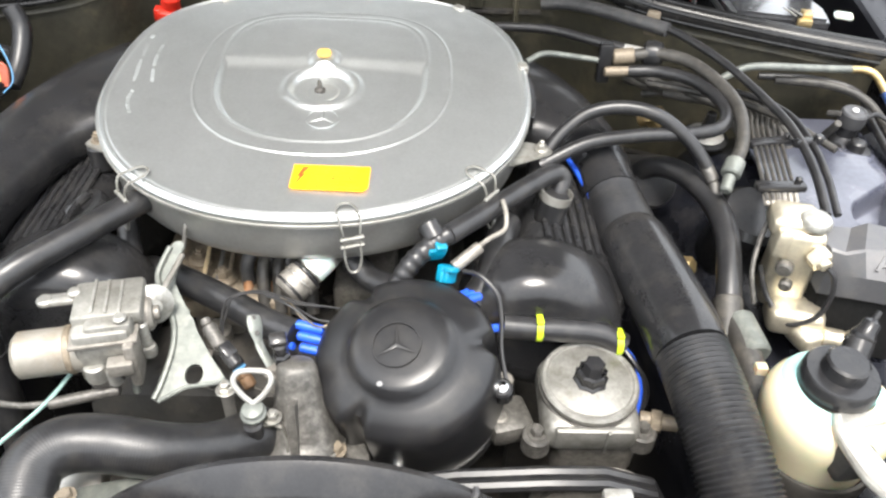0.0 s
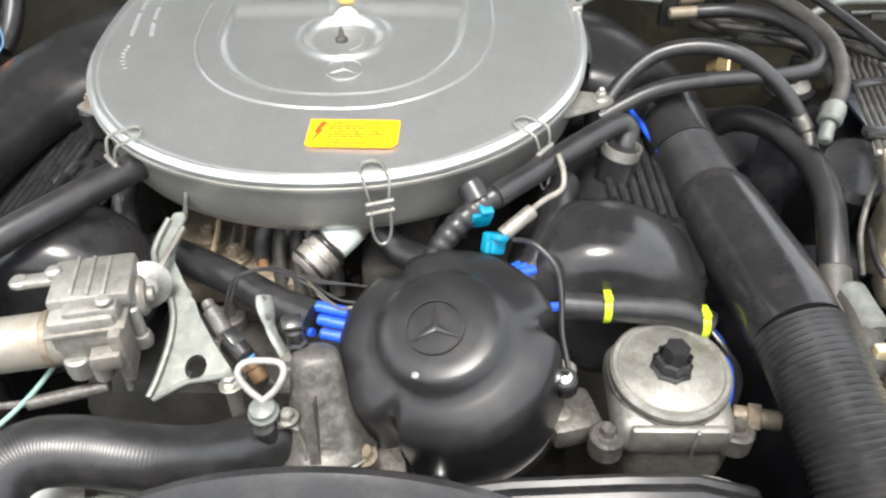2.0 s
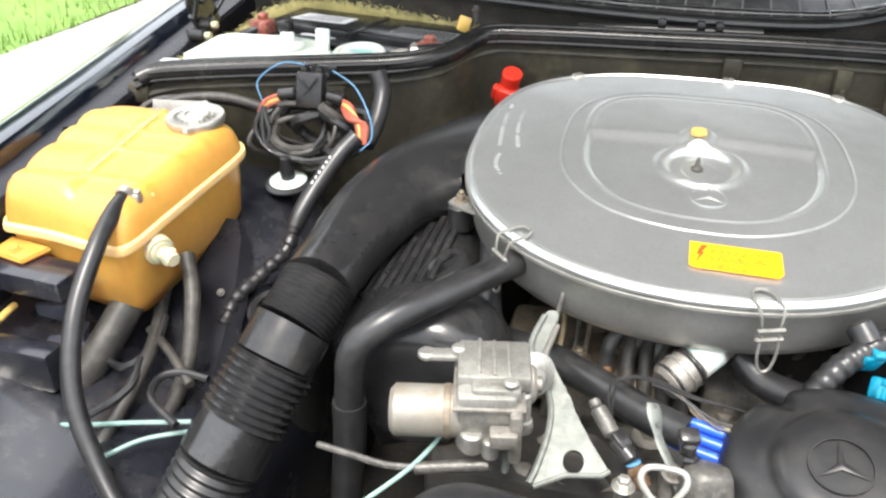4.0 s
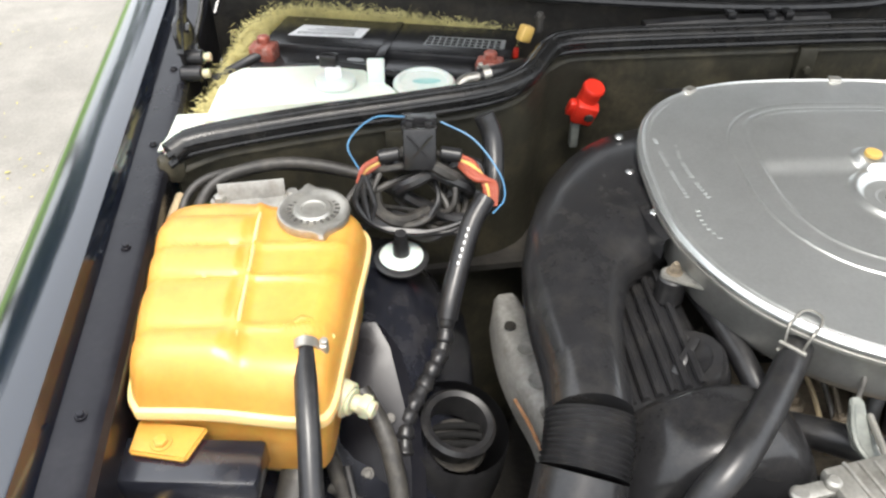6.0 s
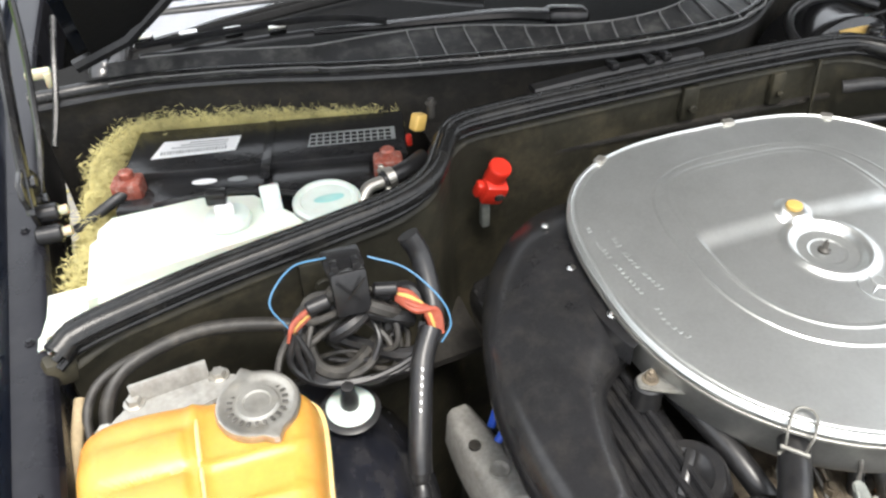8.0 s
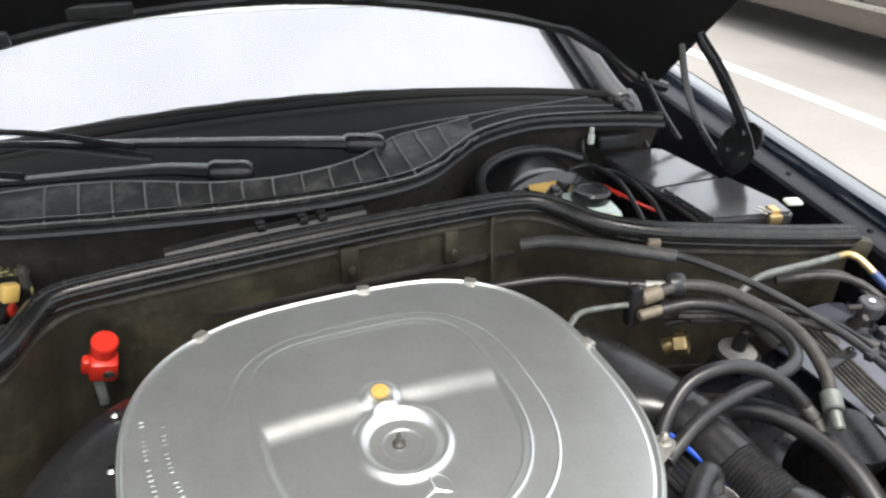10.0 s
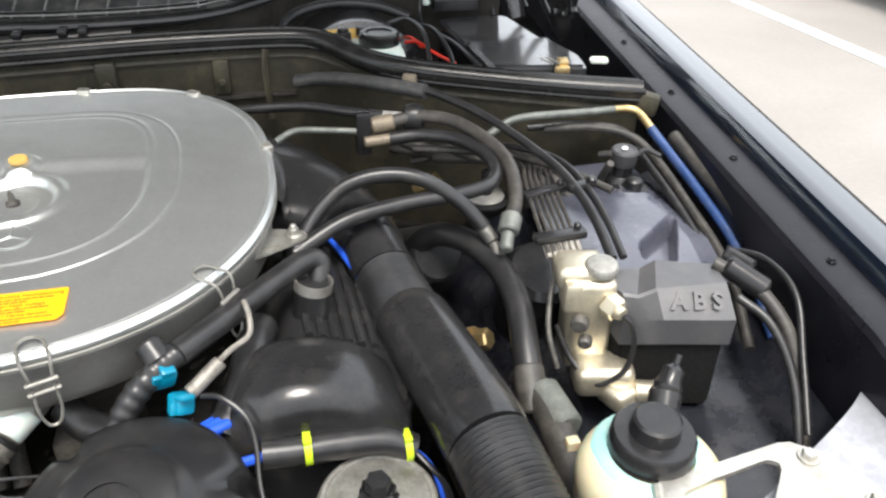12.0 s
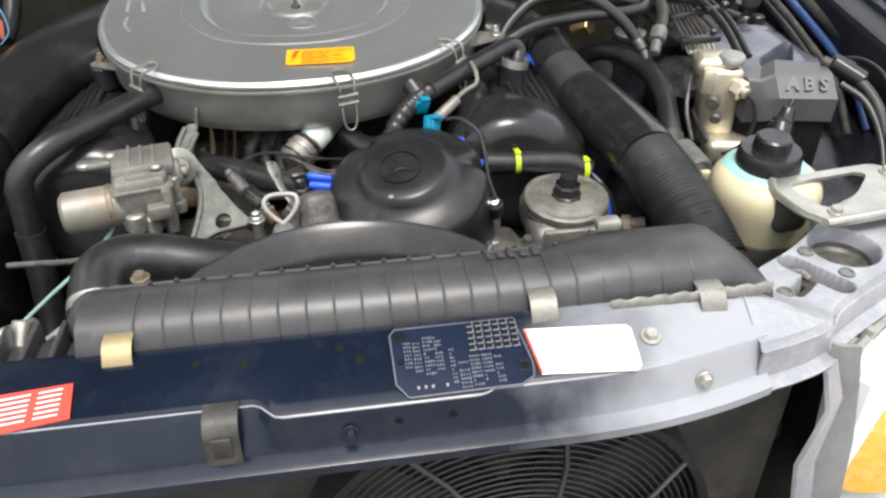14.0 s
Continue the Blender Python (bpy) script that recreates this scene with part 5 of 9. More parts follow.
# ---- power steering pump ----
ps = thing("steering_pump", (0.29, 0.61, 0.70), "dirty cast aluminium steering pump with a round lid", "steering pump")
tilt = rot(6, 0, 0)
c = Vector((0.289, 0.621, 0.803))
part("pump_lid", lathe([(0, 0.004), (0.036, 0.003), (0.0385, 0.0015), (0.041, 0.0015), (0.0425, 0.0032), (0.0455, 0.0032), (0.0478, 0.001), (0.0478, -0.004), (0.046, -0.007), (0, -0.007)], c, tilt, 64), "stainedalu", ps, "worn round sheet lid")
part("cap_nut", join(lathe([(0.0165, 0), (0.0165, 0.003), (0.0140, 0.005), (0.0140, 0.015), (0.012, 0.017)], c + Vector((0, 0, 0.002)), tilt, 16, lambda a, i: 1 + 0.06 * math.cos(8 * a)), lathe([(0.0125, 0.015), (0.0105, 0.018), (0.0105, 0.026), (0.009, 0.028), (0, 0.028)], c + Vector((0, 0, 0.002)), tilt, 6)), "matt", ps, "black fluted cap nut")
part("pump_body", join(box(c + Vector((0.0, -0.004, -0.028)), (0.094, 0.090, 0.040), 0.014, tilt, 3), box(c + Vector((0.0, -0.047, -0.026)), (0.074, 0.008, 0.030), 0.003, tilt), box(c + Vector((0.012, -0.052, -0.026)), (0.003, 0.004, 0.034), 0.001, tilt)), "stainedalu", ps)
part("lower_body", box(c + Vector((0.01, 0.0, -0.075)), (0.085, 0.075, 0.06), 0.014, tilt, 3), "cast", ps)
for x, y, z in ((-0.052, -0.04, -0.052), (-0.03, 0.03, -0.05), (0.05, -0.035, -0.05)):
    part("mounting_lug", join(cyl(c + Vector((x, y, z)), 0.014, 0.022), bolt(c + Vector((x, y, z + 0.022)), 0.0065, 0.007)), "castdark", ps)
part("bracket_arm", box(c + Vector((-0.075, -0.005, -0.055)), (0.045, 0.045, 0.026), 0.008, rot(0, 0, 15)), "castdark", ps)
part("lid_gasket", lathe([(0.0455, -0.007), (0.0485, -0.0072), (0.0485, -0.0095), (0.0455, -0.010)], c, tilt, 48), "castdark", ps)
part("hose_union", join(rod(c + Vector((0.05, -0.02, -0.03)), c + Vector((0.085, -0.03, -0.026)), 0.008), rod(c + Vector((0.06, -0.023, -0.029)), c + Vector((0.07, -0.026, -0.028)), 0.0115, 6)), "castbrown", ps, "dull union nut")
part("small_valve", join(cyl(c + Vector((-0.08, 0.02, -0.06)), 0.010, 0.04), cyl(c + Vector((-0.085, -0.01, -0.07)), 0.009, 0.03)), "cast", ps)
# belt and pulley in front
bl = thing("drive_belt", (0.27, 0.53, 0.64), "black ribbed drive belt round the pump pulley", "drive belt")
part("pulley", lathe([(0, 0), (0.05, 0), (0.062, 0.006), (0.056, 0.014), (0.062, 0.022), (0.05, 0.026), (0, 0.02)], (0.29, 0.545, 0.72), rot(90), 40), "cast", bl)
for k in range(2):
    part("belt", sweep([(0.10, 0.53 - 0.012 * k, 0.765), (0.16, 0.53 - 0.012 * k, 0.778), (0.24, 0.53 - 0.012 * k, 0.785), (0.29, 0.53 - 0.012 * k, 0.786), (0.335, 0.53 - 0.012 * k, 0.77), (0.355, 0.53 - 0.012 * k, 0.73)], 0.006, 8), "rubber", bl)

# ---- thermostat housing, hose and dipstick ----
th = thing("thermostat_housing", (0.02, 0.55, 0.74), "stained cast aluminium thermostat housing", "thermostat housing")
HOUSING, LEAN = Vector((0.017, 0.574, 0.798)), rot(-24, -4, 0)
part("body", lathe([(0, 0.058), (0.010, 0.058), (0.016, 0.056), (0.0185, 0.050), (0.020, 0.036), (0.0225, 0.020), (0.027, 0.004), (0.0315, -0.008), (0.0335, -0.018), (0.0375, -0.020), (0.0385, -0.025), (0.0375, -0.030), (0.0345, -0.032), (0.0345, -0.08), (0, -0.08)], HOUSING, LEAN, 48, lambda a, i: 1 + (0.05 * math.cos(3 * a + 0.6) if i < 9 else 0)), "castdark", th, sharp=60)
part("seam_ring", lathe([(0.038, -0.0015), (0.0393, 0), (0.038, 0.0015)], HOUSING + LEAN @ Vector((0, 0, -0.025)), LEAN, 48), "zinc", th, "bright gasket edge")
part("flange", cyl((0.030, 0.556, 0.748), 0.050, 0.012, rot(10, 8)), "castdark", th)
for x, y, z, r, mat in ((0.036, 0.584, 0.802, 0.0075, "umber"), (0.007, 0.590, 0.838, 0.0065, "cast"), (0.050, 0.552, 0.782, 0.007, "castbrown"), (-0.008, 0.600, 0.832, 0.0065, "cast")):
    part("bolt", join(cyl((x, y, z - 0.026), r * 1.35, 0.026, LEAN), bolt((x, y, z), r, 0.007)), mat, th, "grimy hexagon bolt")
part("web", loft([[HOUSING + LEAN @ Vector((x, y, z)) for x, z in ((-0.003, 0.03), (-0.004, -0.02), (0.004, -0.02), (0.003, 0.03))] for y in (-0.016, -0.034)], close=True, cap=True), "castdark", th, "cast stiffening web")
part("sensor", join(cyl((0.000, 0.603, 0.842), 0.008, 0.012, None, 0.002, 6), cyl((-0.001, 0.604, 0.853), 0.0062, 0.012), box((-0.002, 0.606, 0.868), (0.016, 0.013, 0.010), 0.003, rot(20, 0, 15))), "plastic", th, "black plug on a temperature sensor")
part("sensor_nut", cyl((0.003, 0.598, 0.834), 0.0082, 0.009, LEAN, 0.001, 6), "alu", th, "bright hexagon of the sensor")
part("brown_sender", join(rod((-0.028, 0.590, 0.822), (-0.038, 0.599, 0.836), 0.0065, 12, 0.002), rod((-0.034, 0.595, 0.831), (-0.037, 0.598, 0.835), 0.0080, 6, 0.001)), "umber", th, "rust brown sender with a blue ring")
part("sender_ring", rod((-0.038, 0.599, 0.836), (-0.0392, 0.600, 0.8378), 0.0062, 14, 0.0006), "wire_blue", th, "blue seal ring")
part("sender_plug", join(rod((-0.039, 0.600, 0.838), (-0.054, 0.614, 0.846), 0.0072, 12, 0.002), box((-0.050, 0.611, 0.848), (0.015, 0.012, 0.008), 0.002, rot(0, 25, -40))), "plastic", th, "black sender plug")
part("pale_sensor", join(rod((-0.056, 0.614, 0.848), (-0.071, 0.632, 0.858), 0.0068, 16, 0.002), rod((-0.071, 0.632, 0.858), (-0.075, 0.637, 0.861), 0.0050, 12, 0.001)), "castdark", th, "dull grey plastic sensor")
part("strap", sweep(along([(-0.029, 0.636, 0.868), (-0.026, 0.626, 0.862), (-0.021, 0.614, 0.851), (-0.013, 0.604, 0.842), (-0.004, 0.594, 0.828), (0.002, 0.582, 0.808), (0.003, 0.572, 0.796)], 28), [0.0060, 0.0070, 0.0072, 0.0070, 0.0062, 0.0054] + [0.0042] * 12 + [0.0034] * 10, 8, squash=0.32, up=(0.6, -0.6, 0.6)), "steel", th, "twisted grey steel strap")
for a, b, c in ((-0.0283, 0.6325, 0.8685), (-0.0235, 0.6205, 0.8612)):
    part("strap_hole", cyl((a, b, c), 0.0022, 0.0006, rot(35, 0, 0)), "dark", th, "dark bolt hole")
part("tube_bracket", thick(loft([[(x - 0.001, y + 0.007, z), (x + 0.001, y - 0.006, z - 0.002)] for x, y, z in ((-0.012, 0.557, 0.818), (-0.003, 0.556, 0.821), (0.004, 0.555, 0.819), (0.009, 0.550, 0.811), (0.0105, 0.545, 0.800), (0.009, 0.541, 0.790), (0.004, 0.538, 0.782), (-0.004, 0.537, 0.779))]), 0.002), "stainedalu", th, "curved stained bracket round the dipstick tube")
part("bracket_bolt", join(bolt((-0.003, 0.556, 0.822), 0.0058, 0.006), cyl((-0.003, 0.556, 0.828), 0.003, 0.003, None, 0.0006, 10)), "alu", th, "grey hexagon bolt")
part("elbow", hose([(0.012, 0.575, 0.785), (-0.004, 0.570, 0.788), (-0.020, 0.560, 0.795)], 0.020, 18), "castdark", th)
ds = thing("dipstick", (-0.018, 0.552, 0.82), "pale wire dipstick handle bent into a loop", "dipstick")
loop = along([(-0.018, 0.556, 0.841), (-0.028, 0.560, 0.849), (-0.0345, 0.565, 0.858), (-0.031, 0.570, 0.8645), (-0.018, 0.572, 0.8655), (-0.005, 0.571, 0.864), (-0.0025, 0.566, 0.858), (-0.009, 0.560, 0.848), (-0.018, 0.556, 0.841)], 40)
part("loop", sweep(loop, 0.0026, 10), "palewire", ds)
part("collar", lathe([(0, 0), (0.0095, 0), (0.0112, 0.002), (0.0112, 0.005), (0.0085, 0.007), (0.0100, 0.009), (0.0090, 0.011), (0.004, 0.013), (0, 0.013)], (-0.018, 0.5535, 0.829), rot(10), 20), "steel", ds, "pale collar")
part("stem", join(cyl((-0.018, 0.549, 0.780), 0.0082, 0.048, rot(4)), cyl((-0.018, 0.548, 0.776), 0.0112, 0.012, rot(4))), "rubber", ds, "black dipstick tube")
hs = thing("radiator_hose", (-0.09, 0.51, 0.78), "thick black radiator hose bent from thermostat to radiator", "hose")
path = [(-0.012, 0.566, 0.791), (-0.028, 0.552, 0.798), (-0.052, 0.530, 0.811), (-0.085, 0.515, 0.829), (-0.125, 0.512, 0.842), (-0.155, 0.505, 0.849), (-0.172, 0.487, 0.849), (-0.173, 0.463, 0.842), (-0.168, 0.44, 0.832)]
part("hose", bellows(path, 0.0236, 110, 0.0028, 24), "rubber", hs)
part("hose_clamp", clamp((-0.170, 0.452, 0.838), (0.1, -0.9, -0.4), 0.0245), "zinc", hs, "zinc worm-drive clamp")

# ---- cruise control actuator and brackets ----
cr = thing("throttle_actuator", (-0.15, 0.62, 0.80), "cast aluminium throttle actuator with a round motor", "actuator")
tw = rot(0, 0, 12)
part("motor", lathe([(0, 0), (0.017, 0), (0.0215, 0.004), (0.0215, 0.06), (0, 0.06)], (-0.235, 0.600, 0.847), rot(0, 90, 12), 28), "can", cr, "stained round motor can")
part("gear_case", box((-0.160, 0.625, 0.850), (0.050, 0.062, 0.060), 0.007, tw), "stainedalu", cr)
part("case_lid", box((-0.157, 0.637, 0.880), (0.060, 0.050, 0.014), 0.004, tw), "stainedalu", cr)
part("lid_step", box((-0.150, 0.612, 0.876), (0.040, 0.022, 0.016), 0.004, tw), "stainedalu", cr)
part("tongue", join(box((-0.198, 0.640, 0.880), (0.036, 0.013, 0.006), 0.002, tw), cyl((-0.214, 0.6365, 0.877), 0.0075, 0.007)), "alu", cr)
for dx in (-0.012, 0.0, 0.012):
    part("lid_rib", box((-0.157 + dx, 0.637, 0.8875), (0.003, 0.044, 0.003), 0.001, tw), "alu", cr)
part("lid_seam", box((-0.158, 0.624, 0.869), (0.058, 0.064, 0.004), 0.0015, tw), "cast", cr)
part("bearing", join(cyl((-0.136, 0.640, 0.862), 0.016, 0.014, rot(0, 90, 12), 0.003, 28), cyl((-0.123, 0.643, 0.862), 0.007, 0.006, rot(0, 90, 12), 0.001, 20)), "cast", cr, "round bearing boss")
part("motor_band", lathe([(0.0217, 0), (0.0225, 0.001), (0.0225, 0.005), (0.0217, 0.006)], (-0.192, 0.6092, 0.847), rot(0, 90, 12), 28), "castbrown", cr)
for x, y, z, r, h in ((-0.188, 0.642, 0.882, 0.006, 0.008), (-0.138, 0.610, 0.884, 0.006, 0.006), (-0.140, 0.600, 0.84, 0.007, 0.012), (-0.165, 0.595, 0.825, 0.010, 0.02), (-0.15, 0.595, 0.82, 0.007, 0.02)):
    part("boss", cyl((x, y, z), r, h), "alu", cr)
part("side_plate", box((-0.134, 0.612, 0.845), (0.010, 0.045, 0.05), 0.003, tw), "cast", cr)
part("small_box", box((-0.139, 0.590, 0.848), (0.022, 0.014, 0.014), 0.002, tw), "cast", cr)
part("lower_tube", rod((-0.21, 0.58, 0.806), (-0.15, 0.595, 0.810), 0.0055), "castdark", cr)
lv = thing("throttle_linkage", (-0.1, 0.63, 0.80), "grey steel throttle bracket with linkage rods", "throttle linkage")
arm_pts = [(0.005, 0.0), (0.013, -0.001), (0.016, 0.005), (0.012, 0.023), (0.012, 0.046), (0.022, 0.063), (0.034, 0.077), (0.019, 0.085), (0.0, 0.052), (-0.007, 0.041), (-0.005, 0.023)]
foot_pts = [(0.033, 0.074), (0.043, 0.096), (0.059, 0.120), (0.076, 0.142), (0.070, 0.147), (0.042, 0.152), (0.019, 0.166), (0.014, 0.164), (0.020, 0.147), (0.025, 0.112), (0.017, 0.082)]
plane_m = Matrix.Translation((-0.131, 0.735, 0.872)) @ rot(23, 0, 0) @ Matrix.Diagonal((1, -1, 1, 1))
part("bracket_arm", slab(arm_pts, -0.002, 0.002, plane_m, 0.0012), "steel", lv, "curved grey-green cast arm")
foot = holed_plate(foot_pts, [(0.047 + 0.0085 * math.cos(a), 0.139 + 0.010 * math.sin(a)) for a in [math.pi * i / 10 for i in range(20)]], -0.0025, 0.0025)
foot.transform(plane_m)
part("bracket_foot", foot, "steel", lv, "grey-green cast foot with a round hole")
part("bracket_edge", sweep([plane_m @ Vector((x, y, 0.004)) for x, y in foot_pts[3:7]], 0.0022, 8), "steel", lv)
part("bracket_edge", sweep([plane_m @ Vector((x, y, 0.004)) for x, y in spline_2d([(0.003, 0.008), (-0.003, 0.03), (-0.002, 0.046), (0.012, 0.070), (0.022, 0.095), (0.0235, 0.12), (0.019, 0.15), (0.015, 0.164)])], 0.0028, 8), "steel", lv)
part("ball_joint", join(lathe([(0, -0.008), (0.007, -0.006), (0.008, 0), (0.007, 0.006), (0, 0.008)], (-0.128, 0.625, 0.832), None, 14), cyl((-0.128, 0.625, 0.837), 0.005, 0.03)), "alu", lv)
part("rod", rod((-0.128, 0.625, 0.86), (-0.115, 0.72, 0.868), 0.003), "zinc", lv)
part("rod", rod((-0.138, 0.60, 0.80), (-0.138, 0.615, 0.85), 0.0035), "steel", lv)
part("disc", lathe([(0, 0), (0.018, 0), (0.020, 0.003), (0.012, 0.006), (0.008, 0.012), (0, 0.013)], (-0.128, 0.655, 0.862), rot(70, 0, 30), 24), "alu", lv)
part("pipe", hose([(-0.118, 0.735, 0.865), (-0.114, 0.745, 0.89), (-0.110, 0.77, 0.905)], 0.0022, 8), "castdark", lv)
# screw and cable parts by the thermostat
solo("adjuster_screw", join(bolt((-0.045, 0.573, 0.838), 0.0062, 0.004), lathe([(0.0048, 0.004), (0.0048, 0.009), (0.003, 0.0105), (0, 0.0105)], (-0.045, 0.573, 0.838), None, 6), cyl((-0.045, 0.573, 0.79), 0.0055, 0.048)), "zinc", "bright adjusting screw beside the bracket", "screw")
solo("black_conduit", hose([(-0.175, 0.775, 0.80), (-0.128, 0.735, 0.822), (-0.07, 0.697, 0.826), (-0.03, 0.670, 0.826), (0.004, 0.651, 0.828)], 0.0150, 16), "rubber", "thick black cable conduit running to the distributor", "conduit")
solo("black_conduit", hose([(-0.075, 0.66, 0.79), (-0.055, 0.635, 0.795), (-0.04, 0.61, 0.80)], 0.010, 12), "rubber_dusty", "short dusty black hose", "hose")
# pale cylinder (auxiliary air valve)
av = thing("auxiliary_air_valve", (0.015, 0.735, 0.80), "pale metal auxiliary air valve with rubber rings", "air valve")
a, b = Vector((-0.015, 0.710, 0.828)), Vector((0.045, 0.765, 0.862))
d = (b - a).normalized()
can = part("can", rod(a + d * 0.03, a + d * 0.062, 0.0165, 24, 0.003), "zinc", av, "bright metal can")
part("can_label", sweep([a + d * 0.034, a + d * 0.056], 0.01675, 24, cap=False), "clear", can, "white paper band")
part("front_boss", rod(a + d * 0.058, a + d * 0.09, 0.0155, 20, 0.003), "alu", av)
part("base", rod(a, a + d * 0.03, 0.0185, 24, 0.004), "cast", av)
for k in (0.004, 0.016, 0.026):
    part("ring", rod(a + d * k, a + d * (k + 0.005), 0.0198, 24, 0.002), "rubber" if k != 0.016 else "zinc", av)
solo("rubber_elbow", hose([(0.05, 0.755, 0.838), (0.07, 0.735, 0.828), (0.10, 0.715, 0.832), (0.11, 0.70, 0.84)], 0.014, 14), "rubber", "black rubber elbow hose behind the distributor cover", "hose")
for k, mat in enumerate(("rubber", "rubber", "tape", "rubber", "braid", "castbrown")):
    e = 0.003 * math.sin(2.4 * k)
    if k < 2:
        pts = [(-0.058 + 0.003 * k, 0.618, 0.848), (-0.061 + 0.002 * k, 0.634, 0.852), (-0.063 + 0.004 * k, 0.657, 0.855), (-0.058 + 0.003 * k, 0.672, 0.857), (-0.033, 0.681 - 0.003 * k, 0.857), (0.006, 0.672 - 0.003 * k, 0.852), (0.035, 0.669, 0.849), (0.066, 0.668, 0.845)]
    else:
        pts = [(-0.036 + 0.004 * k, 0.684, 0.848), (-0.018 + 0.003 * k, 0.678 + e, 0.852 - 0.001 * k), (0.006, 0.668 + e, 0.850 - 0.002 * k), (0.024, 0.656 + 2 * e, 0.846 - 0.002 * k), (0.045, 0.655 + e, 0.840)]
    solo("thin_wire", hose(pts, 0.0011 if k < 4 else 0.0009, 6), mat, "thin black engine wiring strand" if k < 4 else "thin tan engine wiring strand", "wire", "engine wiring")
# teal connectors
tc = thing("wiring_connector", (0.14, 0.715, 0.86), "bright teal plastic wiring plugs above the distributor", "connector")
for q, m in (((0.138, 0.716, 0.885), rot(20, 10, 25)), ((0.149, 0.700, 0.868), rot(-20, 30, 40))):
    c0 = part("plug", join(box(q, (0.017, 0.015, 0.018), 0.003, m), box(Vector(q) + Vector((0.004, -0.004, 0.009)), (0.012, 0.012, 0.006), 0.002, m)), "teal", tc)
    part("latch", box(Vector(q) + Vector((-0.004, -0.009, 0.003)), (0.008, 0.004, 0.010), 0.001, m), "teal", c0)
part("boot", rod((0.138, 0.72, 0.893), (0.128, 0.735, 0.905), 0.0115, 14, 0.003), "rubber", tc)
part("sensor_body", rod((0.156, 0.705, 0.872), (0.182, 0.722, 0.886), 0.0065, 12), "cast", tc)
part("bent_pipe", hose([(0.172, 0.716, 0.882), (0.19, 0.725, 0.893), (0.206, 0.735, 0.898), (0.208, 0.75, 0.906), (0.205, 0.765, 0.912)], 0.0026, 8), "cast", tc)
part("lead", hose([(0.165, 0.70, 0.872), (0.18, 0.69, 0.876), (0.197, 0.675, 0.866), (0.202, 0.66, 0.85), (0.202, 0.635, 0.83), (0.206, 0.61, 0.815)], 0.0022, 8), "rubber", tc)
solo("corrugated_boot", bellows([(0.156, 0.731, 0.897), (0.142, 0.722, 0.894), (0.124, 0.712, 0.884), (0.108, 0.702, 0.868), (0.098, 0.694, 0.85)], 0.0108, 9, 0.10, 16), "rubber", "ribbed black rubber boot on the breather pipe", "rubber boot")
solo("black_hose", hose([(0.215, 0.79, 0.865), (0.205, 0.755, 0.862), (0.195, 0.72, 0.85), (0.175, 0.69, 0.835)], 0.016, 14), "rubber", "wide black hose beside the valve cover", "hose")
for k in range(3):
    solo("spark_plug_lead", hose([(0.285, 0.945, 0.872), (0.292 + 0.002 * k, 0.925, 0.874), (0.315 + 0.003 * k, 0.861 + 0.006 * k, 0.860), (0.324 + 0.005 * k, 0.815, 0.845), (0.333 + 0.004 * k, 0.785, 0.825), (0.340, 0.75, 0.79)], 0.0032, 8), "blue", "bright blue spark plug lead beside the valve cover", "ignition lead", "spark plug leads")
for k in range(2):
    solo("spark_plug_lead", hose([(-0.365, 0.965 - 0.02 * k, 0.78), (-0.345, 0.985 - 0.03 * k, 0.80), (-0.325, 1.0 - 0.03 * k, 0.81), (-0.30, 0.99, 0.80)], 0.0045, 8), "blue", "bright blue spark plug lead beside the intake horn", "ignition lead", "spark plug leads")
solo("spark_plug_lead", hose([(-0.335, 0.95, 0.79), (-0.327, 0.92, 0.785), (-0.32, 0.89, 0.77)], 0.0045, 8), "blue", "bright blue spark plug lead beside the intake horn", "ignition lead", "spark plug leads")

# ---- fan shroud ----
fs = thing("fan_shroud", (0.06, 0.48, 0.36), "smooth black plastic fan shroud arching over the fan", "fan shroud")
rows = []
for i in range(49):
    a = radians(-5 + 190 * i / 48)
    ca, sa = math.cos(a), math.sin(a)
    rows.append([(0.04 + r * ca, y, 0.672 + r * sa) for r, y in ((0.190, 0.440), (0.203, 0.4405), (0.208, 0.443), (0.213, 0.449), (0.222, 0.455), (0.2255, 0.460), (0.2245, 0.465), (0.2215, 0.4675), (0.212, 0.468), (0.212, 0.452))])
part("shroud", loft(rows), "plastic", fs, sharp=35)
part("seam_rib", sweep([(0.04 + r * math.cos(radians(55)), y, 0.674 + r * math.sin(radians(55))) for r, y in ((0.203, 0.440), (0.213, 0.449), (0.2255, 0.460), (0.2245, 0.465))], 0.003, 6), "grey_plastic", fs)

# ---- radiator ----
rd = thing("radiator", (0.1, 0.39, 0.35), "black ribbed plastic radiator tank behind the crossmember", "radiator")


def tank_row(x, lift=0.0, back=0.0):
    return [(x, 0.360, 0.800), (x, 0.359, 0.852), (x, 0.362, 0.868 + lift * 0.4), (x, 0.372, 0.880 + lift * 0.8), (x, 0.388, 0.886 + lift), (x, 0.405, 0.884 + lift),
            (x, 0.425 + back, 0.876 + lift), (x, 0.434 + back, 0.868 + lift), (x, 0.437 + back, 0.85), (x, 0.437 + back, 0.80)]


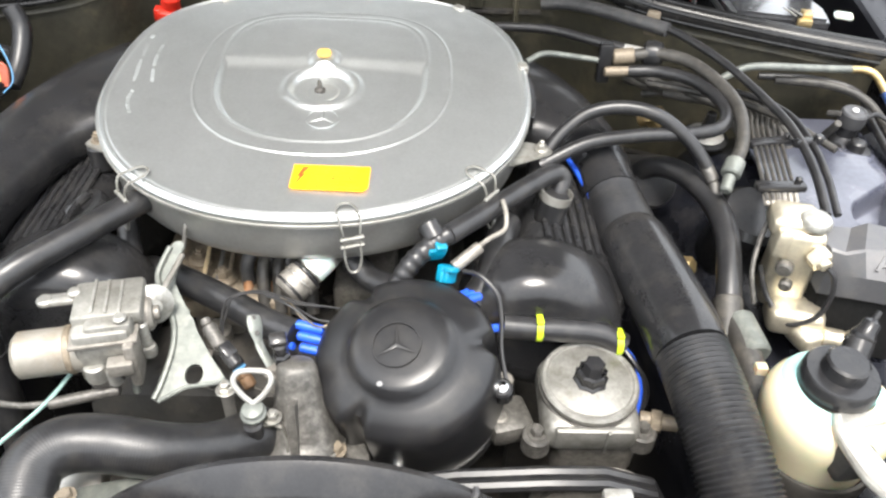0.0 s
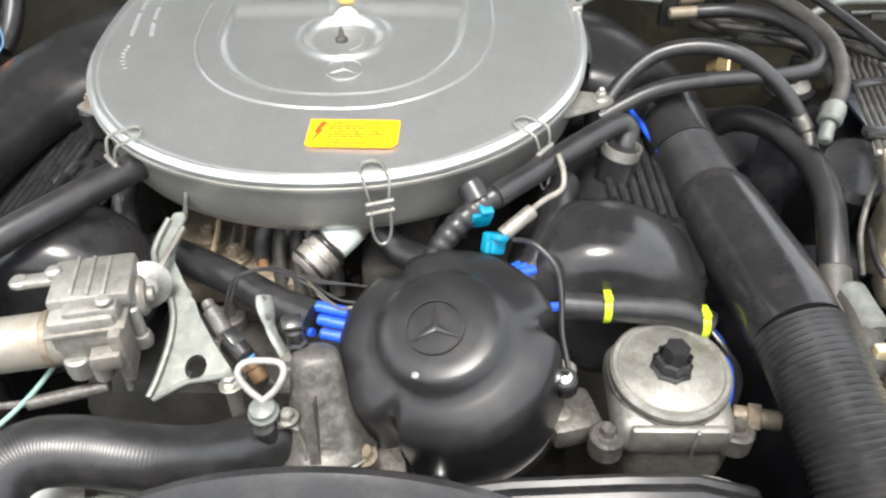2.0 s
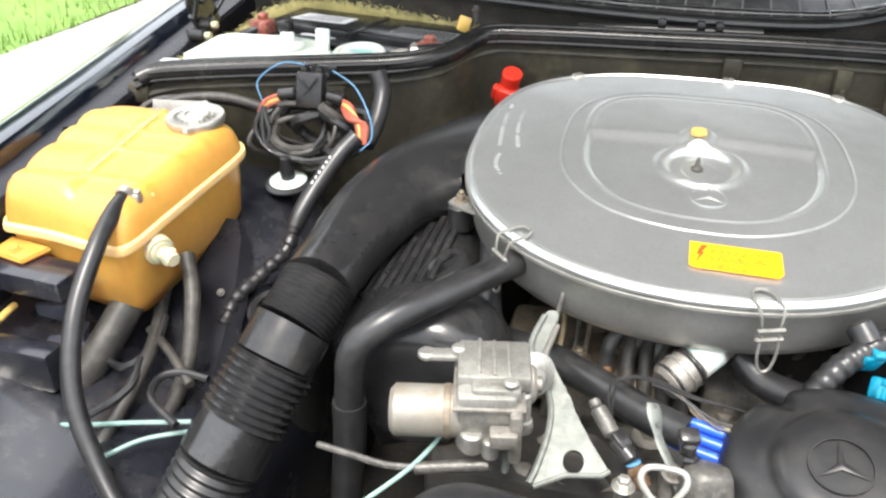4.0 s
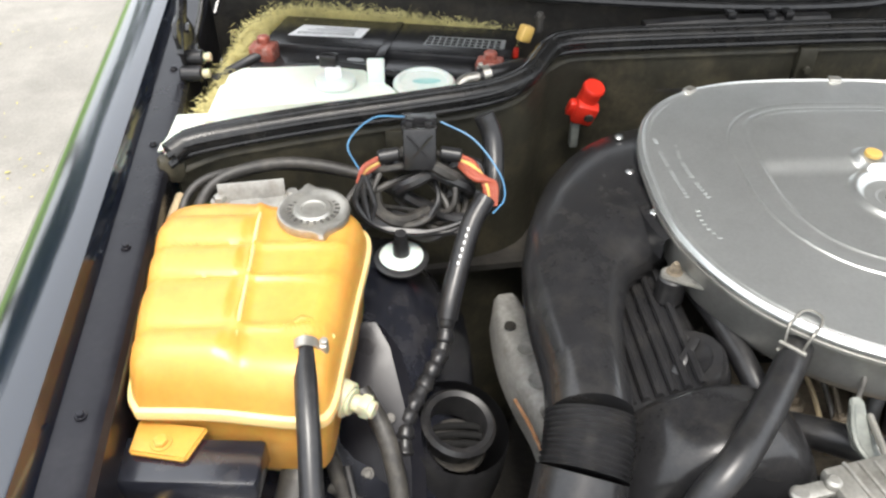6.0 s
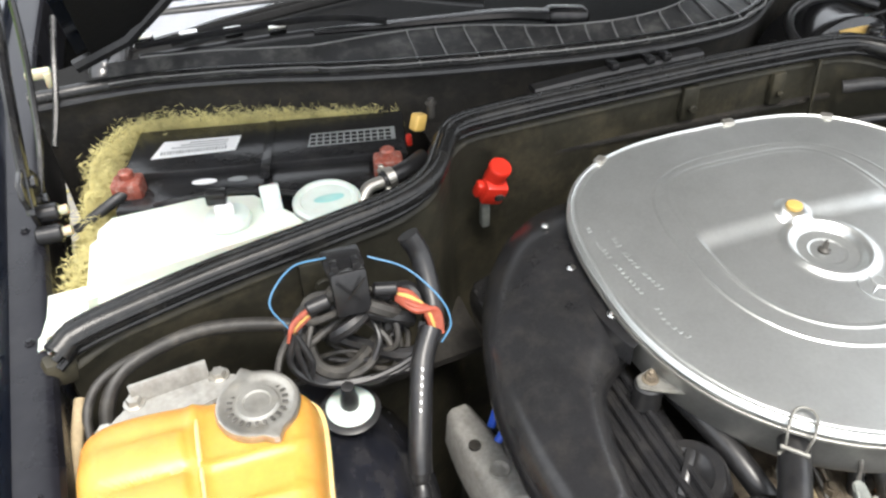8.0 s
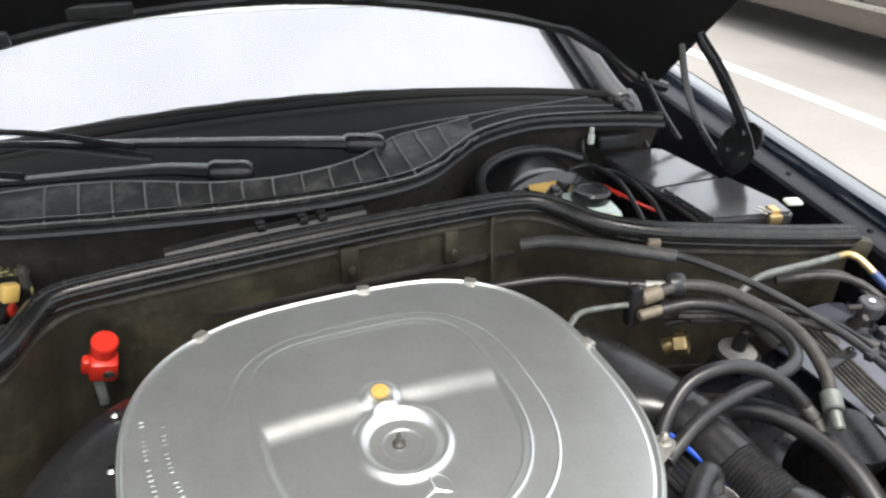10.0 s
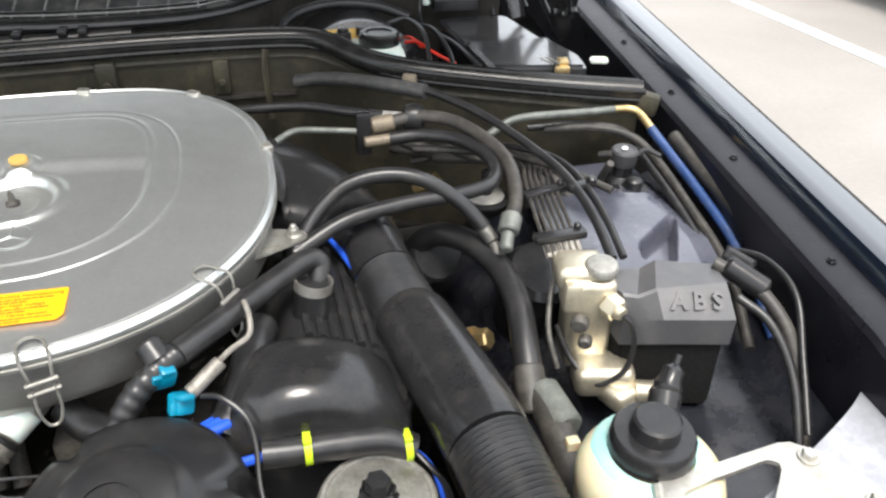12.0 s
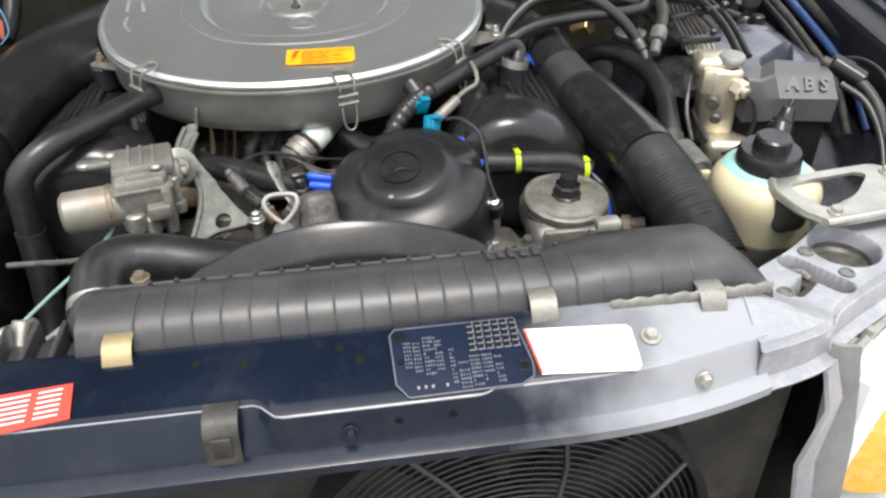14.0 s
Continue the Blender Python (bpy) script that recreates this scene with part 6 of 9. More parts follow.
rows = [[(x, y, z - 0.02) for x, y, z in tank_row(-0.165)]]
for i in range(40):
    x = -0.16 + i * 0.014
    up = smooth(0.21, 0.265, x)
    drop = smooth(0.345, 0.40, x)
    rows.append(tank_row(x, 0.003 * up - 0.035 * drop, 0.012 * up))
part("tank", loft(rows, cap=True), "grey_plastic", rd, sharp=40)
for i in range(18):
    x = -0.118 + i * 0.0212
    part("edge_peg", box((x, 0.4345, 0.8715), (0.0035, 0.004, 0.005), 0.001), "grey_plastic", rd)
    part("tank_rib", sweep([(px, py, pz + 0.0005) for px, py, pz in tank_row(x)[1:6]], 0.0011, 6), "grey_plastic", rd)
for i in range(5):
    x = 0.265 + i * 0.026
    part("tank_rib", sweep([(px, py, pz + 0.0005) for px, py, pz in tank_row(x, 0.002 - 0.035 * smooth(0.33, 0.40, x))[1:5]], 0.0011, 6), "grey_plastic", rd)
for k, x in enumerate((0.158, 0.167, 0.176, 0.186, 0.196)):
    part("raised_mark", box((x, 0.4085, 0.8855), (0.006, 0.012, 0.002), 0.0008, rot(-14)), "grey_plastic", rd)
part("rear_ledge", sweep([(-0.15 + 0.02 * i, 0.4365, 0.868) for i in range(19)], 0.0026, 8), "grey_plastic", rd)
part("core", box((0.1, 0.40, 0.57), (0.56, 0.05, 0.45), 0.004), "dark", rd)
part("hose_neck", hose([(-0.135, 0.40, 0.845), (-0.150, 0.415, 0.846), (-0.163, 0.432, 0.842), (-0.169, 0.45, 0.836)], [0.030] * 8 + [0.027] * 8 + [0.024] * 9, 24), "grey_plastic", rd)
for k in range(3):
    part("cooling_fin", box((-0.185 - 0.022 * k, 0.385, 0.83), (0.005, 0.07, 0.05), 0.002), "grey_plastic", rd)
part("side_tank", box((-0.235, 0.39, 0.80), (0.12, 0.06, 0.08), 0.012), "grey_plastic", rd)
for x, y, z, mat in ((0.190, 0.352, 0.860, "stainedalu"), (0.325, 0.346, 0.856, "stainedalu"), (-0.128, 0.352, 0.858, "tan")):
    clip = thing("radiator_clip", (x, y, z), "bent sheet metal spring clip holding the radiator", "clip", "radiator clips")
    part("strap", thick(loft([[(x - 0.0105, yy, zz), (x + 0.0105, yy, zz)] for yy, zz in ((y + 0.028, z + 0.004), (y + 0.027, z + 0.010), (y + 0.023, z + 0.0155), (y + 0.016, z + 0.0185), (y + 0.008, z + 0.0185), (y + 0.001, z + 0.0155), (y - 0.0045, z + 0.009), (y - 0.008, z + 0.001), (y - 0.008, z - 0.006), (y - 0.004, z - 0.012))]), 0.002), mat, clip, sharp=60)
    part("slot_pad", box((x + 0.002, y - 0.008, z - 0.006), (0.032, 0.012, 0.006), 0.002), "rubber", clip)
part("rear_clip", box((0.268, 0.44, 0.885), (0.022, 0.014, 0.010), 0.003), "alu", rd)
part("wavy_strip", sweep([(0.245 + 0.0052 * i, 0.352 - 0.0001 * i, 0.866 + 0.0002 * i + 0.0014 * math.sin(i * 1.9)) for i in range(26)], 0.0048, 6, squash=0.3, up=(0, -1, 0.3)), "stainedalu", rd, "crimped metal strip along the tank")
part("drain_screw", join(cyl((-0.128, 0.446, 0.845), 0.005, 0.024), bolt((-0.128, 0.446, 0.869), 0.0055, 0.005)), "castbrown", rd)

# details on the crossmember
def on_cross(x, y):
    return 0.865 - (0.352 - y) * 0.23


cm = rot(13)
def punched(x, y, r, lift=0.0):
    """A dark disc laid on as a punched hole's shade, with a thin pale burr."""
    hole = part("stamped_hole", lathe([(0, 0), (r * 0.96, 0), (r, 0.0003)], (x, y, on_cross(x, y) + 0.0004 + lift), cm, 20), "felt", cross, "dark disc painted as a punched hole's shade")
    part("hole_rim", lathe([(r * 0.94, 0.0003), (r * 1.02, 0.0008), (r * 1.12, 0.0003)], (x, y, on_cross(x, y) + 0.0004 + lift), cm, 20), "navy_glare", hole)


for x, y, r in ((0.032, 0.342, 0.0036), (0.046, 0.330, 0.0038), (0.019, 0.329, 0.0014), (-0.072, 0.341, 0.0032), (-0.037, 0.336, 0.0034), (-0.060, 0.322, 0.0012)):
    punched(x, y, r)
PLATE = [(0.0785, 0.2915), (0.160, 0.2925), (0.1700, 0.298), (0.1715, 0.309), (0.1650, 0.350), (0.0735, 0.350), (0.0695, 0.345), (0.0705, 0.303)]
cover = part("type_plate", slab(PLATE, 0.0, 0.0016, None, 0.0005), "navy", cross, "navy plate with square holes and stamped characters")
for v in cover.data.vertices:
    w = v.co + base_of(cross)
    v.co.z = v.co.z + on_cross(w.x, w.y) + 0.001
part("plate_edge", sweep([(x, y, on_cross(x, y) + 0.0024) for x, y in PLATE + PLATE[:1]], 0.0006, 6), "stamp", cover, "thin pale edge")
for x, y, r in ((0.077, 0.343, 0.0040), (0.165, 0.307, 0.0042), (0.0755, 0.321, 0.0020), (0.1665, 0.317, 0.0019)):
    punched(x, y, r, 0.0025)
for i in range(6):
    for j in range(5):
        x, y = 0.1300 + i * 0.0066 + 0.0002 * j, 0.3265 + j * 0.0052
        rim = part("square_hole", box((x, y, on_cross(x, y) + 0.0026), (0.0052, 0.0041, 0.0006), 0.0002, cm), "stamp", cross)
        # raised dark square: the hole's shade put into the colour
        part("hole_floor", box((x - 0.0005, y + 0.0005, on_cross(x, y) + 0.0029), (0.0044, 0.0033, 0.0006), 0, cm), "felt", rim)
rng = random.Random(7)
for x, y0, y1, w in ((0.0815, 0.316, 0.338, 0.0042), (0.0890, 0.312, 0.339, 0.0055), (0.0970, 0.309, 0.340, 0.0062), (0.1050, 0.312, 0.340, 0.0055), (0.1140, 0.300, 0.330, 0.0030), (0.1210, 0.295, 0.318, 0.0062), (0.1300, 0.296, 0.320, 0.0066), (0.1390, 0.296, 0.320, 0.0066), (0.1475, 0.297, 0.321, 0.0055)):
    marks, y = [], y0
    while y < y1:
        x0 = x - w / 2
        while x0 < x + w / 2 and rng.random() < 0.93:
            marks.append(box((x0, y, on_cross(x0, y) + 0.0027), (rng.uniform(0.0007, 0.0013), rng.uniform(0.0012, 0.0022), 0.0005), 0, cm))
            x0 += 0.0020
        y += 0.0034
    if marks:
        part("stamped_column", join(*marks), "stamp", cross)
part("stamped_column", join(*[box((0.086 + 0.0052 * q, 0.2985, on_cross(0, 0.2985) + 0.0027), (0.0018, 0.0024, 0.0005), 0, cm) for q in (0, 1, 2, 4)]), "ink_grey", cross)
lab = thing("paper_label", (0.22, 0.31, 0.85), "white paper label with a red edge on the crossmember", "label")


def laid(bm, lift):
    """Lays a flat sheet on the crossmember's top."""
    for v in bm.verts:
        v.co.z += on_cross(v.co.x, v.co.y) + lift
    return bm


part("label_sheet", laid(slab([(0.1755, 0.298), (0.246, 0.2925), (0.2505, 0.2965), (0.2525, 0.3285), (0.2495, 0.3325), (0.1705, 0.338)], 0.0, 0.0006), 0.0025), "paper", lab)
part("red_edge", laid(slab([(0.1752, 0.2985), (0.1768, 0.2984), (0.1722, 0.3372), (0.1705, 0.3373)], 0.0, 0.0004), 0.0032), "redlabel", lab, "red printed edge")
lr = thing("red_label", (-0.2, 0.30, 0.85), "red notice label with white print on the crossmember", "label")
pts = [(-0.24, 0.295), (-0.1535, 0.306), (-0.156, 0.334), (-0.24, 0.328)]
b = part("label_sheet", slab(pts, 0, 0.0006), "redlabel", lr)
for v in b.data.vertices:
    w = v.co + base_of(lr)
    v.co.z = v.co.z + on_cross(w.x, w.y) + 0.0015
for j in range(6):
    for i in range(2):
        x, y = -0.200 + i * 0.030, 0.306 + j * 0.0040 + i * 0.003
        part("print_line", box((x, y, on_cross(x, y) + 0.0026), (0.034 - 0.018 * i, 0.0011, 0.0004), 0, cm @ rot(0, 0, 6)), "ink_white", lr)
part("cross_bolt", bolt((0.266, 0.322, on_cross(0.266, 0.322)), 0.0055, 0.005, (0, -0.2, 1)), "zinc", cross, "zinc hexagon bolt")
part("cross_bolt", bolt((0.302, 0.2955, 0.834), 0.005, 0.005, (0, -1, 0.1)), "zinc", cross, "zinc hexagon bolt")
part("cross_bolt", bolt((0.0355, 0.2848, 0.834), 0.0042, 0.005, (0, -1, 0.1)), "navy", cross)
for x in (0.070, 0.109):
    # dark discs on the front face, painted shade of two holes
    part("stamped_hole", lathe([(0, 0), (0.0024, 0), (0.0028, 0.0004), (0.0032, 0)], (x, 0.2857, 0.838), rot(94), 16), "felt", cross, "dark disc painted as a punched hole's shade")
part("cable_clip", join(thick(loft([[(x, 0.305, 0.8565), (x, 0.299, 0.8575), (x, 0.290, 0.8555), (x, 0.2835, 0.8500), (x, 0.2815, 0.842), (x, 0.2800, 0.822), (x, 0.2765, 0.813)] for x in (-0.064, -0.0635, -0.0405, -0.040)]), 0.0022), box((-0.052, 0.281, 0.836), (0.014, 0.003, 0.020), 0.001, rot(4))), "rubber_dusty", cross, "olive black folded clip")

# condenser fan grille ahead of the radiator
cf = thing("condenser_fan", (0.165, 0.33, 0.33), "dark condenser fan behind a round wire guard", "fan")
for k in range(26):
    r = 0.03 + 0.0060 * k
    part("guard_ring", sweep([(0.165 + r * math.cos(a), 0.318 - 0.02 * (1 - (r / 0.18) ** 2), 0.615 + r * math.sin(a)) for a in [2 * math.pi * i / 48 for i in range(49)]], 0.0011, 6, cap=False), "plastic", cf)
for k in range(8):
    a = radians(45 * k + 15)
    part("guard_spoke", sweep([(0.165 + r * math.cos(a + (r - 0.03) * 2), 0.316 - 0.02 * (1 - (r / 0.18) ** 2), 0.615 + r * math.sin(a + (r - 0.03) * 2)) for r in (0.03, 0.08, 0.13, 0.18)], 0.0022, 6), "grey_plastic", cf)
part("fan_ring", lathe([(0.180, 0), (0.188, 0), (0.188, 0.04), (0.180, 0.04), (0.180, 0)], (0.165, 0.355, 0.615), rot(90), 48), "matt", cf)
part("hub", cyl((0.165, 0.352, 0.615), 0.045, 0.03, rot(90)), "matt", cf)
for k in range(6):
    a = radians(60 * k)
    part("fan_blade", box((0.165 + 0.105 * math.cos(a), 0.340, 0.615 + 0.105 * math.sin(a)), (0.13, 0.004, 0.05), 0.0015, rot(20, 0, 0) @ Matrix.Rotation(-a, 4, "Y")), "matt", cf)
part("condenser", box((0.1, 0.362, 0.56), (0.66, 0.012, 0.44), 0.003), "dark", cf)

# ---- bay beside the coolant tank ----
ct = thing("coolant_tank", (-0.645, 0.85, 0.76), "amber translucent plastic coolant expansion tank", "expansion tank")


def tank_outline(k, drop):
    """The tank seen from above, scaled by k about its middle, tilted forwards."""
    pts = [(-0.722, 0.742), (-0.66, 0.738), (-0.592, 0.728), (-0.566, 0.735), (-0.557, 0.79), (-0.548, 0.86), (-0.540, 0.925), (-0.545, 0.950), (-0.565, 0.962), (-0.62, 0.966), (-0.70, 0.972), (-0.738, 0.962), (-0.745, 0.93), (-0.740, 0.85), (-0.733, 0.765)]
    out = []
    for p in along([(x, y, 0) for x, y in pts + pts[:1]], 121)[:-1]:
        x, y = -0.645 + k * (p.x + 0.645), 0.85 + k * (p.y - 0.85)
        out.append((x, y, 0.885 + 0.11 * (y - 0.85) + drop))
    return out


RIBS = (0.740, 0.787, 0.846, 0.888, 0.930)


def tank_relief(x, y):
    """Lobes on the outer half, flat panels between raised ribs on the inner half."""
    near = min(abs(y - r) for r in RIBS[1:-1])
    if x < -0.642:
        lobe = 0.0
        for a, b in zip(RIBS, RIBS[1:]):
            if a <= y <= b:
                lobe = math.sin(math.pi * (y - a) / (b - a)) ** 0.6
        h = 0.0075 * lobe * min(1, (-0.642 - x) / 0.012)
    else:
        h = -0.002 + 0.0035 * math.exp(-(near / 0.004) ** 2)
    return h + 0.0035 * math.exp(-((x + 0.642) / 0.005) ** 2)


upper = []
for k, d in [(1.0, 0.003), (0.992, 0.010), (0.978, 0.019), (0.955, 0.028), (0.92, 0.036), (0.87, 0.042), (0.81, 0.0455)] + [(0.76 - 0.03 * i, 0.047) for i in range(26)]:
    upper.append([(x, y, z + tank_relief(x, y) * min(1, (1.0 - k) / 0.06)) for x, y, z in tank_outline(k, d)])
part("upper_shell", loft(upper, close=True, cap=True), "orange", ct, "amber upper shell with moulded lobes and ribs", sharp=70)
part("seam", loft([tank_outline(k, d) for k, d in ((0.98, -0.004), (1.030, -0.004), (1.037, 0.0), (1.032, 0.005), (0.98, 0.007))], close=True), "orange_edge", ct, "pale welded seam", sharp=50)
part("lower_shell", loft([tank_outline(k, d) for k, d in ((0.97, -0.003), (0.955, -0.03), (0.92, -0.075), (0.80, -0.10), (0.3, -0.105), (0.01, -0.105))], close=True), "orange", ct, sharp=70)
for y in RIBS[1:-1]:
    part("rib", hose([(x, y + 0.002 * math.sin(x * 40), 0.930 + 0.11 * (y - 0.85) - drop) for x, drop in ((-0.632, 0.0), (-0.61, 0.0), (-0.59, 0.0005), (-0.575, 0.004), (-0.563, 0.014))], 0.0022, 8), "orange_edge", ct)
    part("rib", hose([(x, y + 0.05 * (x + 0.65), 0.9285 + 0.11 * (y - 0.85) - drop) for x, drop in ((-0.650, 0.0), (-0.68, 0.0005), (-0.705, 0.004), (-0.72, 0.012), (-0.731, 0.024))], 0.0022, 8), "orange_edge", ct)
part("rib", hose([(-0.642, y, 0.9335 + 0.11 * (y - 0.85) - d) for y, d in ((0.748, 0.02), (0.762, 0.004), (0.80, 0.0), (0.86, 0.0), (0.92, 0.0), (0.945, 0.005))], 0.0022, 8), "orange_edge", ct)
part("filler_neck", lathe([(0.034, 0), (0.036, 0.006), (0.030, 0.012), (0.029, 0.022)], (-0.592, 0.930, 0.918), rot(5), 32), "orange", ct)


def ears(a, i):
    return 1 + (0.24 * max(math.exp(-(((a - radians(102) + math.pi) % (2 * math.pi) - math.pi) / 0.15) ** 2), math.exp(-(((a - radians(-75) + math.pi) % (2 * math.pi) - math.pi) / 0.15) ** 2)) if 0 < i < 5 else 0)


cap = part("radiator_cap", lathe([(0.030, -0.006), (0.0345, -0.006), (0.036, 0.0), (0.0345, 0.004), (0.031, 0.0045), (0.028, 0.003), (0.019, 0.003), (0.017, 0.0055), (0.012, 0.0055), (0.011, 0.004), (0, 0.004)], (-0.590, 0.931, 0.943), rot(4), 64, ears), "zinc", ct, "worn bright metal pressure cap with two ears")
for i in range(22):
    a = 2 * math.pi * i / 22
    part("stamped_mark", box((-0.590 + 0.0235 * math.cos(a), 0.931 + 0.0235 * math.sin(a), 0.9465), (0.003, 0.005, 0.0008), 0.0002, rot(0, 0, math.degrees(a) - 90)), "castdark", cap)
part("outlet", join(rod((-0.588, 0.792, 0.916), (-0.584, 0.765, 0.913), 0.0085), rod((-0.59, 0.80, 0.91), (-0.587, 0.788, 0.915), 0.014)), "orange", ct)
part("level_sensor", join(rod((-0.563, 0.772, 0.855), (-0.552, 0.766, 0.853), 0.0165, 20), rod((-0.553, 0.767, 0.853), (-0.549, 0.765, 0.853), 0.0125, 20), rod((-0.549, 0.765, 0.853), (-0.530, 0.756, 0.851), 0.008, 12), box((-0.538, 0.760, 0.8525), (0.010, 0.016, 0.016), 0.002, rot(0, 0, -25))), "cream", ct, "cream level sensor plug")
part("front_foot", join(slab([(-0.728, 0.715), (-0.680, 0.705), (-0.668, 0.738), (-0.728, 0.75)], 0.852, 0.858, None, 0.002), bolt((-0.703, 0.722, 0.858), 0.006, 0.004)), "orange", ct)
ov = thing("overflow_hose", (-0.57, 0.66, 0.70), "black rubber overflow hose clamped to the coolant tank", "hose")
part("hose", hose([(-0.585, 0.775, 0.9145), (-0.583, 0.745, 0.908), (-0.578, 0.70, 0.888), (-0.572, 0.645, 0.845), (-0.555, 0.600, 0.79), (-0.515, 0.565, 0.735), (-0.46, 0.53, 0.69), (-0.40, 0.49, 0.65)], 0.0095, 16), "rubber", ov)
part("hose_clamp", clamp((-0.5845, 0.770, 0.9138), (0.1, -1, -0.12), 0.0105), "zinc", ov, "zinc hose clamp")
lh = thing("lower_hose", (-0.57, 0.70, 0.66), "grey-black coolant hose below the expansion tank", "hose")
part("hose", hose([(-0.590, 0.785, 0.805), (-0.597, 0.758, 0.790), (-0.610, 0.712, 0.755), (-0.628, 0.675, 0.718), (-0.653, 0.619, 0.65), (-0.66, 0.58, 0.60)], 0.0185, 16), "rubber_dusty", lh)
part("sleeve_ring", rod((-0.624, 0.684, 0.727), (-0.632, 0.668, 0.710), 0.0198, 18, 0.002), "rubber_dusty", lh)
part("hose_clamp", clamp((-0.596, 0.762, 0.793), (0.15, 0.75, 0.5), 0.0192), "zinc", lh, "zinc hose clamp")
rail = thing("tank_bracket", (-0.68, 0.71, 0.82), "dark painted steel bracket carrying the coolant tank", "bracket")
part("channel", join(box((-0.70, 0.712, 0.838), (0.16, 0.045, 0.026), 0.004, rot(0, 0, -4))), "inner", rail)
part("lower_plate", box((-0.665, 0.66, 0.76), (0.08, 0.03, 0.05), 0.006), "inner", rail)
part("yellow_strip", rod((-0.72, 0.64, 0.78), (-0.717, 0.714, 0.79), 0.004), "wire_yellow", rail)
bk = thing("mounting_plate", (-0.68, 0.99, 0.89), "chalky pale grey mounting plate behind the coolant tank", "bracket")
part("plate", slab([(-0.735, 0.965), (-0.70, 1.005), (-0.63, 1.018), (-0.605, 1.005), (-0.607, 0.985), (-0.66, 0.968)], 0.908, 0.913, None, 0.0015), "palewire", bk)
for x, y in ((-0.722, 0.972), (-0.698, 1.0), (-0.622, 1.008)):
    part("plate_bolt", bolt((x, y, 0.913), 0.007, 0.006), "zinc", bk)
part("plate_lip", box((-0.665, 1.008, 0.921), (0.07, 0.004, 0.02), 0.001, rot(-15, 0, 8)), "palewire", bk)
solo("braided_tube", hose([(-0.752, 1.04, 0.895), (-0.756, 0.99, 0.885), (-0.757, 0.93, 0.873), (-0.752, 0.86, 0.855), (-0.745, 0.78, 0.83)], 0.006, 10), "braid", "tan braided tube along the inner wing", "tube")
for k, (r, pts) in enumerate(((0.011, [(-0.735, 1.0, 0.85), (-0.728, 1.03, 0.892), (-0.70, 1.055, 0.912), (-0.63, 1.075, 0.915), (-0.55, 1.07, 0.90), (-0.50, 1.045, 0.885)]), (0.007, [(-0.742, 0.97, 0.85), (-0.745, 1.02, 0.895), (-0.715, 1.05, 0.915), (-0.64, 1.085, 0.905), (-0.56, 1.09, 0.89)]))):
    solo("wiring_loom", hose(pts, r * 0.68, 12), "rubber_dusty", "dusty black wiring loom behind the coolant tank", "wiring loom", "wiring looms")

# fuse holder and coiled wiring
fu = thing("relay_holder", (-0.484, 1.05, 0.90), "black plastic relay holder hanging on the bulkhead", "relay holder")
part("box", box((-0.484, 1.041, 0.950), (0.036, 0.020, 0.046), 0.003, rot(-18)), "matt", fu)
part("cross_rib", join(box((-0.484, 1.030, 0.954), (0.044, 0.002, 0.002), 0, rot(-18, 50, 0)), box((-0.484, 1.030, 0.954), (0.044, 0.002, 0.002), 0, rot(-18, -50, 0))), "matt", fu)
part("hook", join(box((-0.484, 1.070, 0.966), (0.040, 0.036, 0.010), 0.003), box((-0.495, 1.052, 0.973), (0.008, 0.014, 0.012), 0.002), box((-0.474, 1.052, 0.973), (0.008, 0.014, 0.012), 0.002)), "matt", fu)
for s in (-1, 1):
    part("crimp_sleeve", rod((-0.484 + s * 0.022, 1.04, 0.945), (-0.484 + s * 0.046, 1.037, 0.942), 0.0075, 12, 0.002), "rubber", fu)
for k in range(5):
    y0 = 0.003 * k
    solo("fuse_wire", hose([(-0.44, 1.036, 0.942 - y0), (-0.425, 1.03 - y0, 0.936 - y0), (-0.415 + y0, 1.018, 0.918), (-0.410 + 0.7 * y0, 1.008, 0.895)], 0.0030, 8), "wire_yellow" if k == 1 else "wire_red", "stiff red and yellow fuse wire", "wire", "fuse wires")
for k in range(3):
    solo("fuse_wire", hose([(-0.528, 1.036, 0.942 - 0.004 * k), (-0.545, 1.028, 0.935 - 0.004 * k), (-0.552, 1.02, 0.92)], 0.0030, 8), "wire_yellow" if k == 1 else "wire_red", "stiff red and yellow fuse wire", "wire", "fuse wires")
solo("blue_wire", hose([(-0.55, 1.03, 0.93), (-0.562, 1.045, 0.955), (-0.535, 1.065, 0.975), (-0.50, 1.07, 0.974)], 0.0010, 6), "wire_blue", "thin light blue wire above the relay", "wire", "blue wires")
solo("blue_wire", hose([(-0.46, 1.06, 0.972), (-0.425, 1.045, 0.958), (-0.398, 1.02, 0.93), (-0.392, 1.008, 0.905), (-0.405, 1.0, 0.89)], 0.0010, 6), "wire_blue", "thin light blue wire above the relay", "wire", "blue wires")
rng = random.Random(11)
for k in range(9):
    cx, cz, rx, rz = -0.485 + rng.uniform(-0.03, 0.03), 0.895 + rng.uniform(-0.015, 0.015), rng.uniform(0.035, 0.062), rng.uniform(0.02, 0.035)
    ph = rng.uniform(0, 6)
    pts = [(cx + rx * math.cos(a), 1.035 + 0.02 * math.sin(a * 2 + ph) + 0.015 * math.sin(a), cz + rz * math.sin(a)) for a in [ph + i * 0.7 for i in range(10)]]
    solo("coiled_wire", hose(pts, rng.choice((0.003, 0.004, 0.0075)), 8), "rubber_dusty" if k % 3 else "rubber", "coiled dusty black wire below the relay", "wire", "coiled wires")
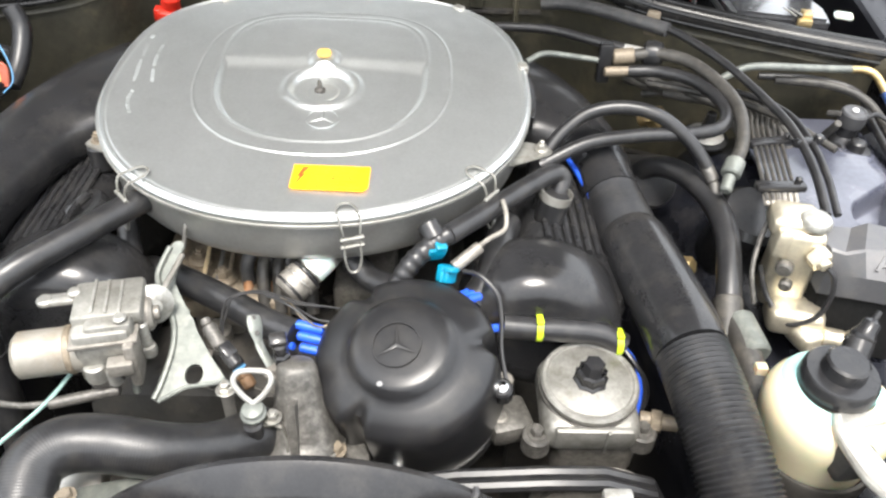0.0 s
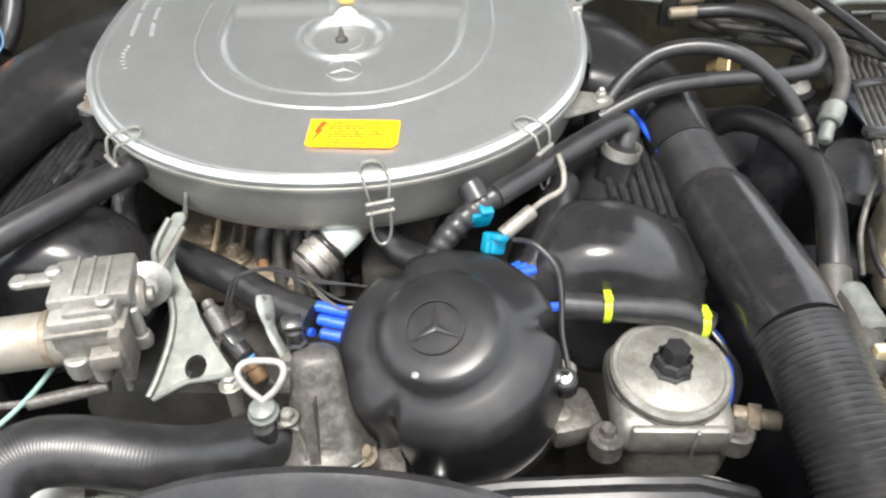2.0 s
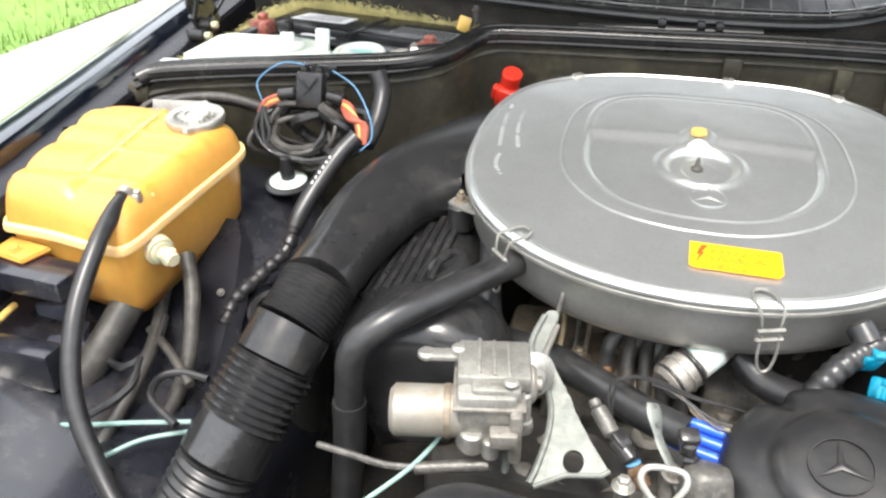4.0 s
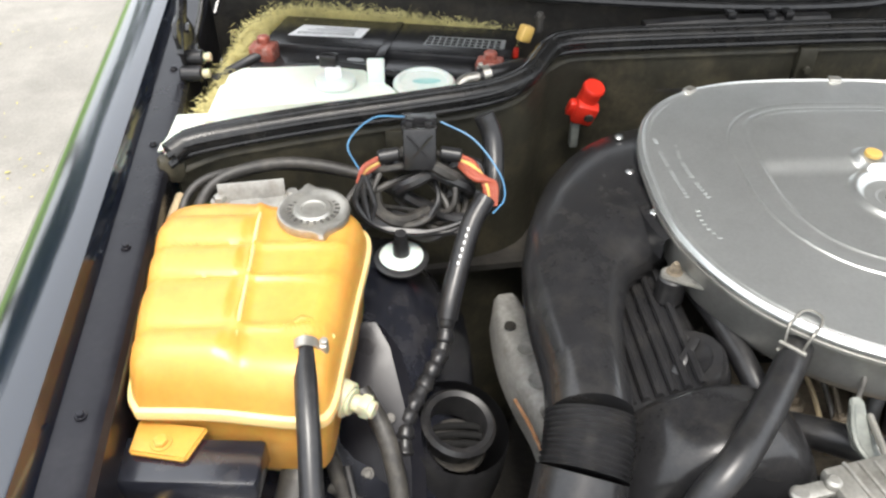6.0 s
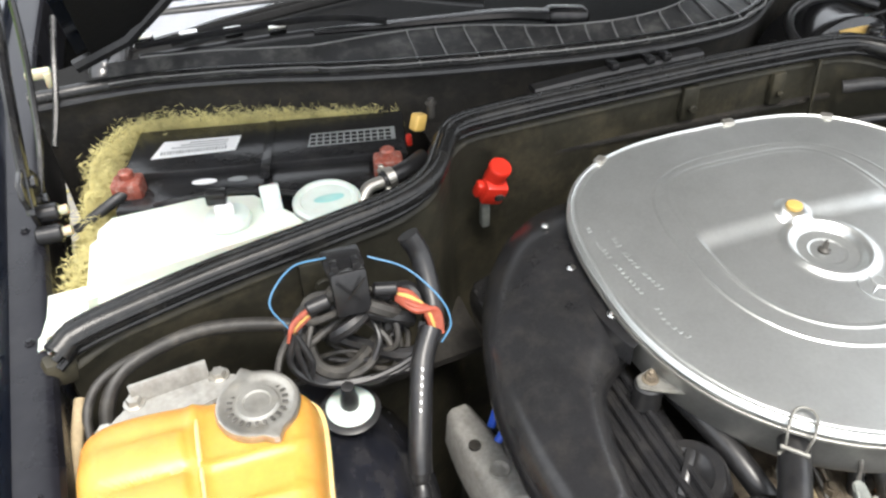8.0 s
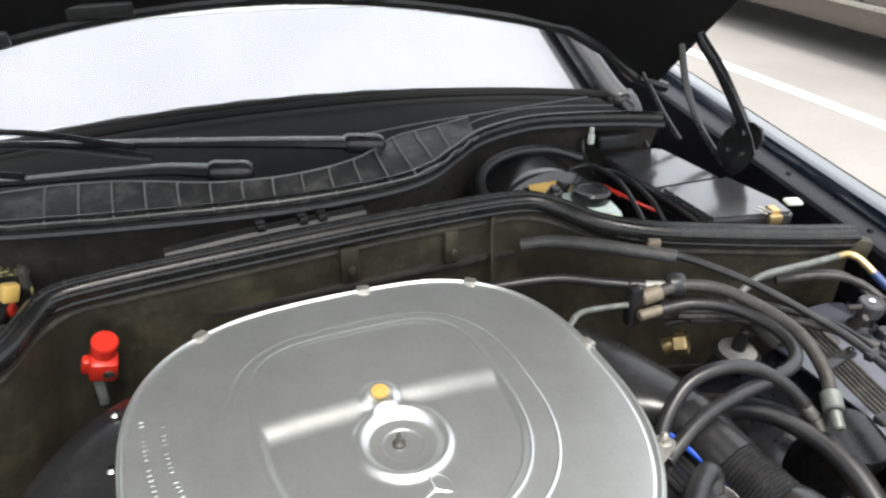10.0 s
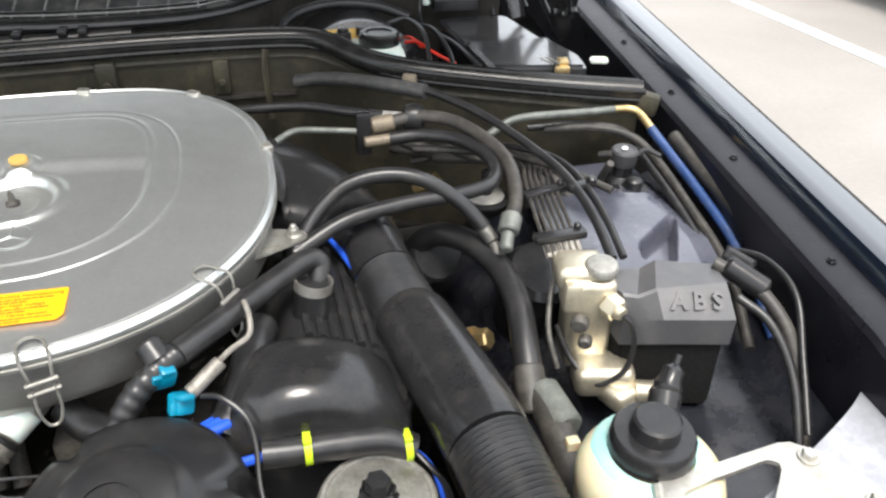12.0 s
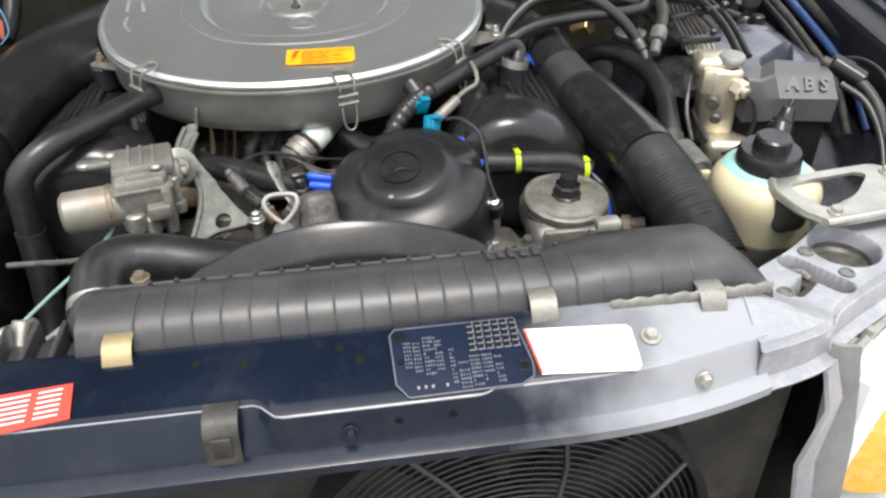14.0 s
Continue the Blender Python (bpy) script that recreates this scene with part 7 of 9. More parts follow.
for k in range(3):
    solo("coiled_wire", hose([(-0.545, 1.02, 0.93), (-0.555 + 0.01 * k, 1.01, 0.90), (-0.53, 1.0, 0.875), (-0.48 + 0.02 * k, 0.995, 0.87), (-0.43, 1.0, 0.885), (-0.42, 1.015, 0.91)], 0.0035, 8), "rubber", "coiled dusty black wire below the relay", "wire", "coiled wires")
cd = thing("taped_conduit", (-0.41, 0.9, 0.72), "black shrink-sleeved cable conduit hanging beside the intake horn", "conduit")
part("sleeve", hose([(-0.413, 1.008, 0.905), (-0.430, 0.985, 0.886), (-0.446, 0.945, 0.858), (-0.456, 0.918, 0.836), (-0.460, 0.905, 0.822)], 0.0115, 14), "rubber", cd)
twist = along([(-0.460, 0.907, 0.824), (-0.465, 0.885, 0.800), (-0.484, 0.853, 0.782), (-0.503, 0.820, 0.765), (-0.507, 0.790, 0.745)], 60)
part("wrapped_end", sweep(twist, [0.0085 * (1 + 0.14 * math.sin(i * 0.9) + 0.08 * math.sin(i * 2.1)) for i in range(60)], 12), "rubber", cd, "crumpled tape wrapping")
for i in range(6):
    q = Vector((-0.446, 0.945, 0.858)).lerp(Vector((-0.431, 0.982, 0.884)), i / 6)
    part("printed_mark", box(q + Vector((-0.001, -0.006, 0.0112)), (0.002, 0.0035, 0.0008), 0.0002, rot(35)), "ink_white", cd)
part("upper_tube", hose([(-0.41, 1.09, 0.965), (-0.40, 1.08, 0.94), (-0.40, 1.05, 0.91), (-0.405, 1.02, 0.89)], 0.012, 12), "rubber", cd)


def strut_top(x, y, z, name_label, mat):
    st = thing("strut_mount", (x, y, z), name_label, "strut mount", "strut mounts")
    part("rubber_ring", lathe([(0.0, 0.0), (0.030, 0.0), (0.031, 0.003), (0.026, 0.005), (0, 0.005)], (x, y, z - 0.004), rot(6), 32), "rubber", st)
    part("washer", lathe([(0.009, 0.0), (0.024, 0.0), (0.025, 0.003), (0.021, 0.006), (0.009, 0.006)], (x, y, z), rot(6), 32), mat, st, "chalky washer")
    part("stud_cap", lathe([(0.0095, 0), (0.0095, 0.012), (0.0075, 0.018), (0.0065, 0.032), (0, 0.034)], (x, y, z + 0.004), rot(6), 16), "rubber", st)


strut_top(-0.507, 0.993, 0.838, "chalky white strut mount washer with a black stud", "clear")
strut_top(0.506, 1.032, 0.838, "grimy pale strut mount washer on the tower", "palewire")
# ring opening and heat shield beside the engine
rg = thing("round_grommet", (-0.46, 0.85, 0.70), "black round rubber duct opening in the inner wing", "grommet")
part("ring", lathe([(0.030, 0.0), (0.038, 0.0), (0.040, 0.004), (0.036, 0.008), (0.030, 0.006), (0.029, -0.03), (0.030, 0.0)], (-0.452, 0.829, 0.744), rot(10, 12), 40), "rubber", rg)
part("floor", cyl((-0.452, 0.829, 0.710), 0.031, 0.004, rot(10, 12)), "dark", rg)
for k in range(3):
    part("inner_fold", sweep([(-0.452 + 0.028 * math.cos(a), 0.816 + 0.012 * k + 0.006 * math.sin(a), 0.722) for a in [math.pi * i / 10 for i in range(11)]], 0.004, 8), "felt", rg)
solo("duct_body", lathe([(0.055, 0), (0.058, -0.01), (0.065, -0.06), (0.07, -0.2), (0.0, -0.2)], (-0.452, 0.829, 0.742), rot(10, 12), 36), "rubber", "black rubber duct body below the opening", "duct")
sh = thing("heat_shield", (-0.36, 0.88, 0.65), "stained sheet metal heat shield along the engine", "heat shield")
rows = []
for i in range(13):
    t = i / 12
    y, x, z = 1.03 - 0.27 * t, -0.380 + 0.040 * t, 0.742 - 0.02 * t
    w = 0.010 + 0.013 * math.sin(math.pi * min(t * 1.3 + 0.1, 1))
    rows.append([(x - w - 0.004, y, z - 0.05), (x - w, y, z - 0.002), (x - w * 0.6, y, z + 0.006), (x + w * 0.6, y, z + 0.008), (x + w, y, z + 0.002), (x + w + 0.006, y, z - 0.04)])
part("shield", thick(loft(rows), 0.002), "palewire", sh, sharp=50)
for t in (0.35, 0.52, 0.68):
    part("pressed_dimple", lathe([(0.007, 0), (0.011, 0.002), (0.012, 0.0), (0.0, -0.001)], (-0.380 + 0.040 * t, 1.03 - 0.27 * t, 0.7505 - 0.02 * t), None, 20), "palewire", sh)
part("shield_hole", cyl((-0.381, 0.972, 0.746), 0.007, 0.004, None, 0.0005), "dark", sh)
part("rusty_edge", sweep(along([(-0.385, 0.88, 0.722), (-0.372, 0.84, 0.72), (-0.36, 0.79, 0.715)], 14), 0.0022, 7), "rust", sh)
# red cap on the bulkhead
rc = thing("red_test_plug", (-0.258, 1.232, 0.88), "bright red plastic plug cap in front of the bulkhead", "plug cap")
tip = rot(22, 14)
part("cap", lathe([(0.0, 0.030), (0.0135, 0.030), (0.0150, 0.028), (0.0150, 0.024), (0.0140, 0.0235), (0.0140, 0.0), (0, 0)], (-0.257, 1.237, 0.908), tip, 28), "red", rc)
part("body", box((-0.259, 1.233, 0.897), (0.031, 0.026, 0.034), 0.005, tip), "red", rc)
part("side_lug", box((-0.276, 1.236, 0.901), (0.012, 0.014, 0.024), 0.004, tip), "red", rc)
part("hole", cyl((-0.2545, 1.2215, 0.892), 0.0065, 0.003, tip @ rot(90), 0.0005, 14), "dark", rc)
part("stem", box((-0.268, 1.238, 0.865), (0.012, 0.012, 0.05), 0.003), "steel", rc)
# engine-side fittings on the wing floor: relay block, cables
for k, pts in enumerate(([(-0.575, 0.82, 0.81), (-0.583, 0.795, 0.775), (-0.562, 0.738, 0.757), (-0.551, 0.685, 0.745), (-0.562, 0.609, 0.70)], [(-0.545, 0.80, 0.83), (-0.52, 0.76, 0.80), (-0.51, 0.71, 0.74), (-0.53, 0.65, 0.68), (-0.56, 0.60, 0.64)], [(-0.575, 0.748, 0.757), (-0.53, 0.715, 0.760), (-0.484, 0.679, 0.752)])):
    solo("wing_cable", hose(pts, (0.008, 0.009, 0.005)[k], 10), "rubber_dusty", "dusty black cable on the inner wing", "cable", "wing cables")
for pts in ([(-0.467, 0.687, 0.757), (-0.50, 0.688, 0.758), (-0.517, 0.675, 0.757), (-0.509, 0.648, 0.755), (-0.468, 0.624, 0.75)], [(-0.60, 0.70, 0.745), (-0.57, 0.69, 0.75), (-0.552, 0.72, 0.757), (-0.56, 0.76, 0.77)], [(-0.62, 0.64, 0.72), (-0.58, 0.63, 0.73), (-0.55, 0.665, 0.745), (-0.555, 0.70, 0.757)]):
    solo("wing_cable", hose(pts, 0.0042, 8), "rubber", "thin black cable looped on the inner wing", "cable", "wing cables")
solo("pale_green_wire", hose([(-0.534, 0.592, 0.722), (-0.507, 0.62, 0.725), (-0.46, 0.64, 0.73)], 0.0024, 8), "greenwire", "pale green wire across the inner wing", "wire", "green wires")
solo("pale_green_wire", hose([(-0.70, 0.619, 0.70), (-0.641, 0.619, 0.715), (-0.592, 0.622, 0.722), (-0.53, 0.635, 0.728), (-0.47, 0.65, 0.73)], 0.0026, 8), "greenwire", "pale green wire across the inner wing", "wire", "green wires")
wing = thing("wing_panel", (-0.53, 0.80, 0.70), "dull dark painted plate sloping up to the strut tower", "body panel", kind="structure")
part("plate", thick(loft([[(-0.566, 0.735, 0.690), (-0.552, 0.738, 0.697), (-0.500, 0.742, 0.712), (-0.486, 0.745, 0.700)], [(-0.568, 0.770, 0.722), (-0.554, 0.772, 0.729), (-0.500, 0.776, 0.742), (-0.486, 0.779, 0.730)], [(-0.572, 0.820, 0.765), (-0.560, 0.823, 0.772), (-0.506, 0.826, 0.778), (-0.492, 0.829, 0.766)],
                          [(-0.570, 0.872, 0.806), (-0.560, 0.875, 0.812), (-0.520, 0.876, 0.812), (-0.508, 0.878, 0.802)], [(-0.556, 0.896, 0.822), (-0.552, 0.898, 0.826), (-0.534, 0.898, 0.826), (-0.526, 0.898, 0.818)]]), 0.003), "flange", wing, sharp=25)
part("plate_bolt", bolt((-0.543, 0.777, 0.737), 0.0045, 0.004, (0, -0.65, 0.75)), "castdark", wing)
part("plate_bolt", bolt((-0.520, 0.815, 0.773), 0.0035, 0.003, (0, -0.65, 0.75)), "castdark", wing)
solo("slotted_bracket", join(box((-0.665, 0.70, 0.742), (0.075, 0.05, 0.012), 0.004, rot(10, 0, 20)), box((-0.690, 0.742, 0.760), (0.05, 0.010, 0.035), 0.004, rot(0, 0, 10)), box((-0.655, 0.728, 0.752), (0.02, 0.03, 0.012), 0.003, rot(0, 0, 20)), box((-0.64, 0.672, 0.73), (0.04, 0.012, 0.03), 0.003, rot(0, 0, 20))), "towerpaint", "dark slotted bracket below the coolant tank", "bracket")
# green-grey funnel plate at the throttle side
solo("shift_cable", hose([(-0.30, 0.592, 0.798), (-0.27, 0.585, 0.802), (-0.225, 0.578, 0.806), (-0.17, 0.59, 0.81)], 0.0031, 8), "castdark", "grey sheathed throttle cable", "cable", "throttle cables")
solo("green_cable", hose([(-0.30, 0.50, 0.76), (-0.25, 0.54, 0.79), (-0.21, 0.58, 0.81), (-0.185, 0.62, 0.83)], 0.002, 8), "greenwire", "thin pale green cable", "cable", "throttle cables")
bb = thing("alternator_bracket", (-0.16, 0.47, 0.74), "pale stained metal bracket below the radiator hose", "bracket")
part("plate", box((-0.115, 0.478, 0.795), (0.07, 0.05, 0.03), 0.005, rot(8, -6, 10)), "steel", bb)
part("blade", holed_plate([(-0.262, 0.44), (-0.215, 0.44), (-0.188, 0.55), (-0.198, 0.565), (-0.225, 0.50)], [(-0.228 + 0.007 * math.cos(a), 0.468 + 0.016 * math.sin(a)) for a in [math.pi * i / 8 for i in range(16)]], 0.785, 0.789), "palewire", bb, "pale grey-green slotted blade")
part("bright_box", box((-0.165, 0.515, 0.785), (0.045, 0.045, 0.03), 0.006, rot(12, 0, 15)), "zinc", bb)
part("cable_end", join(rod((-0.245, 0.43, 0.835), (-0.215, 0.435, 0.84), 0.007), rod((-0.225, 0.415, 0.83), (-0.222, 0.43, 0.85), 0.008), rod((-0.23, 0.40, 0.82), (-0.225, 0.415, 0.83), 0.007)), "zinc", bb)
solo("front_hose", hose([(-0.34, 0.43, 0.80), (-0.27, 0.43, 0.812), (-0.20, 0.42, 0.812)], 0.014, 12), "rubber", "black hose beside the radiator tank", "hose")

# ---- battery chamber ----
bt = thing("car_battery", (-0.53, 1.38, 0.75), "black car battery with a white label, standing in the chamber", "battery")
part("case", box((-0.525, 1.362, 0.845), (0.352, 0.175, 0.19), 0.006), "plastic", bt)
part("raised_lid", box((-0.525, 1.392, 0.944), (0.352, 0.112, 0.016), 0.004), "matt", bt)
part("front_ledge", join(box((-0.525, 1.312, 0.939), (0.255, 0.07, 0.008), 0.003)), "matt", bt)
part("lid_groove", box((-0.525, 1.372, 0.9525), (0.012, 0.145, 0.003), 0.001), "plastic", bt)
lb = part("label", slab([(-0.672, 1.368), (-0.567, 1.375), (-0.563, 1.412), (-0.662, 1.410)], 0.9522, 0.9528), "paper", bt, "white printed battery label")
for i in range(22):
    part("print_bar", box((-0.66 + 0.0038 * i, 1.379 + 0.0002 * i, 0.9532), (0.0018 if i % 3 else 0.0026, 0.008, 0.0003), 0), "ink_grey", lb)
for i in range(3):
    part("print_line", box((-0.615 + 0.006 * i, 1.391 + 0.006 * i, 0.9532), (0.07 - 0.01 * i, 0.002, 0.0003), 0), "ink_grey", lb)
part("oval_mark", lathe([(0, 0.0006), (0.015, 0.0006), (0.0155, 0)], (-0.600, 1.318, 0.9435), Matrix.Diagonal((1, 0.4, 1, 1)), 28), "ink_white", bt)
part("oval_mark", lathe([(0, 0.0006), (0.012, 0.0006), (0.0125, 0)], (-0.560, 1.318, 0.9435), Matrix.Diagonal((1, 0.45, 1, 1)), 28), "ink_grey", bt)
sheet = part("print_panel", slab([(-0.475, 1.366), (-0.362, 1.369), (-0.362, 1.402), (-0.472, 1.400)], 0.9522, 0.9526), "ink_grey", bt, "grey printed panel")
for i in range(12):
    for j in range(3):
        part("print_block", box((-0.468 + 0.0088 * i, 1.372 + 0.010 * j, 0.953), (0.0065, 0.006, 0.0004), 0), "matt", sheet)
for x in (-0.688, -0.375):
    tm = part("terminal", join(box((x, 1.312, 0.948), (0.036, 0.03, 0.026), 0.005), cyl((x, 1.315, 0.958), 0.009, 0.012)), "copper", bt, "corroded copper-red battery terminal")
    part("terminal_cable", hose([(x, 1.305, 0.948), (x + (-0.02 if x < -0.5 else 0.02), 1.29, 0.94), (x + (-0.06 if x < -0.5 else 0.05), 1.27, 0.92)], 0.007, 10), "rubber", tm)
part("lid_lead", hose([(-0.66, 1.285, 0.935), (-0.62, 1.27, 0.95), (-0.56, 1.275, 0.953), (-0.50, 1.27, 0.948), (-0.46, 1.265, 0.94)], 0.004, 8), "rubber", bt)
part("red_plug", box((-0.345, 1.37, 0.948), (0.008, 0.014, 0.014), 0.003), "red", bt)
bt.location, bt.rotation_euler = (-0.524, 1.358, 0.75), (0, 0, radians(-12))
wr = thing("washer_reservoir", (-0.63, 1.18, 0.78), "white plastic washer fluid reservoir behind the seal", "fluid reservoir")
part("tank", slab([(-0.735, 1.115), (-0.735, 1.235), (-0.715, 1.262), (-0.61, 1.268), (-0.545, 1.25), (-0.505, 1.19), (-0.49, 1.155)], 0.76, 0.956, None, 0.012), "white", wr, sharp=60)
part("side_tank", slab([(-0.782, 1.075), (-0.785, 1.165), (-0.725, 1.17), (-0.725, 1.10)], 0.76, 0.938, None, 0.010), "white", wr, sharp=60)
part("filler_cap", join(lathe([(0.024, 0), (0.026, 0.004), (0.024, 0.010), (0, 0.011)], (-0.585, 1.194, 0.956), None, 28)), "clear", wr, "milky filler cap")
part("cap_tab", box((-0.587, 1.196, 0.972), (0.020, 0.012, 0.014), 0.003, rot(0, 0, 10)), "ink_white", wr)
part("sensor_clip", box((-0.592, 1.205, 0.985), (0.022, 0.016, 0.016), 0.003, rot(0, 0, -12)), "matt", wr)
part("clip_tongue", box((-0.535, 1.205, 0.965), (0.022, 0.008, 0.04), 0.003, rot(-12)), "clear", wr)
rr = thing("overflow_pot", (-0.49, 1.20, 0.80), "milky round reservoir pot with a flat lid", "fluid reservoir")
part("pot", lathe([(0.030, 0), (0.036, 0.01), (0.037, 0.12), (0.030, 0.14)], (-0.475, 1.198, 0.81), None, 36), "clear", rr)
part("pot_lid", lathe([(0.037, 0), (0.039, 0.003), (0.039, 0.012), (0.036, 0.015), (0.031, 0.0155), (0.029, 0.013), (0, 0.013)], (-0.475, 1.198, 0.945), rot(4), 40), "clear", rr, "milky lid with aqua stain")
part("lid_stain", lathe([(0, 0.0006), (0.012, 0.0005), (0.015, 0)], (-0.472, 1.198, 0.9585), rot(4) @ Matrix.Diagonal((1.2, 0.5, 1, 1)), 20), "aquatint", rr)
for k in range(2):
    ph = thing("coolant_pipe", (-0.41, 1.21, 0.94), "black coolant hose with bright clamp at the chamber", "hose", "chamber hoses")
    part("hose", hose([(-0.405, 1.215 - 0.03 * k, 0.955 - 0.012 * k), (-0.375, 1.225 - 0.026 * k, 0.958 - 0.012 * k), (-0.345, 1.25 - 0.02 * k, 0.955 - 0.012 * k)], 0.0105 - 0.002 * k, 12), "rubber", ph)
    part("metal_pipe", hose([(-0.405, 1.215 - 0.03 * k, 0.955 - 0.012 * k), (-0.425, 1.208 - 0.03 * k, 0.953 - 0.012 * k), (-0.437, 1.195 - 0.03 * k, 0.94), (-0.44, 1.19 - 0.03 * k, 0.92)], 0.0075, 10), "zinc", ph)
    part("hose_clamp", clamp((-0.396, 1.218 - 0.03 * k, 0.956 - 0.012 * k), (1, 0.3, 0.1), 0.0115 - 0.002 * k), "zinc", ph, "zinc hose clamp")
    part("blue_ring", rod((-0.437, 1.196 - 0.03 * k, 0.938), (-0.440, 1.19 - 0.03 * k, 0.926), 0.0085), "aqua", ph)
# insulation wool round the battery
rng = random.Random(21)
WOOL = along([(-0.34, 1.392, 0.935), (-0.42, 1.414, 0.940), (-0.52, 1.438, 0.945), (-0.62, 1.460, 0.948), (-0.685, 1.468, 0.945), (-0.722, 1.43, 0.935), (-0.730, 1.36, 0.925), (-0.738, 1.29, 0.915), (-0.750, 1.22, 0.908), (-0.760, 1.165, 0.900)], 240)
bm = bmesh.new()
for i in range(20000):
    k = min(239, int(rng.random() ** 0.8 * 240))
    fat = (0.005 if k < 60 else 0.007 if k < 130 else 0.0095) * (1 + 0.5 * noise.noise((k * 0.11, 0, 3)))
    q = WOOL[k] + Vector((rng.gauss(0, fat), rng.gauss(0, fat), rng.gauss(0, 0.008)))
    d = Vector((rng.gauss(0, 1), rng.gauss(0, 1), rng.gauss(0, 0.6))).normalized()
    u = d.orthogonal().normalized() * 0.00045
    L = rng.uniform(0.003, 0.009)
    bend = Vector((rng.gauss(0, 1), rng.gauss(0, 1), rng.gauss(0, 1))) * L * 0.25
    bm.faces.new([bm.verts.new(q - d * L), bm.verts.new(q + u + bend), bm.verts.new(q + d * L), bm.verts.new(q - u + bend)])
tufts = [lathe([(0, -r), (r * 0.6, -r * 0.8), (r, -r * 0.2), (r * 0.8, r * 0.6), (0, r)], WOOL[k] + Vector((rng.gauss(0, 0.004), rng.gauss(0, 0.004), -0.010)), rot(rng.uniform(-40, 40), rng.uniform(-40, 40)), 9,
               lambda a, row, ph=k: 1 + 0.25 * math.sin(3 * a + ph + row) + 0.15 * math.sin(5 * a + 2 * ph)) for k, r in [(4 * j, rng.uniform(0.009, 0.014) + (0.006 if j > 32 else 0)) for j in range(60)]]
solo("insulation_wool", join(bm, *tufts), "wool", "frayed yellow fibre insulation wool round the battery", "insulation", kind="stuff", sharp=20)
# latch posts and small plugs on the left wall
for x, y, z in ((-0.775, 1.29, 0.955), (-0.772, 1.26, 0.945)):
    w = thing("wall_plug", (x, y, z), "black plug with cream tip on the chamber wall", "plug", "wall plugs")
    part("plug", rod((x - 0.02, y, z), (x + 0.008, y, z), 0.011, 12, 0.002), "matt", w)
    part("tip", rod((x + 0.008, y, z), (x + 0.018, y, z + 0.001), 0.006, 10), "cream", w)
solo("yellow_clip", join(box((-0.788, 1.535, 1.022), (0.032, 0.016, 0.012), 0.003), box((-0.776, 1.532, 1.014), (0.010, 0.016, 0.022), 0.003)), "cream", "cream plastic clip on the hinge side", "clip")
ca = thing("seal_catch", (-0.335, 1.278, 0.97), "ochre clip and stud beside the bulkhead seal", "clip")
part("clip", box((-0.338, 1.285, 0.985), (0.018, 0.014, 0.022), 0.003, rot(0, 20, 30)), "wire_yellow", ca)
part("stud", join(cyl((-0.320, 1.288, 0.985), 0.005, 0.02), bolt((-0.320, 1.288, 1.005), 0.005, 0.006)), "dark", ca)
cbl = thing("cowl_cable_duct", (0.0, 1.32, 0.98), "flat black cable duct lying behind the seal", "cable duct")
part("duct", hose([(-0.17, 1.318, 0.982), (-0.08, 1.322, 0.986), (0.0, 1.325, 0.987), (0.09, 1.327, 0.988)], 0.012, 8, squash=0.5, up=(0, 0, 1)), "rubber", cbl)
for x in (-0.05, 0.005, 0.03):
    part("clip", box((x, 1.323, 0.995), (0.012, 0.022, 0.010), 0.002), "matt", cbl)

# ---- brake booster chamber ----
bs = thing("brake_booster", (0.40, 1.42, 0.80), "black round brake booster with yellow label in the chamber", "brake booster")
part("drum", lathe([(0, 0.07), (0.045, 0.068), (0.055, 0.058), (0.085, 0.05), (0.095, 0.04), (0.100, 0.02), (0.112, 0.012), (0.114, 0.0), (0.112, -0.01), (0.114, -0.08), (0, -0.08)], (0.405, 1.385, 0.862), rot(90), 56), "gloss", bs, sharp=30)
part("yellow_label", slab([(-0.035, -0.010), (0.035, -0.010), (0.035, 0.010), (-0.035, 0.010)], 0, 0.001, Matrix.Translation((0.392, 1.345, 0.962)) @ rot(35, 0, 0)), "wire_yellow", bs)
fr = thing("brake_fluid_reservoir", (0.41, 1.29, 0.88), "milky brake fluid reservoir with a black screw cap", "fluid reservoir")
part("body", join(box((0.405, 1.285, 0.935), (0.10, 0.075, 0.06), 0.010, rot(0, 0, -8)), box((0.43, 1.262, 0.93), (0.05, 0.05, 0.06), 0.008, rot(0, 0, -8))), "clear", fr)
part("screw_cap", lathe([(0.027, 0), (0.029, 0.003), (0.029, 0.016), (0.026, 0.019), (0.020, 0.0185), (0.018, 0.0165), (0, 0.0165)], (0.422, 1.283, 0.963), None, 36), "matt", fr, "black ridged screw cap")
part("sensor", join(cyl((0.374, 1.305, 0.962), 0.012, 0.016), cyl((0.374, 1.305, 0.976), 0.008, 0.008)), "rubber", fr)
part("sensor", cyl((0.408, 1.335, 0.962), 0.011, 0.014), "rubber", fr)
b2 = thing("fuse_box", (0.62, 1.29, 0.80), "smooth black fuse box lid behind the seal", "fuse box")
base_pts = [(0.556, 1.178), (0.680, 1.150), (0.692, 1.20), (0.668, 1.428), (0.655, 1.44), (0.552, 1.445)]
part("body", slab(base_pts, 0.80, 0.935, None, 0.006), "plastic", b2)
part("rear_lid", slab([(0.553, 1.30), (0.679, 1.295), (0.668, 1.43), (0.655, 1.442), (0.552, 1.447)], 0.936, 0.952, None, 0.004), "boxlid", b2, "shiny black rear lid")
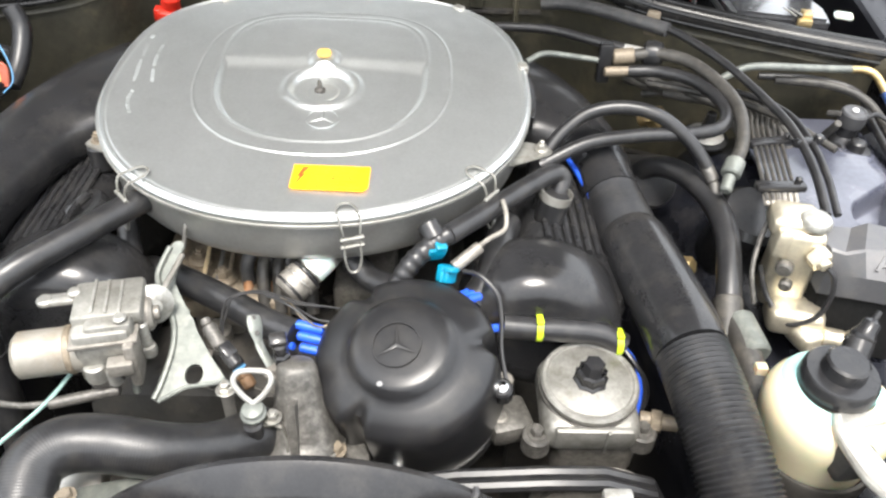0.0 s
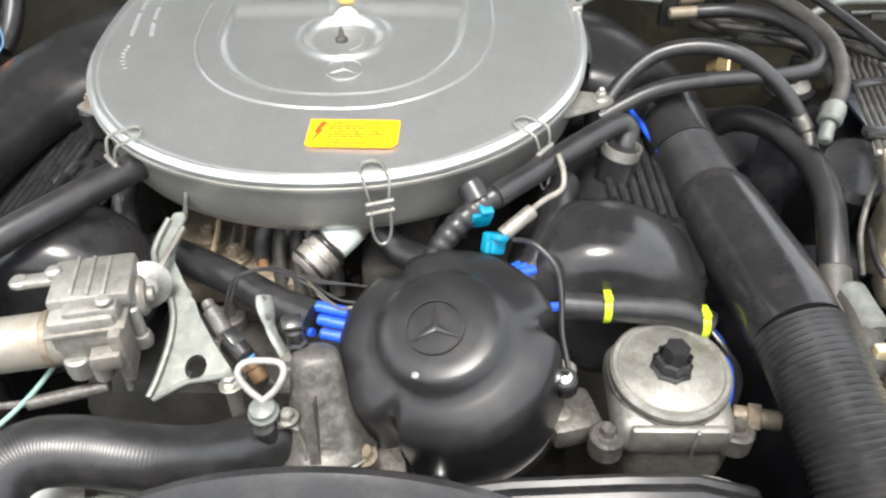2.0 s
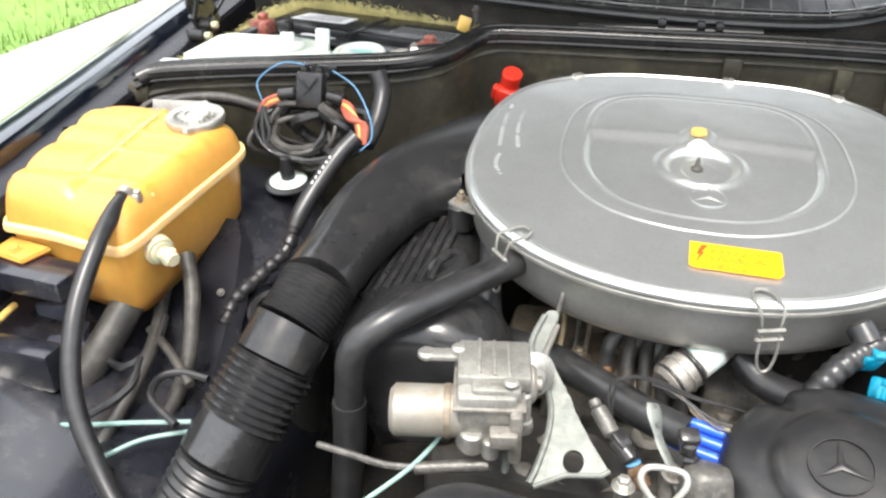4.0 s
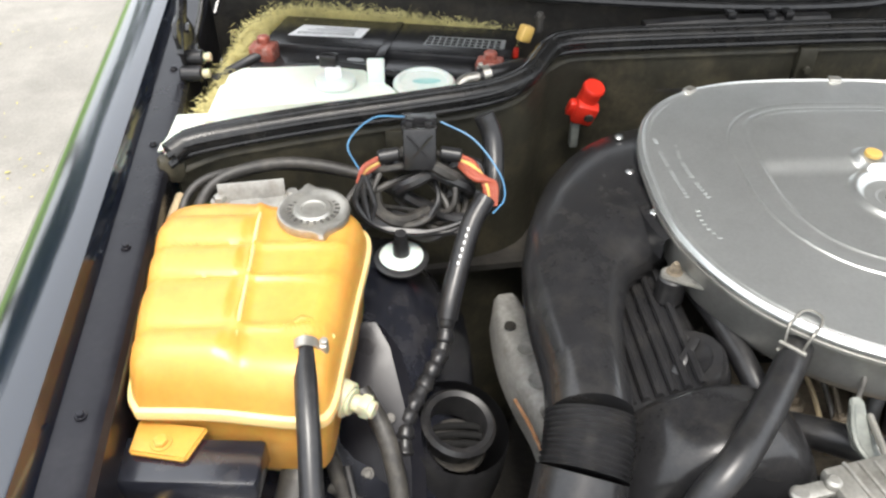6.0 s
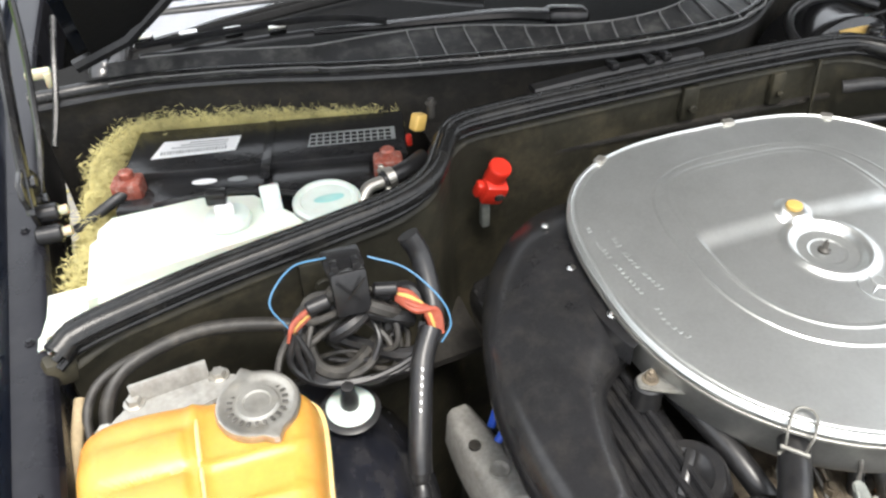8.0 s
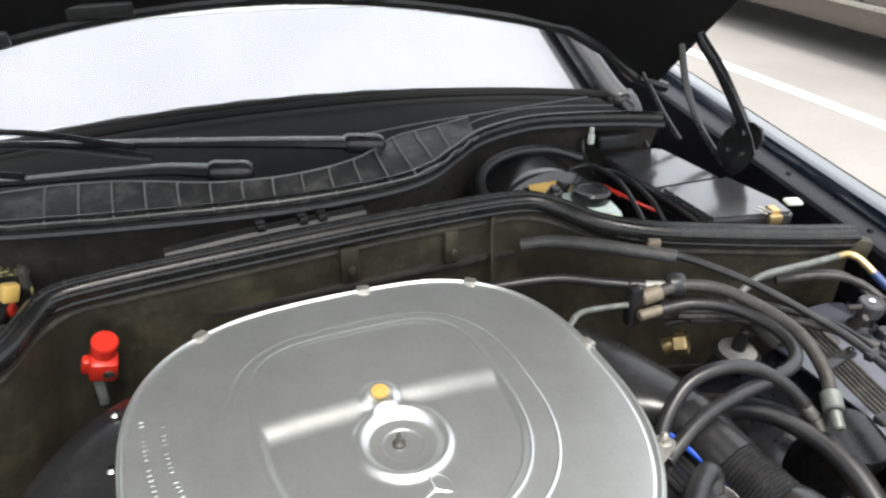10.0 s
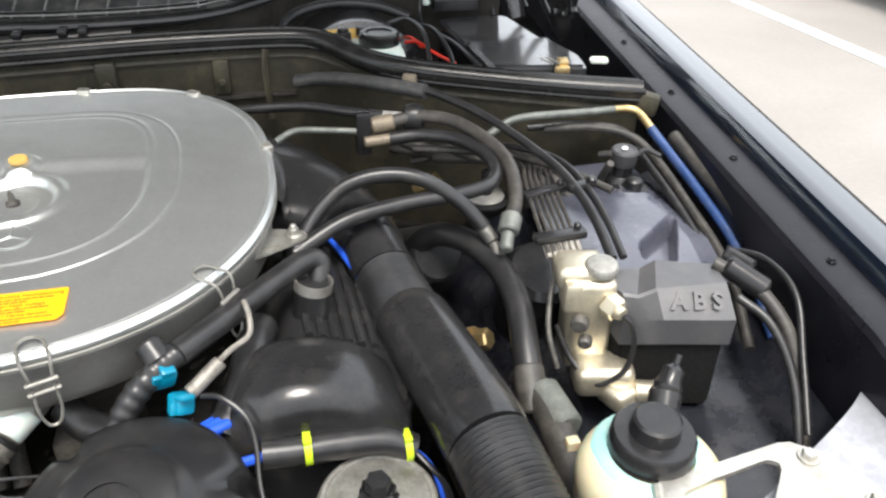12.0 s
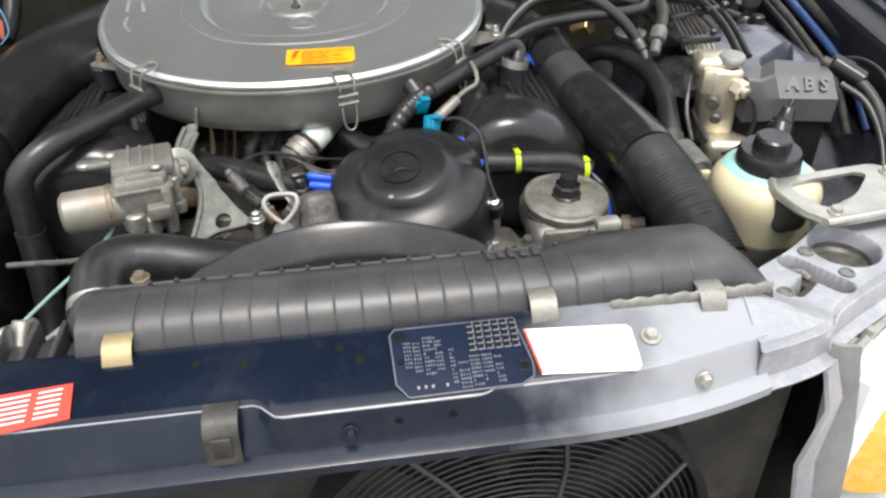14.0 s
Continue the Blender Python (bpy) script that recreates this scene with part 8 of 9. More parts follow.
part("front_lid", slab([(0.556, 1.172), (0.684, 1.146), (0.694, 1.19), (0.681, 1.287), (0.554, 1.292)], 0.936, 0.958, None, 0.005), "boxlid", b2, "shiny black front lid")
part("lid_catch", join(box((0.652, 1.158, 0.962), (0.014, 0.020, 0.008), 0.002, rot(0, 0, -12)), box((0.647, 1.146, 0.953), (0.020, 0.008, 0.014), 0.002, rot(0, 0, -12))), "goldzinc", b2, "brass-coloured lid catch")
part("catch_wire", join(rod((0.635, 1.150, 0.962), (0.622, 1.168, 0.966), 0.0012), rod((0.645, 1.150, 0.962), (0.632, 1.170, 0.966), 0.0012)), "zinc", b2)
solo("relay_block", box((0.585, 1.465, 0.972), (0.075, 0.04, 0.024), 0.004, rot(0, 0, -5)), "matt", "black relay block in front of the cowl", "relay")
solo("white_pad", slab([(0.704, 1.180), (0.728, 1.171), (0.735, 1.190), (0.711, 1.198)], 0.948, 0.954, None, 0.002), "white", "small white foam pad on the wing flange", "pad")
for k, (mat, pts) in enumerate((("red", [(0.47, 1.33, 0.95), (0.485, 1.31, 0.955), (0.50, 1.285, 0.948), (0.53, 1.26, 0.935)]), ("red", [(0.475, 1.36, 0.948), (0.48, 1.33, 0.956), (0.49, 1.30, 0.95)]), ("rubber", [(0.50, 1.40, 0.955), (0.515, 1.34, 0.965), (0.52, 1.27, 0.955), (0.52, 1.22, 0.93)]), ("rubber", [(0.46, 1.40, 0.96), (0.485, 1.38, 0.97), (0.495, 1.32, 0.968), (0.49, 1.26, 0.95), (0.48, 1.21, 0.93)]), ("rubber", [(0.53, 1.36, 0.95), (0.54, 1.30, 0.952), (0.545, 1.23, 0.95), (0.555, 1.18, 0.94)]), ("rubber", [(0.55, 1.47, 0.975), (0.53, 1.475, 0.975), (0.525, 1.46, 0.95), (0.52, 1.42, 0.93)]), ("rubber", [(0.62, 1.47, 0.975), (0.645, 1.47, 0.975), (0.65, 1.45, 0.95)]))):
    solo("booster_cable", hose(pts, 0.0024 if k < 2 else 0.0036, 8), mat, "bright red cable beside the fuse box" if mat == "red" else "black cable beside the brake reservoir", "cable", "booster cables")
solo("vacuum_hose", hose([(0.30, 1.345, 0.945), (0.29, 1.38, 0.965), (0.32, 1.42, 0.978), (0.38, 1.445, 0.983), (0.45, 1.45, 0.975), (0.50, 1.43, 0.96)], 0.008, 10), "rubber", "black vacuum hose over the brake booster", "hose")
solo("valve_pin", join(cyl((0.535, 1.46, 0.97), 0.006, 0.018), cyl((0.535, 1.46, 0.988), 0.004, 0.012)), "clear", "small milky valve in front of the cowl", "valve")

# ---- bay beside the brake unit ----
ab = thing("hydraulic_unit", (0.535, 0.78, 0.72), "pale metal hydraulic brake unit with pipe unions", "hydraulic unit")
ab_m = rot(0, 0, -12)
part("block", box((0.531, 0.776, 0.832), (0.046, 0.046, 0.104), 0.008, ab_m, 3), "palegold", ab)
part("top_block", join(box((0.522, 0.784, 0.882), (0.050, 0.044, 0.026), 0.009, ab_m, 3), box((0.508, 0.768, 0.868), (0.018, 0.030, 0.034), 0.006, ab_m)), "palegold", ab)
part("lower_block", join(box((0.540, 0.742, 0.782), (0.060, 0.044, 0.034), 0.010, ab_m, 3), box((0.552, 0.722, 0.772), (0.040, 0.036, 0.024), 0.008, rot(0, 0, 20), 3)), "palegold", ab)
part("outlet", join(rod((0.562, 0.715, 0.776), (0.584, 0.706, 0.778), 0.0115, 20, 0.003), rod((0.582, 0.707, 0.778), (0.590, 0.703, 0.778), 0.0135, 20, 0.003)), "palegold", ab)
part("side_port", rod((0.514, 0.752, 0.846), (0.508, 0.742, 0.845), 0.009, 16, 0.002), "castdark", ab, "dark threaded port")
part("side_port", rod((0.520, 0.748, 0.826), (0.514, 0.738, 0.825), 0.007, 16, 0.002), "castdark", ab, "dark threaded port")
part("dome", lathe([(0.0165, 0), (0.0165, 0.005), (0.0145, 0.008), (0.008, 0.0095), (0, 0.0098)], (0.537, 0.768, 0.890), rot(6), 32), "alu", ab, "dull grey domed cap")
part("side_boss", join(rod((0.540, 0.752, 0.862), (0.545, 0.738, 0.860), 0.0125, 6, 0.002), rod((0.545, 0.739, 0.860), (0.547, 0.733, 0.859), 0.007, 12)), "palegold", ab)
part("lead", hose([(0.548, 0.733, 0.858), (0.556, 0.728, 0.848), (0.558, 0.722, 0.825), (0.548, 0.718, 0.80), (0.525, 0.725, 0.785), (0.508, 0.75, 0.80), (0.500, 0.775, 0.825)], 0.003, 8), "rubber", ab)
part("pipe_loop", hose([(0.505, 0.80, 0.87), (0.495, 0.785, 0.85), (0.488, 0.765, 0.825), (0.492, 0.745, 0.795)], 0.0028, 8), "castdark", ab)
for k in range(6):
    w = 0.0066 * k
    pipe = part("brake_pipe", hose([(0.497 + w, 0.803 + 0.001 * k, 0.893), (0.498 + w, 0.822, 0.899), (0.505 + w, 0.86, 0.900), (0.513 + w, 0.90, 0.901), (0.525 + w, 0.95, 0.900), (0.535 + w, 0.985, 0.899), (0.530 + w * 1.1, 1.03, 0.894), (0.515 + w, 1.07, 0.885)], 0.0023, 8), "rubber_dusty", ab)
    part("pipe_union", rod((0.497 + w, 0.800, 0.889), (0.4975 + w, 0.814, 0.896), 0.0034, 6), "cast", pipe)
for x, y, turn in ((0.534, 0.911, 12), (0.514, 0.818, 2)):
    part("pipe_clamp", join(box((x, y, 0.902), (0.056, 0.014, 0.009), 0.003, rot(0, 0, turn)), cyl((x + 0.020, y + 0.004, 0.905), 0.004, 0.007)), "matt", ab)
acv = thing("relay_cover", (0.60, 0.74, 0.77), "dark grey plastic cover with raised ABS letters", "cover")
def cover_row(back, front, low, zt):
    """A cross-section of the cover: rear wall, roof, sloping face, front wall."""
    return [(*back, zt - 0.03), (*back, zt - 0.004), (back[0], back[1] - 0.004, zt), (*front, zt), (front[0] + (low[0] - front[0]) * 0.06, front[1] - 0.003, zt - 0.002), (low[0], low[1], low[2]), (low[0], low[1] + 0.001, low[2] - 0.03)]


part("cover", loft([cover_row((0.536, 0.794), (0.552, 0.748), (0.552, 0.738, 0.848), 0.874), cover_row((0.588, 0.787), (0.564, 0.741), (0.567, 0.729, 0.852), 0.874), cover_row((0.603, 0.786), (0.580, 0.737), (0.583, 0.719, 0.857), 0.882),
                     cover_row((0.658, 0.767), (0.652, 0.731), (0.648, 0.700, 0.859), 0.881)], cap=True), "unitgrey", acv, sharp=20)
part("base", slab([(0.540, 0.790), (0.655, 0.764), (0.646, 0.706), (0.584, 0.724), (0.554, 0.742)], 0.745, 0.844, None, 0.004), "felt", acv, "dark lower housing")
right = (Vector((0.648, 0.700, 0.859)) - Vector((0.583, 0.719, 0.857))).normalized()
slope_v = (Vector((0.616, 0.734, 0.8815)) - Vector((0.6155, 0.7095, 0.858))).normalized()
nrm = right.cross(slope_v).normalized()
text_m = Matrix.Identity(4)
up_v = nrm.cross(right).normalized()
for i in range(3):
    text_m[i][0], text_m[i][1], text_m[i][2] = right[i], up_v[i], nrm[i]
text_m = Matrix.Translation(Vector((0.616, 0.7218, 0.8698)) + nrm * 0.002) @ text_m
part("raised_letters", writing("A B S", 0.0235, text_m @ Matrix.Translation((0, 0, 0.0012)) @ Matrix.Diagonal((0.92, 1, 1, 1)), 0.0022, bold=0.0008), "letter", acv, "raised grey letters")
fluid = thing("steering_fluid_reservoir", (0.497, 0.575, 0.735), "cream plastic fluid reservoir with a black screw cap", "fluid reservoir")
part("bottle", lathe([(0, 0), (0.048, 0), (0.0525, 0.004), (0.0535, 0.016), (0.0550, 0.030), (0.0570, 0.046), (0.0585, 0.058), (0.0585, 0.066), (0.0565, 0.074), (0.0515, 0.081), (0.045, 0.0845), (0, 0.086)], (0.498, 0.580, 0.758), rot(3), 56), "cream", fluid, sharp=60)
part("shoulder_stain", lathe([(0.0465, 0), (0.043, 0.004), (0.034, 0.006)], (0.499, 0.583, 0.8405), rot(3), 48), "aquatint", fluid, "aqua tinted shoulder ring")
scr = part("screw_cap", lathe([(0.034, 0), (0.0345, 0.004), (0.033, 0.018), (0.031, 0.021), (0.020, 0.0215), (0.0195, 0.026), (0.019, 0.034), (0.0165, 0.036), (0, 0.036)], (0.500, 0.586, 0.843), rot(3), 24), "matt", fluid, "black ridged screw cap")
part("vent_nozzle", join(rod((0.516, 0.602, 0.866), (0.522, 0.612, 0.876), 0.013, 18), lathe([(0.014, 0), (0.011, 0.006), (0.012, 0.010), (0.009, 0.016), (0.0085, 0.024), (0.003, 0.028), (0.003, 0.036), (0, 0.036)], (0.520, 0.610, 0.872), aim((0.5, 0.45, 0.75)), 18)), "matt", scr)
part("base_cup", lathe([(0.054, 0), (0.058, 0.003), (0.058, 0.012), (0.0565, 0.014), (0.0565, 0.018), (0.0585, 0.020), (0.0590, 0.040), (0.0575, 0.043), (0.054, 0.043)], (0.498, 0.579, 0.735), rot(3), 48), "rubber_dusty", fluid, "black ringed holder")
part("foot", cyl((0.498, 0.579, 0.60), 0.05, 0.138), "dark", fluid)
# galvanised stay with a triangular opening
sy = thing("stay_bracket", (0.56, 0.50, 0.80), "pale galvanised stay bracket bolted to the front panel", "bracket")
outer = [(0.487, 0.553), (0.52, 0.556), (0.57, 0.562), (0.607, 0.566), (0.632, 0.545), (0.648, 0.500), (0.645, 0.487), (0.60, 0.472), (0.52, 0.462), (0.497, 0.462), (0.487, 0.48), (0.480, 0.535)]
inner_hole = [(0.498, 0.531), (0.503, 0.539), (0.53, 0.545), (0.580, 0.552), (0.589, 0.548), (0.586, 0.540), (0.562, 0.515), (0.532, 0.491), (0.520, 0.487), (0.509, 0.494)]

part("plate", holed_plate(outer, inner_hole, 0.842, 0.846), "zinc", sy, sharp=30)
part("lip", sweep(along([(0.497, 0.464, 0.846), (0.55, 0.468, 0.848), (0.60, 0.476, 0.848), (0.643, 0.489, 0.846)], 12), 0.004, 8), "zinc", sy)
part("lip", sweep(along([(0.486, 0.55, 0.846), (0.482, 0.53, 0.842), (0.486, 0.49, 0.843), (0.495, 0.466, 0.846)], 12), 0.004, 8), "zinc", sy)
part("rubber_block", box((0.497, 0.522, 0.820), (0.034, 0.024, 0.034), 0.006, rot(10, 0, 10)), "rubber_dusty", sy)
for x, y in ((0.517, 0.481), (0.635, 0.496), (0.614, 0.546)):
    part("stay_bolt", bolt((x, y, 0.846), 0.006, 0.005), "zinc", sy)
# front corner panel with lamp mount
cp = thing("front_corner_panel", (0.52, 0.42, 0.78), "corner panel with a round lamp mount, glare painted in as blue-grey", "body panel", kind="structure")
INNER_EDGE = [(0.354, 0.366), (0.383, 0.372), (0.398, 0.384), (0.405, 0.405), (0.407, 0.424), (0.428, 0.437), (0.46, 0.455), (0.498, 0.483), (0.53, 0.512), (0.60, 0.548), (0.70, 0.598), (0.76, 0.64)]
OUTER_EDGE = [(0.350, 0.3085), (0.378, 0.3165), (0.403, 0.326), (0.424, 0.338), (0.440, 0.350), (0.453, 0.366), (0.488, 0.387), (0.525, 0.406), (0.564, 0.426), (0.665, 0.478), (0.73, 0.525), (0.785, 0.60)]
inner_line, outer_line = along([(x, y, 0) for x, y in INNER_EDGE], 40), along([(x, y, 0) for x, y in OUTER_EDGE], 40)


def panel_z(x, y):
    """The panel dips from the crossmember's level to the lamp shelf."""
    t = smooth(0.352, 0.47, x + 0.8 * max(0, y - 0.34))
    return (1 - t) * max(0.850, min(0.8655, 0.8545 + 0.44 * (y - 0.326))) + t * (0.8275 + 0.02 * max(0, x - 0.6))


LAMP, SLOT_A, SLOT_B = Vector((0.511, 0.449)), Vector((0.448, 0.434)), Vector((0.475, 0.393))


def dent(x, y):
    """Pressed pockets: the round lamp mount and the T-shaped adjuster slot."""
    p = Vector((x, y))
    d = 0.024 * smooth(0.0335, 0.0285, (p - LAMP).length)
    e = SLOT_B - SLOT_A
    t = min(max((p - SLOT_A).dot(e) / e.dot(e), 0), 1)
    d = max(d, 0.028 * smooth(0.0115, 0.0075, (p - SLOT_A - e * t).length))
    f = Vector((0.431, 0.391)) - (SLOT_A + SLOT_B) / 2
    t = min(max((p - (SLOT_A + SLOT_B) / 2).dot(f) / f.dot(f), 0), 1)
    return max(d, 0.028 * smooth(0.0078, 0.0040, (p - (SLOT_A + SLOT_B) / 2 - f * t).length))


sheet_rows = []
fine_in, fine_out = along([(p.x, p.y, 0) for p in inner_line], 420), along([(p.x, p.y, 0) for p in outer_line], 420)
for a, b in zip(fine_in, fine_out):
    row = [Vector((a.x, a.y, panel_z(a.x, a.y) - 0.02)), Vector((a.x, a.y, panel_z(a.x, a.y) - 0.003))]
    for k in range(65):
        p = a.lerp(b, 0.01 + 0.98 * k / 64)
        row.append(Vector((p.x, p.y, panel_z(p.x, p.y) - dent(p.x, p.y))))
    row += [Vector((b.x, b.y, panel_z(b.x, b.y) - 0.002)), Vector((b.x + 0.001, b.y - 0.003, panel_z(b.x, b.y) - 0.006))]
    sheet_rows.append(row)
# panel, skirt and leg carry painted glare; the bare paint is navy
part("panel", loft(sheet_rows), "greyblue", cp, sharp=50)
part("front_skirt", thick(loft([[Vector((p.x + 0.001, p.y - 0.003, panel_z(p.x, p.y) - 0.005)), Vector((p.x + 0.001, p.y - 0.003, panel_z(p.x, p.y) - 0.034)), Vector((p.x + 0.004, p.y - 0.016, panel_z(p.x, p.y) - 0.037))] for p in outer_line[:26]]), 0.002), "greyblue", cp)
part("mount_screw", lathe([(0, 0.005), (0.006, 0.004), (0.008, 0.001), (0.011, 0)], (0.512, 0.441, 0.8055), None, 16), "steel", cp)
part("mount_hole", cyl((0.500, 0.455, 0.8056), 0.0035, 0.001, None, 0.0003, 12), "dark", cp)
part("lamp_floor", lathe([(0, 0.0012), (0.024, 0.0012), (0.0275, 0.004), (0.0285, 0.009)], (LAMP.x, LAMP.y, 0.8045), None, 40), "castdark", cp, "dark lamp mount floor")
part("slot_floor", join(box(((SLOT_A.x + SLOT_B.x) / 2, (SLOT_A.y + SLOT_B.y) / 2, 0.8085), (0.060, 0.014, 0.012), 0.004, rot(0, 0, -56)), box((0.447, 0.402, 0.8085), (0.030, 0.0065, 0.012), 0.002, rot(0, 0, 36))), "dark", cp, "dark adjuster slot")
part("slot_tongue", hose([(0.447, 0.432, 0.817), (0.456, 0.427, 0.820), (0.462, 0.419, 0.817)], 0.0035, 8, squash=0.5), "castdark", cp)
for x, y in ((0.470, 0.446), (0.489, 0.409), (0.419, 0.390)):
    part("panel_screw", join(lathe([(0.0075, 0), (0.007, 0.002), (0.005, 0.0025), (0.0045, 0.001), (0, 0.001)], (x, y, panel_z(x, y)), None, 18)), "steel", cp)
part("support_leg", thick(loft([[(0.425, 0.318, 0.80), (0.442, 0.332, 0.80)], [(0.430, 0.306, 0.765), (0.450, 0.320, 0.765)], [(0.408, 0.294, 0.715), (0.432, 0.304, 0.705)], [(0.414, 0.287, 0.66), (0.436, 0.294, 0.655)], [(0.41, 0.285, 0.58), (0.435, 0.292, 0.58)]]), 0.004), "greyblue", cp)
# headlamp with its amber indicator, ahead of the corner panel
hd = thing("headlamp", (0.62, 0.36, 0.58), "clear headlamp unit with amber indicator beside the grille", "headlamp")
part("housing", slab([(0.462, 0.350), (0.49, 0.372), (0.55, 0.402), (0.62, 0.432), (0.75, 0.512), (0.86, 0.58), (0.87, 0.50), (0.76, 0.42), (0.62, 0.365), (0.53, 0.335), (0.475, 0.330)], 0.62, 0.772, None, 0.010), "ink_white", hd, "white headlamp housing")
part("lens", thick(loft([[(0.60, 0.300 + d, z), (0.68, 0.330 + d, z), (0.76, 0.385 + d, z), (0.83, 0.455 + d, z), (0.88, 0.54 + d, z)] for z, d in ((0.56, 0.0), (0.68, 0.005), (0.75, 0.02), (0.772, 0.045))]), 0.004), "clear", hd, "clear ribbed lens")
def indicator_sheet(columns, heights, forward):
    """A curved lens sheet that leans back towards its top."""
    return thick(loft([[(x, y - forward + d, z) for x, y in columns] for z, d in heights]), 0.004)


FACE = [(0.474, 0.352), (0.492, 0.340), (0.512, 0.331), (0.540, 0.326), (0.575, 0.330), (0.61, 0.340)]
part("indicator", indicator_sheet(FACE, ((0.56, 0.0), (0.66, 0.004), (0.72, 0.010), (0.765, 0.022), (0.780, 0.034)), 0.0), "clear", hd, "clear outer lens of the indicator")
part("indicator_core", indicator_sheet(FACE[1:4], ((0.62, 0.0025), (0.66, 0.004), (0.72, 0.010), (0.757, 0.020)), 0.005), "amberlens", hd, "amber indicator core")
for a, b, c_, d_ in (((0.500, 0.382), (0.535, 0.400), 0.782, 30), ((0.575, 0.418), (0.605, 0.434), 0.784, 30)):
    mid = ((a[0] + b[0]) / 2, (a[1] + b[1]) / 2, c_)
    fr_ = part("clip", join(box((a[0], a[1], c_), (0.010, 0.026, 0.016), 0.003, rot(0, 0, d_)), box((b[0], b[1], c_), (0.010, 0.026, 0.016), 0.003, rot(0, 0, d_)), box(mid, (0.036, 0.007, 0.012), 0.002, rot(0, 0, d_))), "palewire", hd, "pale grey plastic retaining clip")
part("top_trim", sweep(along([(0.485, 0.362, 0.778), (0.53, 0.392, 0.780), (0.60, 0.426, 0.782), (0.72, 0.492, 0.788)], 20), 0.005, 8), "palewire", hd)
part("side_post", thick(loft([[(x0, y + 0.004, z), (x0 + 0.004, y, z), (x1, y - 0.004, z)] for z, y, x0, x1 in ((0.812, 0.338, 0.440, 0.460), (0.77, 0.334, 0.444, 0.468), (0.70, 0.331, 0.450, 0.482), (0.56, 0.322, 0.455, 0.495))]), 0.004), "chip", hd, "grey plastic side post")
hdl = thing("headlamp", (-0.62, 0.36, 0.58), "clear headlamp unit on the far front corner", "headlamp")
part("housing", slab([(-0.475, 0.285), (-0.50, 0.27), (-0.70, 0.36), (-0.86, 0.48), (-0.86, 0.60), (-0.74, 0.56), (-0.60, 0.435), (-0.53, 0.36)], 0.62, 0.775, None, 0.010), "ink_white", hdl)
# wing details: sensor cap, cables, blue tube
sc = thing("level_control_cap", (0.668, 0.98, 0.85), "round black sensor cap on the inner wing", "sensor")
part("cap", lathe([(0.0155, -0.004), (0.0165, 0), (0.0165, 0.013), (0.0145, 0.0155), (0.0125, 0.0155), (0.0115, 0.0145), (0, 0.0145)], (0.665, 0.981, 0.894), rot(4), 36), "grey_plastic", sc)
part("pin", cyl((0.665, 0.981, 0.9085), 0.004, 0.003), "paper", sc, "pale pin in the cap")
part("neck", lathe([(0.020, -0.026), (0.0175, -0.022), (0.0135, -0.018), (0.0135, -0.004), (0, -0.004)], (0.665, 0.981, 0.894), rot(4), 28), "matt", sc)
part("base_plug", join(cyl((0.668, 0.953, 0.866), 0.010, 0.016), lathe([(0.026, 0), (0.024, 0.005), (0.012, 0.007)], (0.666, 0.962, 0.862), None, 28)), "rubber", sc)
part("lead", hose([(0.685, 0.985, 0.897), (0.70, 0.99, 0.90), (0.715, 0.98, 0.895)], 0.003, 8), "rubber", sc)
part("clip", join(rod((0.640, 0.985, 0.87), (0.640, 0.965, 0.90), 0.005), rod((0.636, 0.99, 0.90), (0.648, 0.98, 0.905), 0.004)), "rubber_dusty", sc)
# strut tower plate in chalky blue
def pocket(x, y):
    """Depth of the teardrop pocket pressed into the tower plate."""
    p, q = Vector((0.690, 0.893)), Vector((0.648, 0.846))
    e = q - p
    t = min(max((Vector((x, y)) - p).dot(e) / e.dot(e), 0), 1)
    r = 0.003 + 0.017 * t
    return 0.030 * smooth(r + 0.002, r - 0.003, (Vector((x, y)) - p - e * t).length)


tw = grid_sheet(0.545, 0.722, 0.80, 1.06, 90, 120, lambda x, y: 0.852 + 0.018 * math.exp(-((x - 0.655) / 0.05) ** 2 - ((y - 0.94) / 0.06) ** 2) - 0.35 * max(0, 0.86 - y) - 0.25 * max(0, x - 0.69) + 0.003 * math.exp(-((math.hypot(x - 0.665, y - 0.97) - 0.034) / 0.004) ** 2) - pocket(x, y))
solo("tower_plate", thick(tw, 0.004), "towerpaint", "dusty dark blue strut tower plate with a pressed pocket", "body panel", kind="structure", sharp=60)
gp = thing("fuel_pipe", (0.65, 1.05, 0.88), "pale steel pipe with a gold bend by the bulkhead", "pipe")
part("pale_pipe", hose([(0.50, 1.06, 0.895), (0.53, 1.063, 0.915), (0.56, 1.066, 0.925), (0.64, 1.066, 0.925), (0.695, 1.066, 0.925)], 0.0052, 10), "steel", gp)
part("gold_bend", hose([(0.69, 1.066, 0.925), (0.712, 1.066, 0.924), (0.722, 1.055, 0.920), (0.728, 1.03, 0.908)], 0.0054, 10), "goldzinc", gp)
part("blue_sleeve", hose([(0.727, 1.032, 0.909), (0.735, 1.0, 0.893), (0.742, 0.93, 0.870), (0.745, 0.86, 0.848), (0.743, 0.80, 0.825), (0.735, 0.74, 0.79)], 0.0060, 10), "bluetube", gp, "blue taped sleeve")
